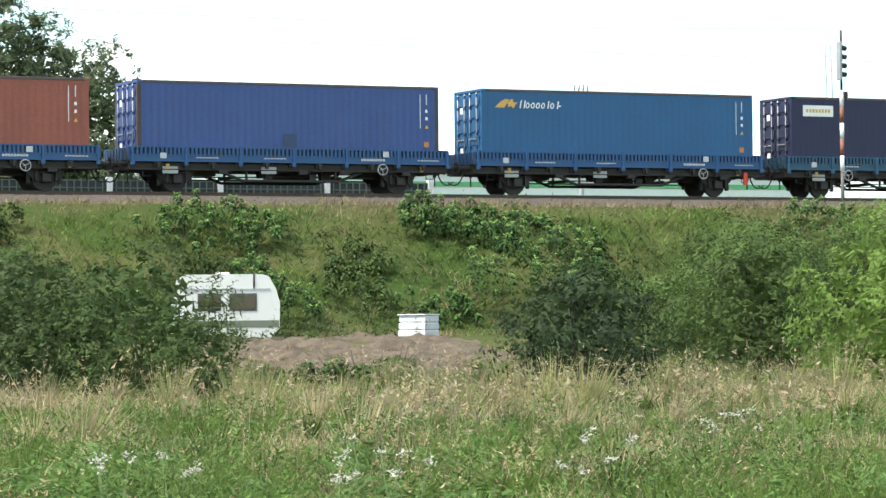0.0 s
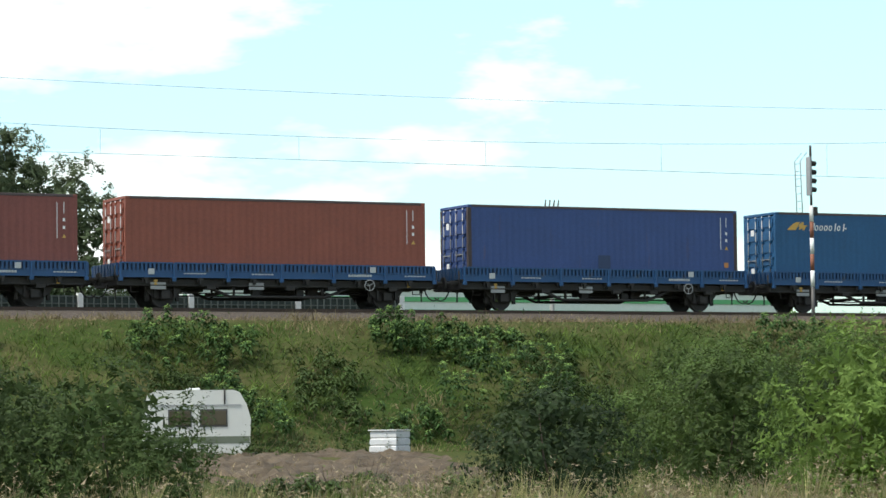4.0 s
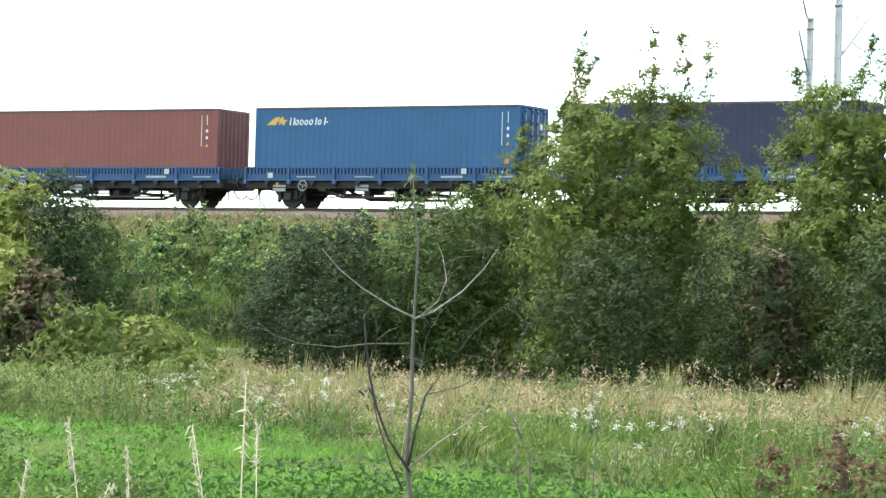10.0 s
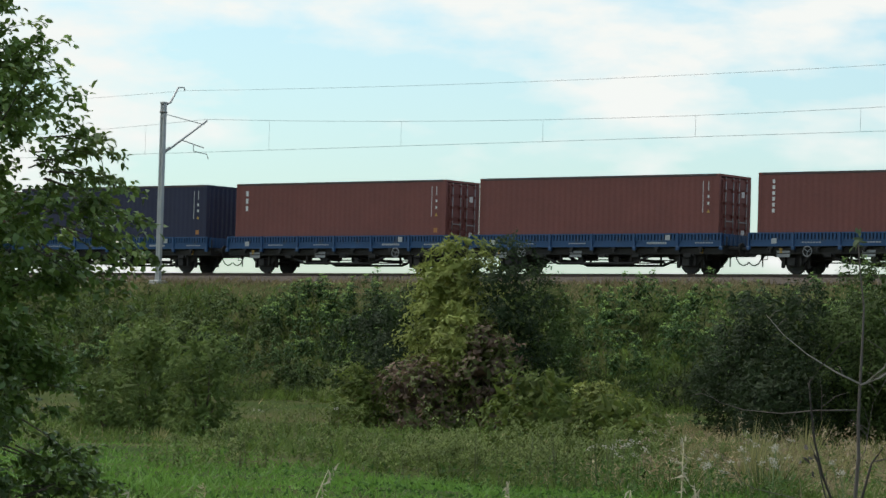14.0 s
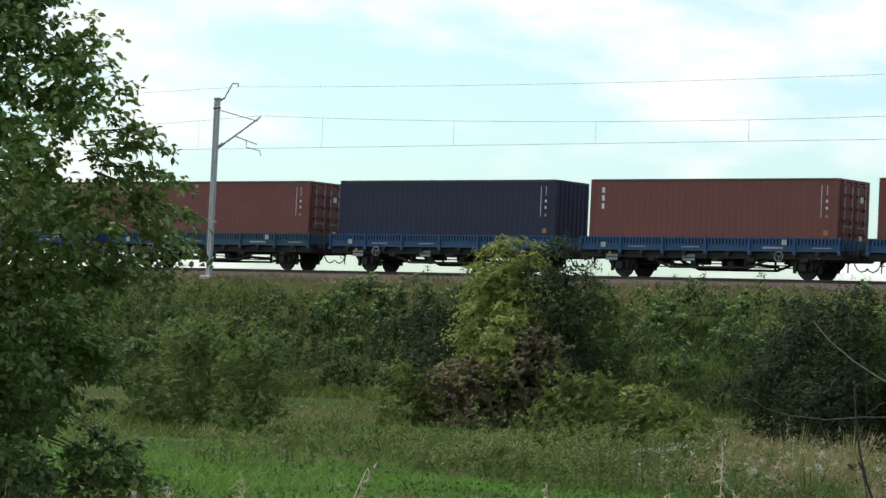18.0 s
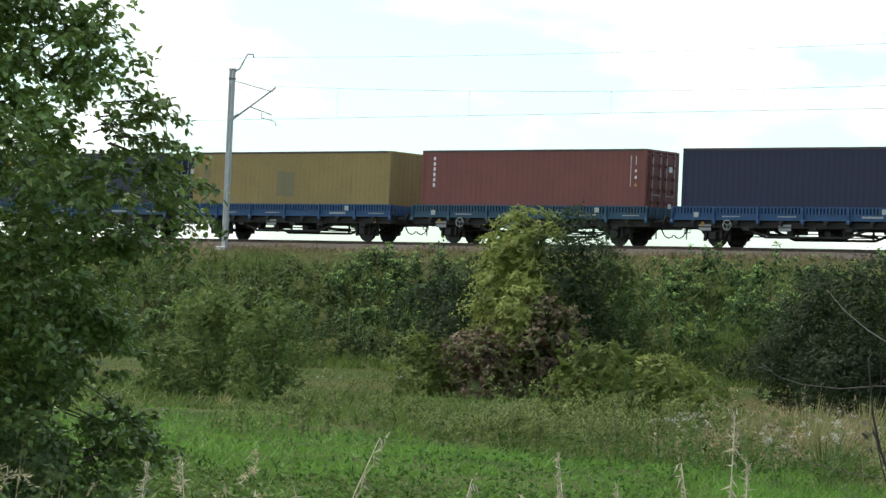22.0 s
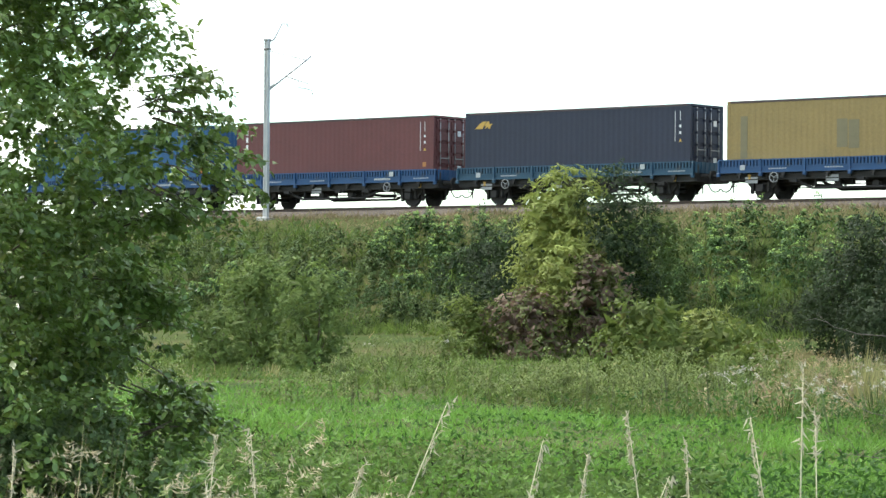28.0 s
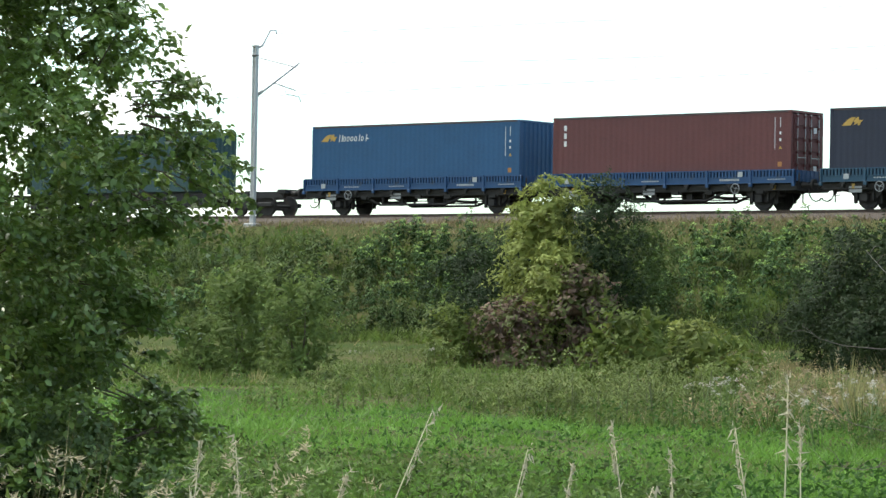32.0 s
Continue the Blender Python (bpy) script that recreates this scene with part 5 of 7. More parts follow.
    crown.append(shoot_leaves(base, axis, length, ln, wd, 12, droop, False))
    stems = []
    if spiky:
        # wispy tall leaders with leafy side shoots, bent by the wind
        groups = ((-0.56, 0.93), (-0.47, 1.0), (-0.38, 0.92), (0.16, 0.92), (0.26, 1.0), (0.42, 0.98), (0.56, 0.9), (0.68, 0.97), (-0.8, 0.72), (-0.62, 0.8)) if form == "spiky" else ((-0.68, 0.86), (-0.55, 0.80), (-0.3, 0.86), (-0.06, 0.93), (0.06, 1.0), (0.16, 0.93), (0.34, 0.9), (0.52, 0.87), (0.68, 0.8))
        for g, top in groups:
            sx, sy = g * r + rnd.normal(0, 0.08), rnd.uniform(-0.3, 0.3) * depth
            zb = h * (0.50 + 0.14 * math.sqrt(1 - g * g))
            zt = h * top
            lean = rnd.uniform(0.06, 0.26)
            c = 46
            s = np.sort(rnd.uniform(0, 1, c))
            spine = np.stack([sx + lean * (zt - zb) * (s * s - 0.4), np.full(c, sy), zb + (zt - zb) * s], 1)
            ax = unit(rnd.normal(0, 1, (c, 3)) * np.array([0.9, 0.9, 0.35]) + np.array([0.15, 0, 0.6]))
            crown.append(shoot_leaves(spine, ax, (1.15 - 0.85 * s) * rnd.uniform(0.5, 1.15, c), ln * 1.05, wd * 1.1, 15, 0.2))
            stems.append(([(sx * 0.4, sy * 0.4, h * 0.3), tuple(spine[0]), tuple(spine[c // 2]), tuple(spine[-1])], [0.035, 0.018, 0.012, 0.004]))
            for j in range(3, c, 6):
                e = spine[j] + ax[j] * (0.6 - 0.3 * s[j])
                stems.append(([tuple(spine[j]), tuple(e)], [0.008, 0.003]))
    part("crown", joined_quads("crown", crown), m, t)
    if tree:
        part("trunk", tubes("trunk", [([(0, 0, 0), (0.08, 0.03, h * 0.25), (-0.05, 0.0, h * 0.5), (0.1, 0, h * 0.75)], [0.05 + 0.012 * h, 0.04 + 0.009 * h, 0.05, 0.015])], 9), m_bark, t)
    for j in range(10 if tree else 4):
        q = lobe[rnd.randint(0, k)]
        stems.append(([(rnd.normal(0, 0.06 * r), rnd.normal(0, 0.06 * r), 0.0 if not tree else h * 0.2), (q[0] * 0.6, q[1] * 0.4 + 0.1, q[2] * 0.55), (q[0] * 0.95, q[1] * 0.8 + 0.1, q[2] * 0.95)], [0.035, 0.022, 0.008]))
    for st in stems:
        part("limb" if tree else "stem", tubes("stem", [st], 5), m_bark, t)
    tagged(t, label, cat)
    return t


def joined_quads(name, sets):
    """One mesh from arrays of triangles, or of quads."""
    k = sets[0].shape[1]
    return mesh_quads(name, np.concatenate([q if q.shape[1] == k else np.concatenate([q, q[:, 2:3]], 1) for q in sets]))


plant(19.2, 60.0, 3.3, 4.2, "dark")
plant(21.0, 58.0, 3.3, 4.2, "olive")
plant(21.5, 56.0, 1.9, 2.2, "olive")
plant(59.6, 76.0, 5.3, 4.6, "dark")
plant(65.5, 77.0, 6.5, 5.6, "dark")
plant(70.1, 77.5, 6.4, 5.6, "dark")
plant(56.3, 72.0, 3.5, 3.5, "dark")
plant(60.7, 72.0, 3.8, 3.8, "mid")
plant(27.1, 50.0, 2.55, 3.2, "deep")
plant(37.2, 60.0, 3.8, 3.4, "mid")
plant(53.5, 88.0, 4.2, 5.5, "mid")
plant(46.9, 90.0, 3.2, 5.8, "weed")
plant(40.6, 75.0, 2.8, 5.0, "dark")
plant(48.7, 79.0, 4.5, 5.0, "mid")
plant(47.2, 82.0, 2.4, 4.0, "mid")
plant(37.9, 55.0, 3.9, 5.6, "bright", "full")
plant(45.3, 50.0, 2.7, 3.0, "bright")
plant(60.4, 77.0, 6.1, 4.1, "dark")
plant(64.7, 78.0, 6.8, 4.4, "dark")
plant(70.2, 79.0, 7.6, 4.6, "dark")
plant(73.6, 77.0, 7.1, 4.9, "dark")
plant(78.1, 77.0, 7.4, 5.0, "dark")
plant(66.9, 90.0, 5.2, 5.3, "weed")
plant(62.1, 84.0, 4.7, 4.4, "mid")
plant(56.1, 68.0, 2.7, 3.7, "dark")
plant(53.8, 70.0, 2.1, 3.0, "dark")
plant(62.6, 65.0, 1.4, 2.1, "dark")
plant(52.0, 84.0, 3.7, 5.5, "mid")
plant(62.0, 92.0, 3.2, 4.2, "mid")
plant(37.5, 96.0, 1.3, 5.5, "weed")
plant(50.1, 96.0, 0.6, 5.6, "weed")
plant(37.3, 90.0, 1.7, 2.6, "weed")
plant(62.7, 96.0, 1.4, 3.9, "weed")
plant(27.1, 88.0, 3.4, 4.7, "mid")
plant(-11.5, 78.0, 6.6, 3.8, "dark")
plant(-6.8, 72.0, 4.6, 4.0, "deep")
plant(-3.7, 79.0, 4.7, 4.2, "mid")
plant(0.6, 74.0, 4.9, 5.8, "mid")
plant(-5.6, 70.0, 3.4, 2.7, "deep")
plant(3.2, 92.0, 2.2, 2.3, "weed")
for gx, gy in ((2.2, 87.4), (3.9, 88.8), (5.5, 87.2), (7.2, 88.6), (9.0, 87.3), (10.8, 88.5), (6.2, 90.2), (12.4, 87.6)):
    plant(gx, gy, 1.9, 2.4, "gold")
plant(9.9, 94.0, 1.4, 2.7, "weed")
plant(13.1, 92.0, 2.9, 2.8, "mid")
plant(-17.6, 88.0, 9.9, 9.4, "silver", "tree")
plant(-22.2, 76.0, 3.9, 4.4, "deep")
plant(-23.6, 78.0, 4.0, 4.4, "dark")
plant(-24.8, 75.0, 2.9, 3.0, "dark")
plant(-21.5, 72.0, 3.6, 4.2, "dark")
plant(-18.5, 76.0, 5.2, 5.1, "mid")
plant(-15.0, 77.0, 5.6, 5.7, "mid")
plant(-10.9, 75.0, 5.3, 4.8, "mid")
plant(-6.5, 77.0, 4.9, 4.0, "mid")
plant(-12.6, 70.0, 3.6, 4.3, "dark")
plant(-16.3, 70.0, 3.2, 3.8, "deep")
plant(-37.5, 80.0, 10.3, 7.7, "pale", "spiky")
plant(-29.4, 80.0, 10.5, 8.2, "pale", "spiky2")
plant(-34.9, 74.0, 4.5, 4.8, "dark")
plant(-31.0, 75.0, 4.7, 4.3, "dark")
plant(-26.3, 74.0, 4.7, 4.9, "dark")
plant(-22.3, 75.0, 4.0, 4.8, "mid")
plant(-20.0, 80.0, 5.4, 4.6, "dark")
plant(-42.9, 80.0, 6.0, 4.7, "mid")
plant(-30.4, 74.6, 4.4, 1.5, "burg")
plant(-46.9, 79.0, 5.1, 4.9, "deep")
plant(-44.4, 80.0, 4.5, 5.9, "mid")
plant(-43.6, 84.0, 6.1, 4.3, "pale")
plant(-78.6, 94.0, 2.4, 3.5, "weed")
plant(-75.8, 94.0, 2.5, 3.2, "weed")
plant(-64.6, 94.0, 2.4, 3.0, "weed")
plant(-62.5, 94.5, 2.2, 3.2, "weed")
plant(-59.1, 94.0, 2.5, 3.2, "weed")
plant(-55.8, 93.0, 2.8, 2.7, "weed")
plant(-61.1, 90.0, 2.8, 3.1, "weed")
plant(-57.8, 90.0, 3.1, 3.7, "weed")
plant(-54.4, 89.0, 3.2, 2.8, "weed")
plant(-75.3, 90.0, 2.5, 3.1, "weed")
plant(-70.8, 89.0, 3.3, 3.0, "weed")
plant(-86.3, 92.0, 2.0, 4.1, "dull")
plant(-82.9, 93.0, 1.9, 4.3, "dull")
plant(-75.1, 86.0, 2.4, 5.2, "nettle")
plant(-89.5, 91.0, 3.0, 4.4, "dull")
plant(-94.0, 90.0, 3.1, 5.5, "weed")
plant(-99.5, 90.0, 3.3, 5.1, "weed")
plant(-66.5, 84.0, 4.1, 3.9, "deep")
plant(-59.3, 78.6, 6.5, 3.4, "willow", "tall")
plant(-57.0, 78.3, 6.5, 3.2, "deep", "tall")
plant(-57.6, 81.0, 5.2, 3.4, "mid")
plant(-61.8, 80.0, 4.6, 3.2, "deep")
plant(-58.4, 76.0, 2.6, 3.4, "burg")
plant(-60.6, 75.2, 2.2, 2.3, "pale")
plant(-56.3, 76.6, 3.7, 2.2, "burg")
plant(-57.6, 76.9, 4.7, 2.2, "willow")
plant(-35.4, 50.0, 2.0, 2.2, "pale")
plant(-33.6, 50.6, 1.5, 2.2, "pale")
plant(-44.0, 65.0, 1.8, 1.9, "willow")
plant(-44.4, 63.0, 1.8, 1.5, "pale")
plant(-52.0, 56.0, 3.2, 2.4, "feather")
plant(-49.1, 55.0, 2.9, 2.0, "feather")
plant(-51.5, 54.0, 1.8, 1.6, "feather")
plant(-49.1, 80.0, 3.5, 3.0, "deep")
plant(-47.8, 82.0, 3.5, 3.6, "deep")
plant(-45.2, 76.0, 2.7, 3.2, "deep")
plant(-31.1, 42.0, 0.8, 1.0, "herb")
plant(-31.5, 44.0, 1.1, 1.3, "herb")
plant(-29.5, 43.0, 0.8, 1.2, "herb")
plant(-49.2, 60.0, 1.3, 2.1, "herb")
plant(-49.2, 58.0, 1.0, 1.7, "herb")
plant(-25.6, 34.8, 1.3, 1.9, "herb")
plant(-24.0, 35.4, 1.1, 1.6, "herb")
plant(-27.0, 35.2, 0.9, 1.5, "herb")


def fill(n, x0, x1, y0, y1, kinds, h0, h1, w0, w1, top=9.0):
    """Smaller plants that close the gaps between the large ones."""
    for i in range(n):
        x, y = rnd.uniform(x0, x1), rnd.uniform(y0, y1)
        h = min(rnd.uniform(h0, h1), top - ground_z(x, y))
        plant(x, y, h, rnd.uniform(w0, w1), kinds[rnd.randint(0, len(kinds))])


fill(16, -92, -66, 86, 96, ("weed", "dull", "weed"), 1.2, 2.0, 2.2, 3.6, 6.0)
fill(18, -64, -38, 89, 96.5, ("weed",), 1.6, 2.6, 2.0, 3.2, 6.4)
fill(10, -74, -62, 84, 92, ("dull", "nettle"), 0.9, 1.6, 2.2, 3.4)
fill(12, -58, -38, 84, 89, ("dark", "weed"), 1.2, 2.2, 2.2, 3.4)
fill(8, -75, -44, 62, 72, ("dull", "herb", "herb"), 0.6, 1.1, 1.2, 2.4)
fill(20, -42, -20, 37, 62, ("herb",), 0.5, 0.95, 0.8, 1.8)
fill(16, -33, -25, 36, 47, ("herb",), 0.6, 1.0, 0.8, 1.6)
fill(16, 54, 92, 70, 94, ("mid", "dark", "mid", "weed"), 2.4, 4.2, 2.8, 4.4, 6.3)
fill(16, 18, 52, 89, 97, ("weed", "weed", "dull"), 0.8, 1.5, 1.8, 3.2, 6.2)
fill(9, 32, 41.5, 75.5, 78.5, ("dull", "herb"), 0.4, 0.8, 0.9, 1.6)
fill(10, 24, 42, 60, 72, ("herb", "dull"), 0.5, 0.9, 0.9, 1.8)
fill(14, -30, 16, 87, 96, ("weed", "gold"), 0.7, 1.4, 1.8, 3.0, 6.0)
fill(10, -34, 4, 80, 88, ("mid", "dark"), 2.0, 3.2, 2.6, 3.8, 5.6)
for dx, dy, dh in ((-8.77, 22.5, 0.72), (-7.92, 21.75, 0.95), (-7.75, 22.2, 0.8), (-8.57, 23.6, 0.7), (6.5, 30.0, 0.7)):
    plant(dx, dy, dh, 0.32, "dock")
# trees behind the railway
for tx, ty, th, tw in ((42.2, 137.0, 16.0, 8.0), (47.2, 136.0, 13.2, 5.6), (37.0, 138.0, 14.5, 6.5), (45.0, 139.5, 14.6, 7.0), (92.0, 133.0, 5.2, 6.0), (100.0, 131.0, 6.0, 6.0), (109.0, 133.0, 6.5, 7.0)):
    plant(tx, ty, th, tw, "far", "tree")


def patch(x, y, s, k):
    return np.array([noise.noise((a * s + k, b * s, k)) for a, b in zip(x, y)])


def blades(name, pts, height, thin=1.0, lean=0.35, wind=0.06, rough=1.0):
    """Grass blades: narrow, leaning, in patches of one height and lie; far ones stand for small tufts and are wider."""
    n = len(pts)
    x, y = pts[:, 0], pts[:, 1]
    dist = np.hypot(x, y)
    lush = np.clip(0.85 + rough * (0.9 * patch(x, y, 1.1, 17) + 0.9 * patch(x, y, 0.33, 19)), 0.30, 1.7)
    hh = (height * lush * rnd.uniform(0.35, 1.25, n))[:, None]
    a = rnd.uniform(0, 2 * math.pi, n)
    wd = thin * (0.003 + 0.00030 * dist) * rnd.uniform(0.6, 1.5, n)
    side = np.stack([np.cos(a), np.sin(a), np.zeros(n)], 1) * wd[:, None]
    tip = np.stack([rnd.normal(0, lean, n) + wind + 0.8 * patch(x, y, 1.7, 51), rnd.normal(0, lean, n) + 0.5 * patch(x, y, 1.7, 57), rnd.uniform(0.6, 1.0, n)], 1) * hh
    v = np.empty((n, 3, 3))
    v[:, 0] = pts - side * 0.6 + tip * 0.1
    v[:, 1] = pts + side * 0.6
    v[:, 2] = pts + tip
    return mesh_quads(name, v)


GZ = np.vectorize(ground_z)


def scatter(n, x0, x1, y0, y1, keep=None):
    """Random ground places, with the density falling off with the distance, inside the fan that the clip pans over."""
    x, y = rnd.uniform(x0, x1, n), rnd.uniform(y0, y1, n)
    ok = np.abs(np.degrees(np.arctan2(x, y)) + 1.5) < 47
    if keep is not None:
        ok &= keep(x, y)
    x, y = x[ok], y[ok]
    return np.stack([x, y, GZ(x, y)], 1)


def mown(x, y):
    """The bright short grass: a strip in the left part of the meadow, nearer than the tall weeds."""
    az = np.degrees(np.arctan2(x, y))
    edge = np.interp(az, [-60, -45, -42, -39, -36.6, -34.2, -30.6, -24.5, -20, -17], [62, 62, 60, 52, 43, 39, 35, 29, 24, 10])
    return np.hypot(x, y) < edge + 1.3 * np.sin(x * 0.9) + 0.8 * np.sin(x * 2.3 + 1)


G_GREEN = leaf_mat("meadow_grass", (0.099, 0.145, 0.033), 0.75, 0.8, 0.35)
G_DRY = leaf_mat("dry_grass", (0.325, 0.264, 0.150), 0.75, 0.8, 0.3)
G_BANK = leaf_mat("bank_straw", (0.220, 0.180, 0.101), 0.6, 0.8, 0.3)
G_TUFT = leaf_mat("yellow_green_tuft", (0.262, 0.247, 0.108), 0.5, 0.8, 0.35)
L_HEAP = leaf_mat("heap_leaf", (0.080, 0.142, 0.036), 0.6, 0.7, 0.35)
G_LAWN = leaf_mat("fresh_grass", (0.121, 0.239, 0.040), 0.4, 0.6, 0.4)
G_SEED = leaf_mat("seed_heads", (0.317, 0.255, 0.167), 0.3, 0.8, 0.3)
G_PETAL = leaf_mat("white_blossom", (0.510, 0.475, 0.405), 0.15, 0.7, 0.3)


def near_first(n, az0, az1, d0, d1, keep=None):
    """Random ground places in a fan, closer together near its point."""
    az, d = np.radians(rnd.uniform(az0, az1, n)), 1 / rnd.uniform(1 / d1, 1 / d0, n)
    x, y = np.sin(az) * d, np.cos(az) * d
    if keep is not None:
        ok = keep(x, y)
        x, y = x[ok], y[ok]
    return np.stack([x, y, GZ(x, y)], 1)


def dryness(x, y):
    return 1.0 * patch(x, y, 0.10, 2.0) + 1.3 * patch(x, y, 0.4, 5.0) + 0.8 * patch(x, y, 1.6, 6.0) + 0.12 + np.clip((np.hypot(x, y) - 41) * 0.045, -0.45, 0.40) - np.clip((-32.5 - np.degrees(np.arctan2(x, y))) * 0.5, 0, 1.6) - 0.35 * np.clip((-6.0 - np.degrees(np.arctan2(x, y))) / 8, 0, 1) * np.clip((52 - np.hypot(x, y)) / 10, 0, 1)


def open_place(x, y):
    """No tall grass before the earth bank."""
    return (~((np.abs(x - 35.5) < 6.5) & (y > 75)) | (rnd.uniform(0, 1, len(x)) < 0.45)) & (y < 83)


def build_grass():
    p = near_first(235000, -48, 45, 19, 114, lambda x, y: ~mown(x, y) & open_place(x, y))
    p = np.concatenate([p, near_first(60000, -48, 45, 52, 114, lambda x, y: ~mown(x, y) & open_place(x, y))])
    dry = dryness(p[:, 0], p[:, 1]) + rnd.normal(0, 0.22, len(p)) > 0.10
    g = part("meadow_grass", blades("meadow_grass", p[~dry], 0.28, 1.2, 0.5, 0.06, 1.2), G_GREEN)
    tagged(g, "knee-high green meadow grass", "grass", kind="stuff")
    g = part("dry_grass", blades("dry_grass", p[dry], 0.30, 0.9, 0.45, 0.06, 1.2), G_DRY)
    tagged(g, "tall straw-coloured dry grass", "grass", kind="stuff")
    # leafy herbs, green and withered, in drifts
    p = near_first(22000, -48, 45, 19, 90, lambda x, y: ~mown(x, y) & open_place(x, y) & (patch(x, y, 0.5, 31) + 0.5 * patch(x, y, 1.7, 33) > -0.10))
    old = dryness(p[:, 0], p[:, 1]) + rnd.normal(0, 0.25, len(p)) > 0.22
    ax = rnd.normal(0, 0.28, (len(p), 3)) + np.array([0.04, 0, 1.0])
    hh = rnd.uniform(0.18, 0.62, len(p)) * np.clip(1 + 1.6 * patch(p[:, 0], p[:, 1], 0.5, 31), 0.5, 1.6)
    for name, pick, m, label in (("meadow_herbs", ~old, L_HERB, "leafy green herbs among the meadow grass"), ("withered_herbs", old, G_HERBDRY, "withered brownish herbs among the meadow grass")):
        near = np.hypot(p[:, 0], p[:, 1]) < 42
        sets = [shoot_leaves(p[pick & q], ax[pick & q], hh[pick & q], ln, wd, 15, 0.05) for q, ln, wd in ((near, 0.075, 0.026), (~near, 0.12, 0.045))]
        g = part(name, joined_quads(name, sets), m)
        tagged(g, label, "herbs", kind="stuff")
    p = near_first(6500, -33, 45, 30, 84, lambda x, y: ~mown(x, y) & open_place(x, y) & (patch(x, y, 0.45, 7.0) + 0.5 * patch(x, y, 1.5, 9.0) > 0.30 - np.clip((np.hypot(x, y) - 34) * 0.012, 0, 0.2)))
    top = p + np.concatenate([rnd.normal(0, 0.10, (len(p), 2)), rnd.uniform(0.3, 0.85, (len(p), 1))], 1)
    ax = rnd.normal(0, 0.35, (len(p), 3)) + np.array([0.15, 0, 0.8])
    foot = np.stack([p - np.array([0.006, 0, 0]), p + np.array([0.006, 0, 0]), top + ax * 0.2], 1)
    g = part("seed_heads", joined_quads("seed_heads", [shoot_leaves(top, ax, np.full(len(p), 0.26), 0.10, 0.038, 7), foot]), G_SEED)
    tagged(g, "feathery brownish grass seed heads", "grass", kind="stuff")
    # coarse tussocks, straw-coloured further off and green nearer by
    for name, n, d0, d1, hgt, m, dry_side, label in (("straw_tussocks", 620, 36, 78, 0.60, G_DRY, True, "coarse straw-coloured grass tussocks"), ("tall_tufts", 520, 44, 80, 0.85, G_TUFT, True, "tall yellow-green grass tufts before the shrubs"), ("green_tussocks", 1500, 20, 82, 0.50, G_GREEN, False, "coarse green grass tussocks")):
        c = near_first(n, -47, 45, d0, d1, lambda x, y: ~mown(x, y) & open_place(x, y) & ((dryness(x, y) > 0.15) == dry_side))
        k = 60
        b = np.repeat(c, k, 0)
        out = rnd.normal(0, 1, (len(b), 2))
        size = np.repeat(rnd.uniform(0.5, 1.2, len(c)) * np.clip(0.80 + 0.9 * patch(c[:, 0], c[:, 1], 0.45, 71), 0.45, 1.1), k)
        far = np.hypot(b[:, 0], b[:, 1])
        foot = b + np.concatenate([out * 0.09 * size[:, None], np.zeros((len(b), 1))], 1)
        tip = foot + np.stack([out[:, 0] * 0.20 * size + 0.10 * size, out[:, 1] * 0.20 * size, hgt * size * rnd.uniform(0.45, 1.1, len(b))], 1)
        wide = np.stack([np.full(len(b), 1.0), rnd.normal(0, 0.5, len(b)), np.zeros(len(b))], 1) * (0.004 + 0.00016 * far)[:, None]
        g = part(name, mesh_quads(name, np.stack([foot - wide, foot + wide, tip], 1)), m)
        tagged(g, label, "grass", kind="stuff")
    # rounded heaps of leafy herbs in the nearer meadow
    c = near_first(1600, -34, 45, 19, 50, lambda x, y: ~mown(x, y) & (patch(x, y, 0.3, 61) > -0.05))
    k = 70
    size = np.repeat(rnd.uniform(0.15, 0.45, len(c)), k)
    q = unit(rnd.normal(size=(len(size), 3)) + np.array([0, 0, 0.4]))
    b = np.repeat(c, k, 0) + q * (size * rnd.uniform(0.7, 1.1, len(size)))[:, None] * np.array([1, 1, 1.15])
    b[:, 2] = np.maximum(b[:, 2], np.repeat(c[:, 2], k) + 0.03)
    g = part("herb_heaps", mesh_quads("herb_heaps", leaf_quads(b, 0.10, 0.034, 0.2, q + np.array([0, 0, 0.4]))), L_HEAP)
    tagged(g, "rounded dark green leafy herbs in the meadow", "herbs", kind="stuff")
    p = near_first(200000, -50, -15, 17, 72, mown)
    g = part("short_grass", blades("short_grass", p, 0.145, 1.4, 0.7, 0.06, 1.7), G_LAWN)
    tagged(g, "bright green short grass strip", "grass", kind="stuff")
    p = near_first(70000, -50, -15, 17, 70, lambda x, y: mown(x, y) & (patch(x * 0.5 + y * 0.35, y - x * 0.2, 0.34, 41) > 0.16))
    p[:, 2] += rnd.uniform(0.02, 1.0, len(p)) * np.clip(patch(p[:, 0] * 0.5 + p[:, 1] * 0.35, p[:, 1] - p[:, 0] * 0.2, 0.34, 41) * 1.1, 0.05, 0.5)
    g = part("clover", mesh_quads("clover", leaf_quads(p, 0.06, 0.032)), L_CLOVER)
    tagged(g, "darker green clover tufts in the short grass", "herbs", kind="stuff")
    # coarse weeds at the near edge of the short grass
    p = near_first(90000, -50, -33, 14, 36, lambda x, y: patch(x, y, 0.45, 77) + np.clip((27 - np.hypot(x, y)) * 0.06, -0.35, 0.22) + np.clip((-36 - np.degrees(np.arctan2(x, y))) * 0.03, -0.2, 0.2) > 0.06)
    p[:, 2] += rnd.uniform(0.02, 0.5, len(p)) ** 1.3
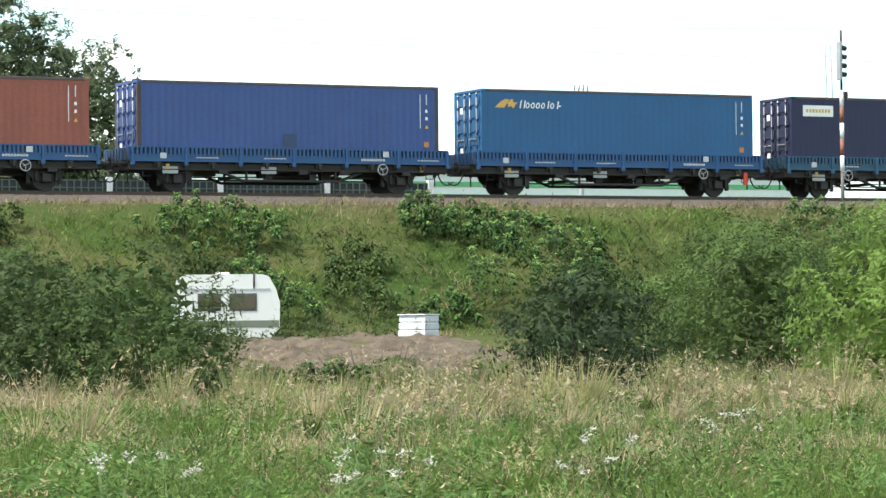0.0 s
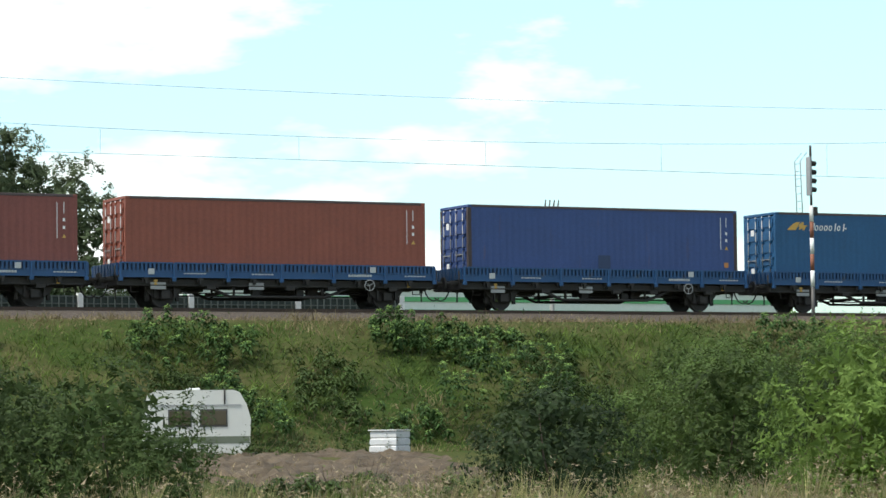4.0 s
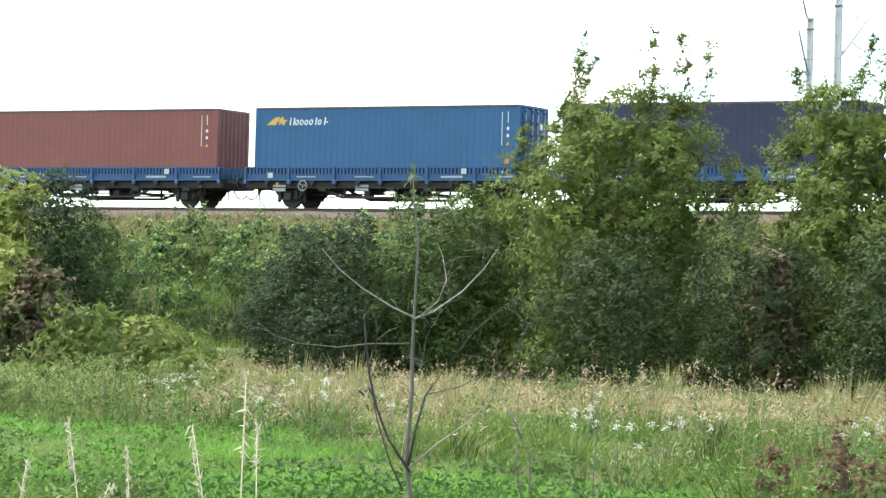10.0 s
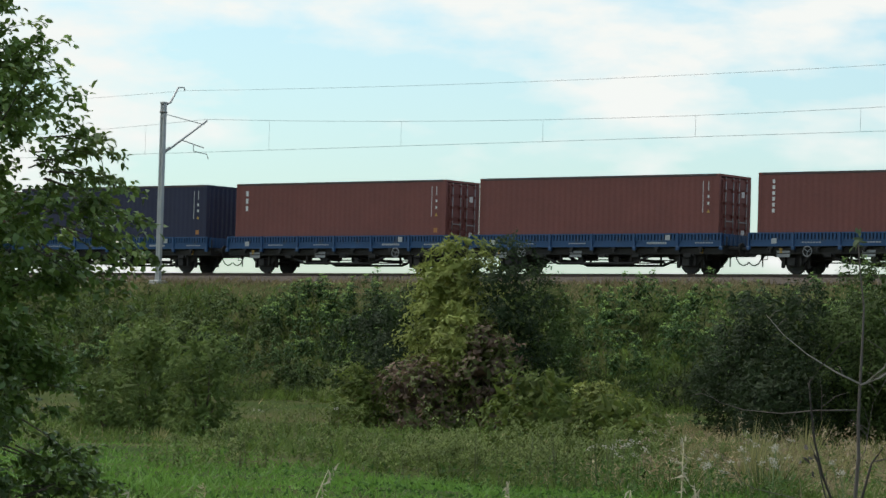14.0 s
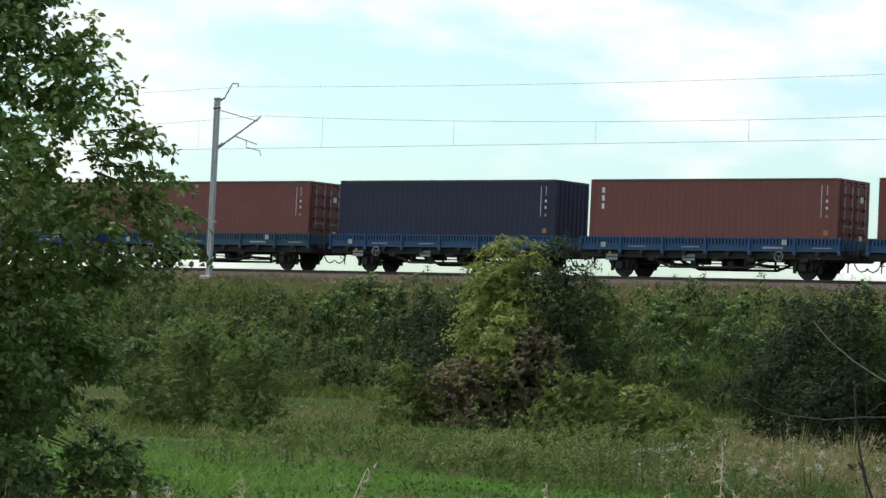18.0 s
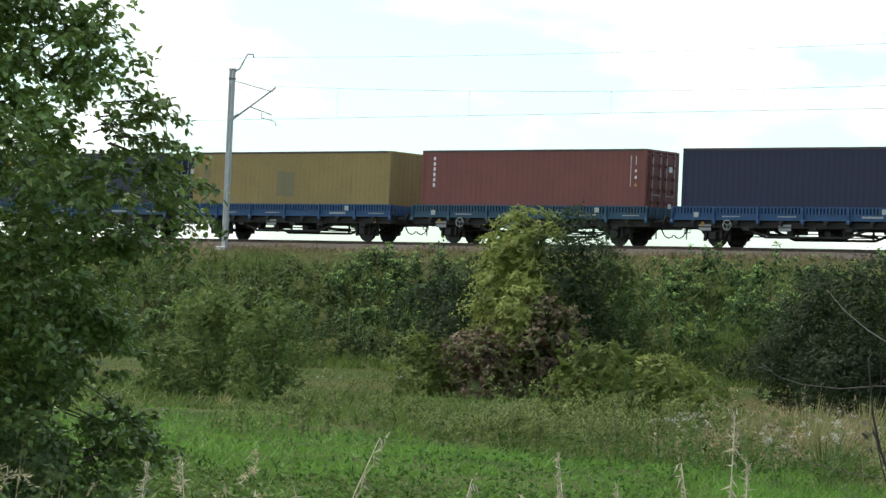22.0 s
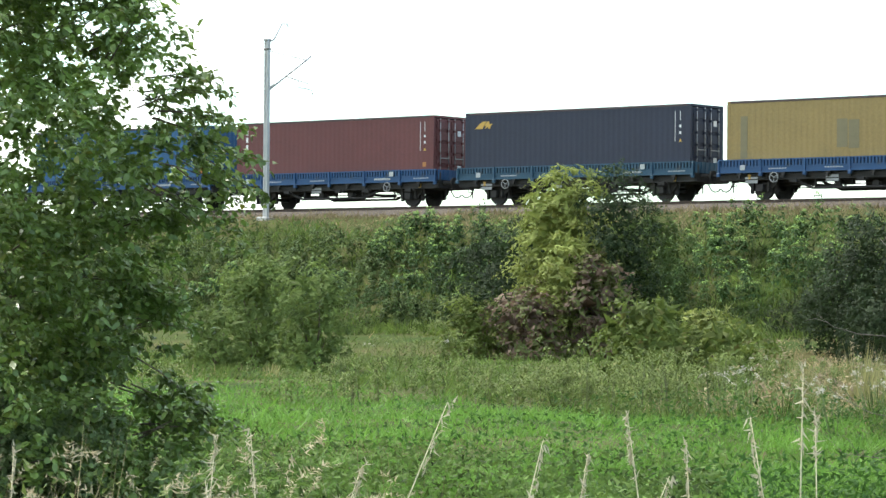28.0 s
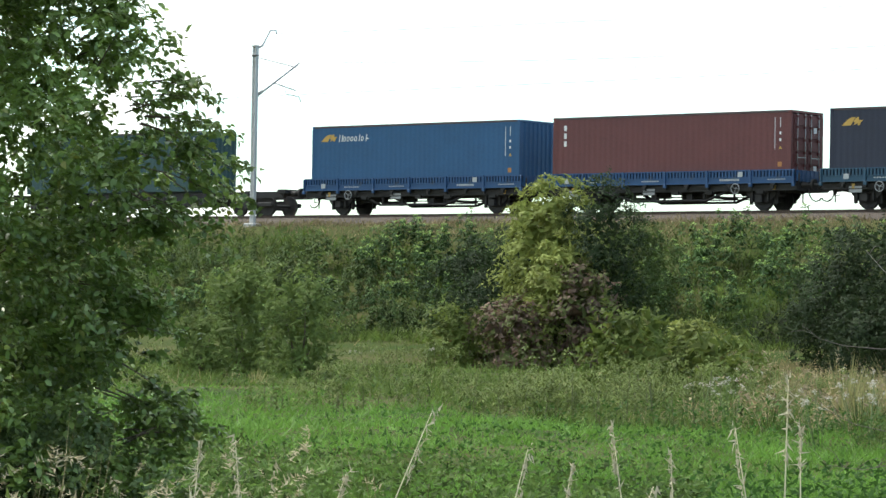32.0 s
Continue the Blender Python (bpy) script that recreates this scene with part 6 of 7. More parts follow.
    g = part("coarse_weeds", mesh_quads("coarse_weeds", leaf_quads(p, 0.06, 0.03)), L_HERB)
    tagged(g, "coarse dark weeds at the edge of the short grass", "weeds", kind="stuff")
    p = scatter(190000, -115, 105, 83, 101.6, lambda x, y: ~((np.abs(x - 36.5) < 8) & (y < 87)))
    d2 = patch(p[:, 0], p[:, 1], 0.13, 11) + 0.5 * patch(p[:, 0], p[:, 1], 0.5, 12) + np.clip((p[:, 1] - 97.3) * 0.28, np.where(p[:, 0] > 0, -0.18, -1.0), 0.6) + rnd.normal(0, 0.15, len(p)) > 0.03
    g = part("bank_dry_grass", blades("bank_dry_grass", p[d2], 0.34, 0.9, 0.5), G_BANK)
    tagged(g, "straw-coloured grass along the top of the bank", "grass", kind="stuff")
    g = part("bank_green_grass", blades("bank_green_grass", p[~d2], 0.42, 1.2, 0.6), G_GREEN)
    tagged(g, "green grass covering the railway bank", "grass", kind="stuff")
    p = scatter(11000, -115, 105, 84.5, 98.6, lambda x, y: patch(x, y, 0.2, 21) > -0.12 + np.clip((y - 95) * 0.12, 0, 1))
    ax = rnd.normal(0, 0.35, (len(p), 3)) + np.array([0, 0, 1.0])
    g = part("bank_weeds", mesh_quads("bank_weeds", shoot_leaves(p, ax, rnd.uniform(0.4, 1.0, len(p)), 0.17, 0.07, 13, 0.15)), L_DULL)
    tagged(g, "leafy green weeds on the railway bank", "weeds", kind="stuff")


G_HERBDRY = leaf_mat("withered_herb", (0.290, 0.220, 0.123), 0.75, 0.8, 0.3, warm=(0.42, 0.36, 0.23), warm_at=0.75)
L_HERB = leaf_mat("herb_leaf", (0.097, 0.154, 0.037), 0.75)
L_CLOVER = leaf_mat("clover_leaf", (0.050, 0.112, 0.022), 0.4)
build_grass()


def white_flowers(x, y, n=5, h=0.8):
    """A plant with several white flower heads."""
    t = new("wild_flower")
    z = ground_z(x, y)
    t.matrix_basis = pose(x, y, z)
    for i in range(n):
        q = rnd.normal(0, 0.17, 2)
        hh = h * rnd.uniform(0.75, 1.15)
        part("stalk", tubes("flower_stalk", [([(q[0] * 0.2, q[1] * 0.2, 0), (q[0] * 0.7, q[1] * 0.7, hh * 0.6), (q[0], q[1], hh)], [0.006, 0.005, 0.003])], 4), G_STALK, t)
        c = rnd.normal(size=(22, 3)) * np.array([0.024, 0.024, 0.018]) + np.array([q[0], q[1], hh])
        part("blossom", mesh_quads("blossom", leaf_quads(c, 0.024, 0.019, 0.6)), G_PETAL, t, "white blossom head")
    tagged(t, "wild meadow flower with white blossom heads", "flower", "white flowers in the meadow")


G_STALK = mat("green_stalk", (0.10, 0.14, 0.05), 0.8, vary=0.2)
for fx, fy in ((14.7, 24.1), (11.8, 21.0), (8.2, 18.4), (9.5, 20.5), (7.0, 19.3), (8.9, 18.8), (9.9, 18.0), (7.5, 19.4), (14.9, 24.4), (12.2, 21.7), (-12.3, 77.3), (-11.6, 77.4), (-10.9, 77.5), (-3.0, 32.6), (-1.7, 33.9), (-1.4, 77.4), (-5.6, 47.5), (2.1, 38.6), (-9.0, 44.3), (-15.0, 31.9), (-13.1, 27.9), (-13.2, 30.1), (-13.0, 30.4), (-11.2, 31.4), (-8.9, 30.6), (-29.4, 49.9), (-19.9, 33.9), (-12.2, 26.8), (-10.5, 28.8), (-12.0, 46.1), (-7.8, 26.4), (-25.0, 37.3), (-25.0, 37.5), (-29.5, 44.7), (-27.0, 41.5), (-32.4, 49.9), (-23.0, 36.7), (-32.5, 53.8), (-29.4, 49.8), (-17.7, 29.2), (-19.2, 32.5), (-17.5, 29.9), (-19.8, 34.1), (-50.7, 59.2), (-49.4, 60.3), (-23.1, 35.4), (-23.6, 37.5), (-17.4, 28.7)):
    white_flowers(fx, fy, rnd.randint(2, 5), 0.62)
for fx, fy in ((-19.2, 32.4), (-19.0, 32.8), (-15.0, 31.8), (-12.2, 26.8), (-13.1, 29.6), (-13.0, 30.6), (-25.0, 37.4), (-33.2, 55.2), (-16.2, 29.4)):
    white_flowers(fx, fy, rnd.randint(2, 4), 0.6)


# ---- the near tree and the plants in front of the camera ----
def leaf6(c, length, width, facing=None, axis=None):
    """Pointed leaves, folded along the rib."""
    n = len(c)
    d = rnd.normal(size=(n, 3))
    d[:, 2] -= 0.35
    if axis is not None:
        d = d * 0.75 + axis
    d /= np.linalg.norm(d, axis=1)[:, None]
    s = np.cross(d, rnd.normal(size=(n, 3)))
    if facing is not None:
        nn = facing + rnd.normal(0, 0.5, (n, 3))
        nn /= np.linalg.norm(nn, axis=1)[:, None] + 1e-9
        d -= nn * (d * nn).sum(1)[:, None]
        d /= np.linalg.norm(d, axis=1)[:, None] + 1e-9
        s = np.cross(nn, d)
    s /= np.linalg.norm(s, axis=1)[:, None] + 1e-9
    nn = np.cross(d, s)
    ln = (length * rnd.uniform(0.65, 1.25, n))[:, None]
    wd = (width * rnd.uniform(0.7, 1.25, n))[:, None]
    a = np.empty((n, 6, 3))
    a[:, 0], a[:, 3] = c, c + d * ln - nn * ln * 0.14
    for i, along, wide in ((1, 0.28, 0.44), (2, 0.66, 0.40)):
        a[:, i] = c + d * ln * along + s * wd * wide + nn * wd * 0.16
        a[:, 6 - i] = c + d * ln * along - s * wd * wide + nn * wd * 0.16
    return a


def near_tree():
    leaf = leaf_mat("near_leaf", (0.165, 0.248, 0.057), 0.5, 0.36, 0.27, (0.20, 0.21, 0.04), 0.95)
    leaf.node_tree.nodes["Principled BSDF"].inputs["Specular IOR Level"].default_value = 0.55
    t = new("tree")
    bx, by = -14.05, 12.75
    gz = ground_z(bx, by) - 0.05
    t.matrix_basis = pose(bx, by, gz)
    right, away = np.array((0.70, 0.71, 0)), np.array((-0.71, 0.70, 0))
    limbs, leaves, faces, axes = [], [], [], []
    zs = [0, 0.9, 1.14, 1.47, 2.0, 2.3, 2.5, 2.7, 3.0, 3.26, 3.4, 3.6, 4.2, 5.3]
    us = [1.70, 1.62, 1.50, 1.40, 1.42, 1.62, 1.74, 1.68, 1.54, 1.46, 1.28, 1.16, 0.95, 0.5]

    def spray(p, ax, length, m):
        """A leafy shoot: leaves on both sides of a bent twig."""
        s = rnd.uniform(0.05, 1.0, m)
        pos = p + ax * (length * s)[:, None] + np.array((0, 0, -0.22)) * (length * s * s)[:, None] + rnd.normal(0, 0.022, (m, 3))
        leaves.append(pos)
        axes.append(np.tile(ax * 0.5, (m, 1)) + np.array((0, 0, -0.25)))
        faces.append(np.tile(np.array((0, 0, 0.85)) + ax * 0.3, (m, 1)) + rnd.normal(0, 0.22, (m, 3)))

    for i in range(2000):
        z = rnd.uniform(0.15, 5.2)
        edge = float(np.interp(z, zs, us)) + 0.10 * math.sin(z * 8.0) + 0.06 * math.sin(z * 21.0)
        a = rnd.uniform(-1.9, 1.9)
        q = edge * math.sqrt(rnd.uniform(0.08, 1.0))
        u, b = q * math.cos(a), q * math.sin(a)
        if abs(u - 1.20) < 0.15 and abs(z - 2.76) < 0.12:
            continue
        p = right * u + away * b + np.array((0, 0, z))
        if q > 0.55 * edge and noise.noise((p[0] * 2.6, p[1] * 2.6, p[2] * 3.0)) < (-0.10 if z > 2.6 else -0.16):
            continue
        outw = right * math.cos(a) + away * math.sin(a)
        for j in range(3):
            ax = outw * 0.75 + np.array((0, 0, rnd.uniform(-0.2, 0.6))) + rnd.normal(0, 0.42, 3)
            ax /= np.linalg.norm(ax)
            spray(p - ax * 0.06, ax, rnd.uniform(0.14, 0.30), rnd.randint(11, 18))
        if i % 18 == 0 and not (u > 0.6 and 2.2 < z < 3.4):
            root = np.array((0, 0, max(0.3, z - 0.55 * q)))
            limbs.append(([root, root * 0.5 + p * 0.5 + np.array((0, 0, 0.08)), p], [0.016, 0.008, 0.003]))
    # branch tips that stand out of the outline
    for u, z, du, dz in ((0.55, 4.15, 0.32, 0.30), (0.75, 3.75, 0.36, 0.22), (1.0, 3.45, 0.34, 0.26), (1.15, 3.25, 0.30, 0.30), (1.45, 3.0, 0.32, 0.12), (1.5, 2.85, 0.42, -0.02), (1.55, 2.62, 0.42, -0.12), (1.6, 2.45, 0.40, -0.16), (1.45, 2.3, 0.40, -0.14), (1.2, 2.1, 0.36, 0.05), (1.1, 1.75, 0.36, -0.05), (1.2, 1.45, 0.34, 0.1), (1.3, 1.1, 0.36, -0.1), (1.4, 0.8, 0.36, 0.05)):
        for k in range(5):
            b = rnd.normal(0, 0.22)
            p = right * (u + rnd.normal(0, 0.06)) + away * b + np.array((0, 0, z + rnd.normal(0, 0.05)))
            ax = right * du + away * rnd.normal(0, 0.15) + np.array((0, 0, dz)) + rnd.normal(0, 0.08, 3)
            ln = float(np.linalg.norm(ax)) * rnd.uniform(0.8, 1.15)
            ax /= np.linalg.norm(ax)
            spray(p, ax, ln, 44)
            limbs.insert(0, ([p - ax * 0.18, p, p + ax * ln * 0.9 + np.array((0, 0, -0.16 * ln))], [0.006, 0.004, 0.0015]))
    part("trunk", tubes("near_trunk", [([(0, 0, 0), (0.05, 0.02, 1.2), (-0.03, 0.05, 2.6), (0.05, 0, 4.4), (0.1, 0, 5.3)], [0.13, 0.11, 0.085, 0.05, 0.02])], 12), m_bark, t)
    for lb in limbs[:150]:
        part("branch", tubes("near_branch", [lb], 5), m_bark, t)
    part("crown", mesh_quads("near_crown", leaf6(np.concatenate(leaves), 0.060, 0.038, np.concatenate(faces), np.concatenate(axes))), leaf, t)
    tagged(t, "leafy green fruit tree close beside the meadow", "tree")
    # low shrub at its foot
    s = new("shrub")
    s.matrix_basis = pose(-13.3, 12.6, ground_z(-13.3, 12.6) - 0.05)
    c = []
    for i in range(380):
        q = np.array([rnd.normal(-0.25, 0.55), rnd.normal(0, 0.4), rnd.uniform(0.05, 0.95)])
        q[:2] *= 1.15 - 0.5 * q[2]
        c.append(q + rnd.normal(0, 0.075, (36, 3)))
    c = np.concatenate(c)
    c[:, 2] = np.abs(c[:, 2]) + 0.03
    part("crown", mesh_quads("low_crown", leaf6(c, 0.046, 0.032)), leaf_mat("low_shrub_leaf", (0.140, 0.195, 0.085), 0.5, through=0.4), s)
    for i in range(12):
        part("stem", tubes("low_stem", [([(0, 0, 0), (rnd.normal(0, 0.2), rnd.normal(0, 0.2), 0.5), (rnd.normal(0, 0.4), rnd.normal(0, 0.4), 1.0)], [0.015, 0.01, 0.004])], 5), m_bark, s)
    tagged(s, "low grey-green bramble shrub under the tree", "shrub")


near_tree()


# dark brown for the side stems, pale grey-brown for some branches
M_TWIG_DARK = mat("dark_twig", (0.045, 0.036, 0.030), 0.85, vary=0.35)
M_TWIG_PALE = mat("pale_twig", (0.27, 0.245, 0.215), 0.8, vary=0.3)


def sapling():
    """A nearly bare sapling: forked stems from one foot, crooked branches, many twigs."""
    t = new("sapling")
    x, y = -6.49, 12.5
    t.matrix_basis = pose(x, y, 0)
    foot = ground_z(x, y) - 0.03
    r, back = Vector((0.87, 0.5, 0)), Vector((-0.5, 0.87, 0))
    dice = random.Random(5)

    def at(a, z, b=0.0):
        return r * a + back * b + Vector((0, 0, z))

    # each branch: places across and up from the fork line, in metres, then its radius and material
    rows = [
        ("trunk", ((0.0, foot), (0.005, 0.77), (-0.02, 0.91), (-0.01, 1.10), (0.0, 1.26), (-0.005, 1.44), (0.0, 1.61), (0.005, 1.77), (0.01, 1.97), (-0.01, 2.12), (-0.025, 2.30)), 0.013, m_twig),
        ("stem", ((-0.01, 0.91), (0.02, 1.08), (0.06, 1.24), (0.17, 1.40), (0.285, 1.555), (0.44, 1.69), (0.56, 1.80)), 0.0075, M_TWIG_DARK),
        ("stem", ((0.0, 0.88), (-0.105, 1.03), (-0.165, 1.18), (-0.205, 1.34), (-0.225, 1.50), (-0.235, 1.61), (-0.165, 1.71), (-0.09, 1.80), (-0.03, 1.81)), 0.0075, M_TWIG_DARK),
        ("stem", ((-0.03, 0.79), (-0.09, 0.91), (-0.155, 1.10), (-0.195, 1.26), (-0.225, 1.32)), 0.006, M_TWIG_DARK),
        ("branch", ((0.0, 1.61), (-0.11, 1.66), (-0.245, 1.74), (-0.36, 1.83), (-0.44, 1.92)), 0.0052, M_TWIG_PALE),
        ("branch", ((0.0, 1.605), (0.09, 1.64), (0.225, 1.74), (0.325, 1.85), (0.396, 1.96)), 0.0055, M_TWIG_PALE),
        ("branch", ((0.03, 1.62), (0.11, 1.69), (0.147, 1.79), (0.127, 1.90), (0.098, 1.967)), 0.0042, M_TWIG_PALE),
        ("branch", ((0.225, 1.93), (0.343, 1.953), (0.46, 1.90), (0.568, 1.815)), 0.0026, m_twig),
        ("branch", ((0.07, 1.25), (0.225, 1.29), (0.363, 1.363), (0.54, 1.335), (0.735, 1.32)), 0.0042, m_twig),
        ("branch", ((0.43, 1.36), (0.50, 1.515), (0.5625, 1.625)), 0.003, m_twig),
        ("branch", ((0.42, 1.36), (0.38, 1.455)), 0.0024, m_twig),
        ("branch", ((-0.02, 1.487), (-0.206, 1.48), (-0.36, 1.46), (-0.54, 1.473), (-0.657, 1.506), (-0.735, 1.565)), 0.0042, m_twig),
        ("branch", ((0.0, 0.90), (0.108, 1.007), (0.265, 1.124), (0.353, 1.22), (0.406, 1.29)), 0.0055, M_TWIG_PALE),
        ("branch", ((-0.08, 1.05), (-0.284, 1.065), (-0.48, 1.104), (-0.637, 1.18), (-0.725, 1.25)), 0.0032, m_twig),
        ("branch", ((-0.11, 0.93), (-0.245, 0.938), (-0.44, 0.893), (-0.608, 0.91), (-0.696, 0.997)), 0.0032, m_twig),
        ("branch", ((-0.176, 1.437), (-0.176, 1.575), (-0.186, 1.633)), 0.0026, m_twig),
        ("branch", ((-0.04, 1.155), (0.03, 1.30), (0.06, 1.52), (0.09, 1.58)), 0.0026, m_twig),
        ("branch", ((-0.01, 1.00), (0.12, 1.05), (0.2, 1.06)), 0.0024, m_twig),
        ("branch", ((-0.08, 0.78), (-0.2, 0.86), (-0.29, 0.98)), 0.0035, M_TWIG_DARK),
    ]
    lines = []
    for name, line, radius, m in rows:
        pts, depth = [], dice.uniform(-0.12, 0.12)
        for i, (a, z) in enumerate(line):
            u = i / (len(line) - 1)
            pts.append(at(a, z, depth * u + (dice.uniform(-0.01, 0.01) if i else 0)))
        n = len(pts)
        part(name, tubes("sapling_" + name, [(pts, [radius * (1 - 0.82 * i / (n - 1)) for i in range(n)])], 6), m, t)
        lines.append(pts)
    for i in range(70):
        b = lines[1 + dice.randrange(len(lines) - 1)]
        k = dice.randrange(1, len(b))
        p = b[k - 1].lerp(b[k], dice.uniform(0.2, 0.9))
        q = p + at(dice.gauss(0, 0.07), dice.uniform(0.0, 0.13), dice.gauss(0, 0.05))
        part("twig", tubes("sapling_twig", [([p, p.lerp(q, 0.5) + Vector((0, 0, 0.015)), q], [0.0018, 0.0014, 0.0007])], 4), m_twig, t)
    c = np.array([at(-0.02, 2.29)] * 10) + rnd.normal(0, 0.018, (10, 3))
    part("leaf_tip", mesh_quads("sapling_leaves", leaf6(c, 0.05, 0.025)), L_SILVER, t)
    c = np.array([at(-0.225, 1.24)] * 7) + rnd.normal(0, 0.03, (7, 3))
    part("withered_leaves", mesh_quads("sapling_withered", leaf6(c, 0.05, 0.02)), M_TWIG_DARK, t, "withered dark leaves")
    tagged(t, "bare grey sapling with crooked forked branches", "sapling")


def dry_switches():
    """Thin leafless stems beside the sapling."""
    dice = random.Random(9)
    for (x, y), lines in (((-5.95, 12.75), (((0.0, 0.0), (-0.03, 0.98), (-0.09, 1.10), (-0.10, 1.24), (-0.06, 1.40)), ((-0.07, 1.06), (-0.15, 1.21)), ((-0.02, 0.6), (-0.10, 0.95), (-0.09, 1.02)))), ((-5.72, 12.9), (((0.0, 0.0), (0.0, 0.92), (0.01, 1.13), (-0.02, 1.31)), ((0.0, 0.75), (-0.12, 0.86), (-0.24, 0.80)), ((0.0, 0.5), (0.03, 0.9))))):
        t = new("dry_switch")
        t.matrix_basis = pose(x, y, ground_z(x, y) - 0.03)
        for line in lines:
            pts = [Vector((0.87 * a, 0.5 * a + dice.uniform(-0.02, 0.02), z)) for a, z in line]
            part("stem", tubes("switch_stem", [(pts, [0.005, 0.0035, 0.0025, 0.0018, 0.001][:len(pts)])], 5), m_twig, t)
        tagged(t, "thin leafless grey-brown stem in the meadow", "sapling")


sapling()
dry_switches()


def stalk(x, y, top, lean, back=0.0, seed=0.16):
    t = new("grass_stalk")
    t.matrix_basis = pose(x, y, 0)
    g = ground_z(x, y) - 0.02
    pts = [(0, 0, g), (lean * 0.30, back * 0.3, g + (top - g) * 0.5), (lean * 0.68, back * 0.68, g + (top - g) * 0.82), (lean, back, top)]
    part("stem", tubes("stalk_stem", [(pts, [0.0032, 0.0027, 0.0019, 0.0009])], 5), G_STRAW, t)
    n = 44
    s = rnd.uniform(0, 1, n)[:, None]
    f = 1 - seed * 1.5 / (top - g)
    a, b = np.array((lean * f, back * f, top - seed)), np.array((lean * 1.05, back * 1.05, top + 0.01))
    part("seed_head", mesh_quads("stalk_seed", leaf_quads(a + (b - a) * s + rnd.normal(0, 0.0030, (n, 3)), 0.022, 0.0055, -0.95)), G_STRAWHEAD, t)["kind"] = "stuff"
    tagged(t, "dry straw-coloured grass stalk with a seed head", "grass stalk", "grass stalks near the camera")


G_STRAW = mat("straw_stem", (0.55, 0.49, 0.32), 0.7, vary=0.2)
G_STRAWHEAD = leaf_mat("straw_seed", (0.458, 0.414, 0.299), 0.2, 0.8, 0.3)
for a, b, top, lean, back in ((-4.43, 5.66, 1.36, 0.24, 0.20), (-3.64, 6.03, 1.34, -0.09, -0.06), (-3.81, 6.39, 1.26, -0.03, -0.02), (-3.38, 6.20, 1.34, -0.11, -0.07), (-3.29, 6.02, 1.46, 0.01, 0.01), (-3.51, 6.47, 1.33, -0.01, -0.01), (-3.78, 5.42, 1.30, 0.14, 0.11), (-4.71, 5.80, 1.27, -0.04, -0.04), (-4.72, 5.52, 1.27, 0.04, 0.04), (-3.75, 5.70, 1.21, 0.22, 0.16), (-4.32, 5.35, 1.22, 0.17, 0.15), (-4.78, 7.05, 1.17, 0.08, 0.06), (-4.42, 5.39, 1.18, -0.07, -0.06), (-5.11, 5.25, 1.23, 0.02, 0.02)):
    stalk(a, b, top, lean, back, rnd.uniform(0.10, 0.2))


def near_tuft():
    """Tall dry grass, nettles and seed stalks right before the camera."""
    n = 5200
    a, d = rnd.uniform(-50, -33, n), rnd.uniform(7.5, 13.0, n)
    x, y = np.sin(np.radians(a)) * d, np.cos(np.radians(a)) * d
    keep = rnd.uniform(0, 1, n) < np.clip((-a - 35) / 9, 0.10, 1) * np.clip(0.6 + 2.0 * patch(x, y, 1.6, 5), 0.05, 1)
    x, y = x[keep], y[keep]
    p = np.stack([x, y, GZ(x, y)], 1)
    g = part("near_grass", blades("near_grass", p, 1.0, 0.9, 0.20, 0.10, 0.5), G_DRY)
    tagged(g, "pale dry grass close to the camera", "grass", kind="stuff")
    k = 120
    a, d = rnd.uniform(-50, -37, k), rnd.uniform(7.5, 11.5, k)
    x, y = np.sin(np.radians(a)) * d, np.cos(np.radians(a)) * d
    z = GZ(x, y)
    top = np.stack([x, y, z + 1.6 - 0.062 * d + rnd.normal(-0.10, 0.10, k)], 1)
    ax = rnd.normal(0, 0.5, (k, 3)) + np.array([0.35, 0, 0.55])
    ax /= np.linalg.norm(ax, axis=1)[:, None]
    g = part("near_seed_heads", mesh_quads("near_seed_heads", shoot_leaves(top, ax, rnd.uniform(0.10, 0.22, k), 0.028, 0.007, 26, 0.35)), leaf_mat("faded_seed", (0.405, 0.352, 0.229), 0.3, 0.8, 0.3))
    tagged(g, "drooping feathery seed heads of dry grass", "grass", kind="stuff")
    k = 420
    a, d = rnd.uniform(-50, -38, k), rnd.uniform(8.5, 14.0, k)
    x, y = np.sin(np.radians(a)) * d, np.cos(np.radians(a)) * d
    base = np.stack([x, y, GZ(x, y)], 1)
    ax = rnd.normal(0, 0.18, (k, 3)) + np.array([0.05, 0, 1.0])
    g = part("near_weeds", mesh_quads("near_weeds", shoot_leaves(base, ax, (1.6 - 0.070 * d) * rnd.uniform(0.6, 1.0, k), 0.075, 0.030, 34, 0.05)), L_STRAW)
    tagged(g, "tall mixed weeds close to the camera", "weeds", kind="stuff")


near_tuft()


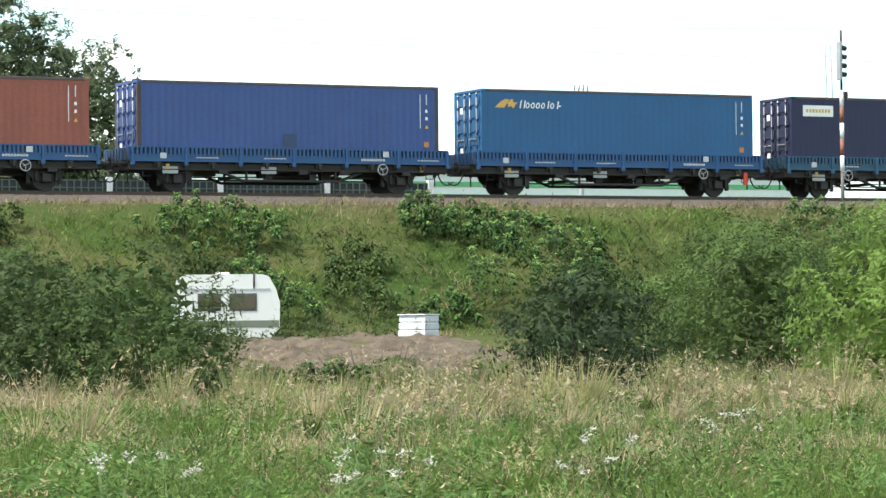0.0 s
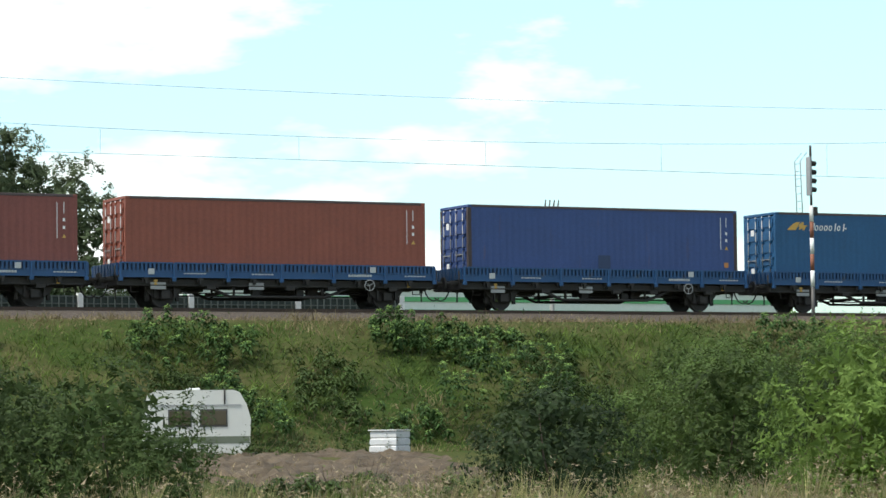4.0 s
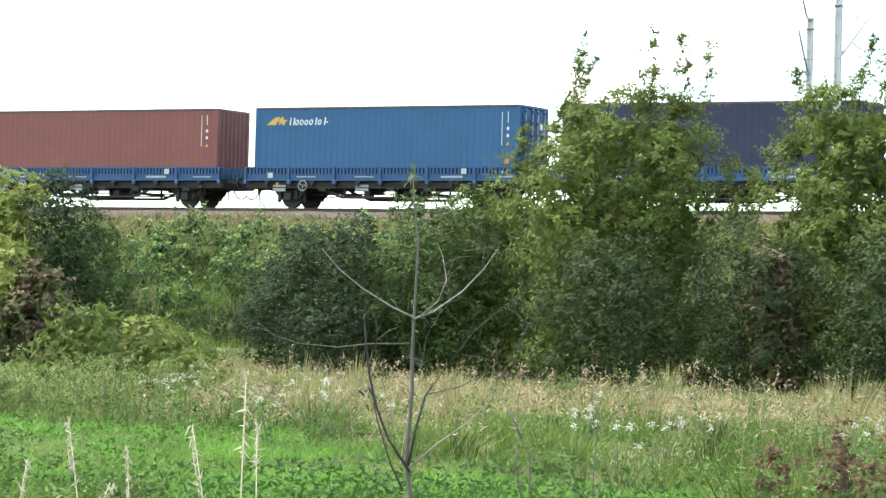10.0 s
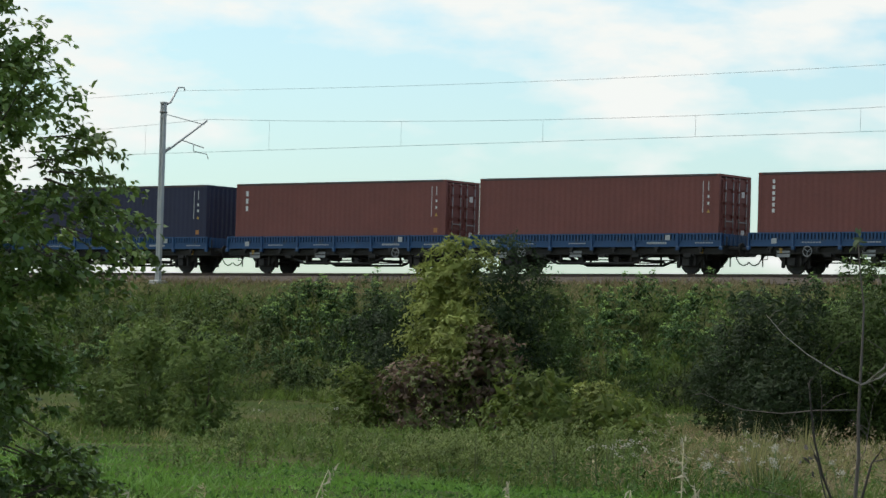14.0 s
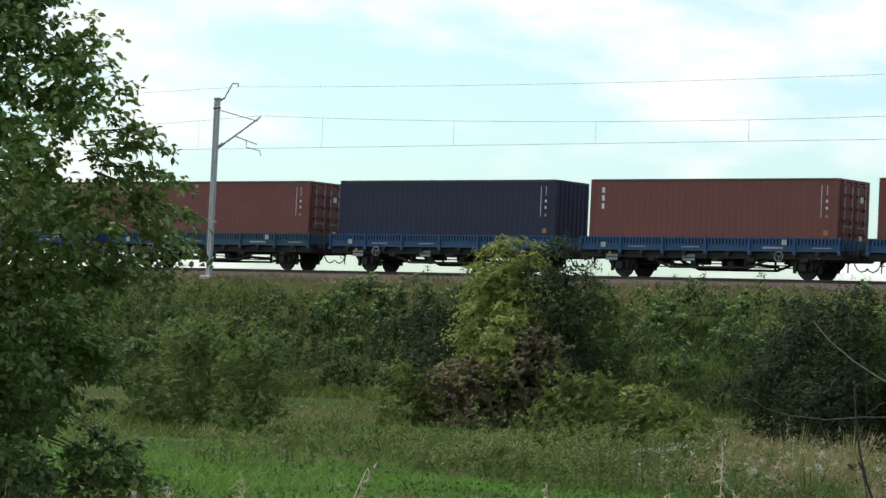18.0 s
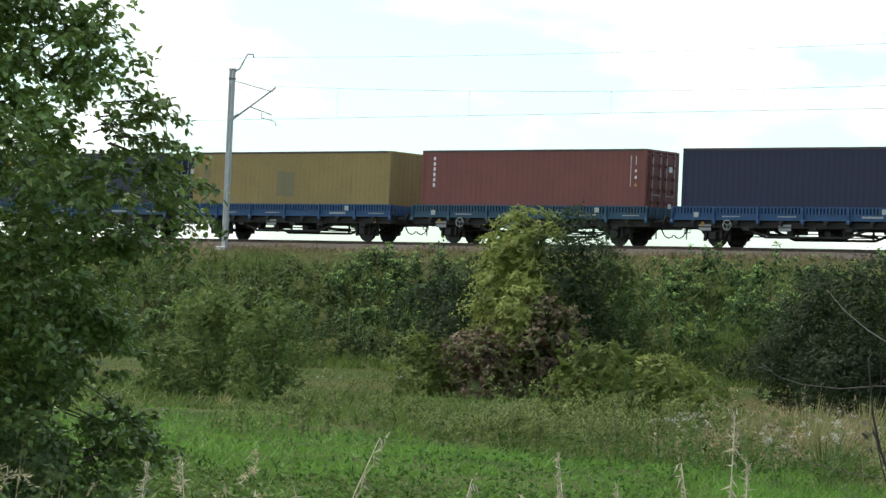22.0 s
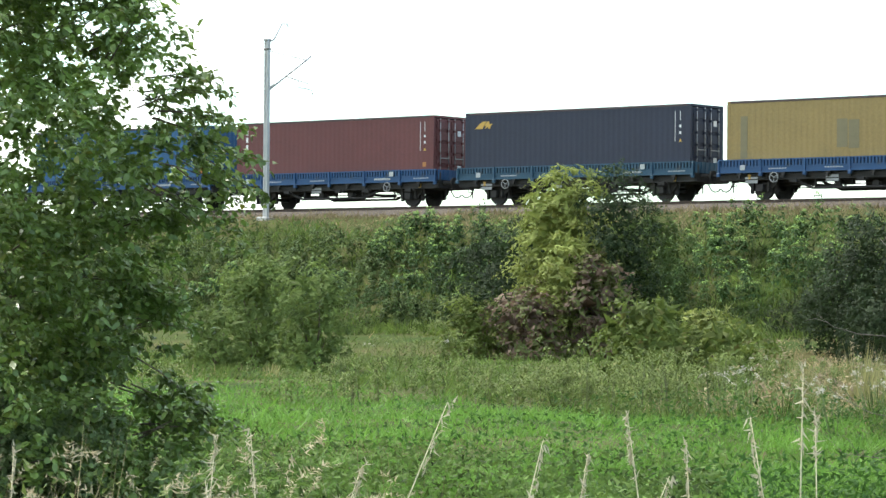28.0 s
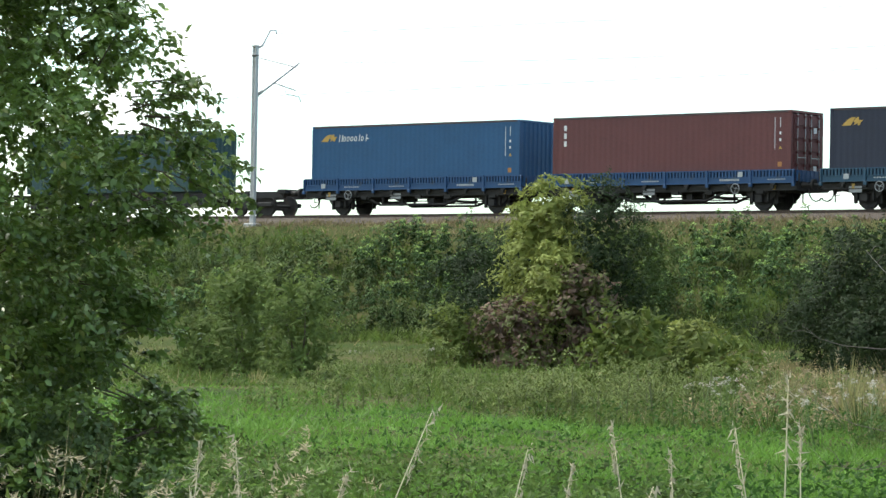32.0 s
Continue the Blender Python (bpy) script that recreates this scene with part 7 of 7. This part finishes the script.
# ---- caravan and wrapped bale on the lane ----
def caravan():
    t = new("caravan")
    t.matrix_basis = pose(32.75, 87.6, 0.30, 0, 0, -22)
    t.scale = (0.86, 0.9, 1.0)
    prof = [(0.0, 0.55), (0.25, 0.42), (3.55, 0.42), (3.92, 0.75), (3.95, 1.55), (3.80, 2.0), (3.55, 2.38), (3.3, 2.45), (0.5, 2.45), (0.2, 2.3), (0.0, 1.7)]
    n = len(prof)
    v = [(x, y, z) for y in (0, 2.1) for x, z in prof]
    f = [tuple(range(n)), tuple(range(2 * n - 1, n - 1, -1))] + [(i, i + n, (i + 1) % n + n, (i + 1) % n) for i in range(n)]
    me = mesh_of("caravan_body", v, f)
    part("body", me, mat("dirty_white_panel", (0.56, 0.56, 0.53), 0.5, vary=0.10, scale=1.2, stain=(0.38, 0.38, 0.33), streak=1, stain_at=0.62), t, "dirty white panelled body")
    glass = mat("tinted_window", (0.06, 0.05, 0.03), 0.12, vary=0.1)
    frame_m = mat("window_rubber", (0.05, 0.05, 0.05), 0.7, vary=0.1)
    for x0, x1 in ((1.0, 1.75), (2.15, 3.05)):
        w = part("window", boxes("caravan_window", [(x0, x1, -0.03, 0.02, 1.35, 1.8)], 0.02), glass, t, "dark tinted window")
        part("window_frame", boxes("caravan_frame", [(x0 - 0.05, x1 + 0.05, -0.02, 0.0, 1.8, 1.85), (x0 - 0.05, x1 + 0.05, -0.02, 0.0, 1.3, 1.35), (x0 - 0.05, x0, -0.02, 0.0, 1.35, 1.8), (x1, x1 + 0.05, -0.02, 0.0, 1.35, 1.8)]), frame_m, w)
    part("roof_edge", boxes("caravan_edge", [(0.3, 3.6, -0.025, 0.0, 1.95, 2.0)]), m_grey, t)
    part("waist_stripe", boxes("caravan_stripe", [(0.1, 3.9, -0.012, 0.0, 0.78, 1.0)]), mat("olive_stripe", (0.12, 0.14, 0.10), 0.6), t, "olive-grey waist stripe")
    part("roof_vent", boxes("caravan_vent", [(1.6, 2.1, 0.7, 1.2, 2.45, 2.53)], 0.03), m_white, t)
    part("flue", tubes("caravan_flue", [([(3.0, 0.02, 1.95), (3.0, -0.03, 2.2), (3.0, 0.0, 2.5)], [0.03])], 8), m_dark, t)
    for y in (0.15, 1.95):
        part("wheel", lathe("caravan_wheel", [(0.05, -0.08), (0.28, -0.09), (0.31, -0.05), (0.31, 0.05), (0.28, 0.09), (0.05, 0.08)], 20, "y"), m_dark, t, at=pose(1.9, y, 0.31))
    tagged(t, "dirty white caravan with tinted windows at the bank foot", "caravan")


caravan()


def bale():
    t = new("wrapped_bale")
    t.matrix_basis = pose(40.35, 85.6, ground_z(40.35, 85.6), 0, 0, 40)
    t.scale = (0.9, 0.9, 0.98)
    m = mat("white_film", (0.60, 0.60, 0.60), 0.4, vary=0.14, scale=3, fine=18, bump=0.5, stain=(0.42, 0.42, 0.44), stain_at=0.6)
    part("pallet", boxes("pallet", [(-0.62, 0.62, -0.5 + i * 0.24, -0.4 + i * 0.24, 0.09, 0.12) for i in range(5)] + [(-0.6 + k * 0.54, -0.48 + k * 0.54, -0.5, 0.56, 0, 0.09) for k in range(3)]), mat("pallet_wood", (0.25, 0.17, 0.1), 0.85), t, "wooden pallet")
    for k in range(3):
        part("layer", boxes("bale_layer", [(-0.6 + 0.015 * k, 0.6 - 0.01 * k, -0.52, 0.52 - 0.015 * k, 0.125 + k * 0.235, 0.355 + k * 0.235)], 0.035), m, t)
    part("cover", boxes("bale_cover", [(-0.63, 0.63, -0.55, 0.55, 0.832, 0.865)], 0.015), m, t)
    tagged(t, "stack of white film-wrapped blocks on a pallet", "pallet stack")


bale()


def bare_shrub():
    t = new("bare_shrub")
    x, y = 34.6, 76.0
    t.matrix_basis = pose(x, y, ground_z(x, y) - 0.03)
    rows = []
    for i in range(46):
        a, w = rnd.uniform(-2.2, 2.2), rnd.uniform(0.5, 1.5)
        d = rnd.normal(0, 0.35)
        rows.append(([(a * 0.5, d * 0.4, 0), (a * 0.75 + rnd.normal(0, 0.08), d, w * 0.55), (a + rnd.normal(0, 0.15), d * 1.3, w)], [0.014, 0.010, 0.004]))
    m = mat("grey_brown_twig", (0.13, 0.10, 0.085), 0.9, vary=0.3)
    for q in rows:
        part("twig", tubes("bare_twig", [q], 4), m, t)
    tagged(t, "leafless grey-brown shrub before the earth bank", "shrub")


bare_shrub()


# ---- distance: church, noise barrier, hall ----
M_BRICK = mat("dark_brick", (0.085, 0.06, 0.055), 0.9, vary=0.25, scale=0.6, fine=6)
M_TILE = mat("red_tile", (0.175, 0.046, 0.043), 0.85, vary=0.2, scale=0.5, fine=4)
M_LIGHT = mat("pale_louvre", (0.60, 0.58, 0.54), 0.8, vary=0.1)


def pyramid(rows, turn=0.0):
    """A square tower: rows (half width, height), with flat faces."""
    v, f = [], []
    for r, z in rows:
        v += [(-r, -r, z), (r, -r, z), (r, r, z), (-r, r, z)]
    for i in range(len(rows) - 1):
        f += [(4 * i + k, 4 * i + (k + 1) % 4, 4 * i + 4 + (k + 1) % 4, 4 * i + 4 + k) for k in range(4)]
    f += [(3, 2, 1, 0), tuple(4 * (len(rows) - 1) + k for k in range(4))]
    return v, f


def church():
    d = 420.0
    t = new("church")
    ax = radians(-17.63)
    t.matrix_basis = pose(d * math.sin(ax), d * math.cos(ax), 1.9, 0, 0, -26)
    part("tower_wall", mesh_of("tower_wall", *pyramid([(4.35, 0), (4.35, 37.2)])), M_BRICK, t, "dark brick tower")
    part("skirt_roof", mesh_of("skirt_roof", *pyramid([(4.75, 37.0), (3.75, 39.5)])), M_TILE, t, "red tiled skirt roof")
    part("upper_wall", mesh_of("upper_wall", *pyramid([(3.55, 39.4), (3.55, 42.6)])), M_BRICK, t)
    part("spire", mesh_of("spire", *pyramid([(3.95, 42.4), (3.0, 44.6), (2.75, 45.2), (0.05, 64.0)])), M_TILE, t, "steep red spire")
    part("spire_band", mesh_of("spire_band", *pyramid([(1.98, 50.75), (1.95, 50.95)])), M_LIGHT, t)
    for rz in (0, 90):
        for k in range(4):
            part("window", boxes("belfry_window", [(-1.9 + k * 0.95, -1.5 + k * 0.95, -4.45, -4.3, 33.6 if k in (0, 3) else 34.6, 36.3)]), M_LIGHT, t, at=pose(0, 0, 0, 0, 0, rz))
        for k in range(3):
            part("window", boxes("upper_window", [(-2.2 + k * 1.75, -1.3 + k * 1.75, -3.62, -3.5, 40.2, 41.6)], 0.1), M_LIGHT if k else M_BRICK, t, at=pose(0, 0, 0, 0, 0, rz))
        v, f = disc_ring(0, 0, 0.6, 1.1, 20)
        part("clock", mesh_of("clock", [(x, -4.45 + y * 4, z + 31.8) for x, y, z in v], f), M_LIGHT, t, at=pose(0, 0, 0, 0, 0, rz))
        part("dormer", boxes("dormer", [(-0.75, 0.75, -3.0, -1.8, 46.0, 47.3)], 0.2), M_TILE, t, at=pose(0, 0, 0, 0, 0, rz))
        for k in (-0.45, 0.45):
            part("dormer_light", boxes("dormer_light", [(k - 0.25, k + 0.25, -3.06, -3.0, 46.1, 46.9)]), M_LIGHT, t, at=pose(0, 0, 0, 0, 0, rz))
        for k in (-0.75, 0.75):
            part("window", boxes("tower_slit", [(k - 0.3, k + 0.3, -4.45, -4.3, 19.0, 21.4)], 0.1), M_LIGHT, t, at=pose(0, 0, 0, 0, 0, rz))
        for k in range(9):
            part("louvre", boxes("tower_louvre", [(-0.75, 0.75, -4.43, -4.33, 23.2 + k * 0.62, 23.45 + k * 0.62)]), M_TILE, t, at=pose(0, 0, 0, 0, 0, rz))
        for k in (-1, 1):
            part("buttress", boxes("tower_buttress", [(k * 3.9 - 0.55, k * 3.9 + 0.55, -4.62, -4.36, 0, 36.2)], 0.1), M_BRICK, t, at=pose(0, 0, 0, 0, 0, rz))
    # nave with a ridge turret
    v = [(4.4, -8, 0), (48, -8, 0), (48, 8, 0), (4.4, 8, 0), (4.4, -8, 11), (48, -8, 11), (48, 8, 11), (4.4, 8, 11)]
    part("nave_wall", mesh_of("nave_wall", v, [(0, 1, 5, 4), (1, 2, 6, 5), (2, 3, 7, 6), (3, 0, 4, 7)]), M_BRICK, t)
    v = [(4.4, -8.6, 10.7), (48.4, -8.6, 10.7), (48.4, 8.6, 10.7), (4.4, 8.6, 10.7), (4.4, 0, 20.5), (48.4, 0, 20.5)]
    part("nave_roof", mesh_of("nave_roof", v, [(0, 1, 5, 4), (2, 3, 4, 5), (1, 2, 5), (3, 0, 4), (3, 2, 1, 0)]), M_TILE, t, "red tiled nave roof")
    tagged(t, "brick church with a steep red spire beyond the railway", "church")
    part("finial", tubes("turret_finial", [([(33.2, 0, 43.4), (33.2, 0, 46.2)], [0.07, 0.04])], 6), M_TILE, t)
    part("finial_bar", boxes("finial_bar", [(32.8, 33.6, -0.05, 0.05, 45.2, 45.35)]), M_TILE, t)
    s = part("turret", mesh_of("turret", *pyramid([(1.3, 18.0), (1.3, 31.0), (1.55, 31.0), (0.12, 42.3), (0.06, 43.5)])), M_TILE, t, "slender red ridge turret")
    s.matrix_basis = pose(33.2, 0, 0)


church()


def barrier():
    t = new("noise_barrier")
    t.matrix_basis = pose(0, 114.0, 0)
    m = mat("dark_green_panel", (0.035, 0.05, 0.045), 0.8, vary=0.3, scale=5)
    lattice = mat("grey_green_lattice", (0.10, 0.12, 0.11), 0.8, vary=0.2)
    post = boxes("barrier_post", [(-0.11, 0.11, -0.15, 0.10, 4.6, 7.05)], 0.01)
    panel = boxes("barrier_panel", [(0.12, 4.65, -0.04, 0.06, 4.6, 6.95)], 0.01)
    bars = boxes("barrier_lattice", [(0.12, 4.65, -0.09, -0.05, 4.8 + k * 0.3, 4.85 + k * 0.3) for k in range(8)] + [(0.25 + k * 0.3, 0.30 + k * 0.3, -0.12, -0.09, 4.7, 6.95) for k in range(15)])
    for i in range(9):
        x = 16.0 + i * 4.78
        part("post", post, m_white, t, "white concrete post", at=pose(x, 0, 0))
        if i < 8:
            p = part("panel", panel, m, t, at=pose(x, 0, 0))
            part("lattice", bars, lattice, p)
    tagged(t, "dark lattice noise barrier with white posts", "fence")


barrier()


def hall():
    t = new("industrial_hall")
    t.matrix_basis = pose(66.0, 170.0, 1.9)
    part("wall", boxes("hall_wall", [(0, 44, 0, 18, 0, 8.4)]), mat("pale_cladding", (0.55, 0.60, 0.55), 0.6, vary=0.1), t, "pale cladding")
    green = mat("green_cladding", (0.10, 0.35, 0.14), 0.6, vary=0.1)
    for z0, z1, x0, x1 in ((5.6, 6.1, 0, 44), (6.6, 7.0, 0, 36), (7.5, 7.8, 0, 44), (4.4, 5.0, 0, 44)):
        part("green_band", boxes("hall_band", [(x0, x1, -0.06, 0, z0, z1)]), green, t, "green cladding band")
    part("roof", boxes("hall_roof", [(-0.3, 44.3, -0.3, 18.3, 8.4, 8.7)]), m_grey, t)
    tagged(t, "low pale industrial hall with green bands", "building")


hall()


motions()
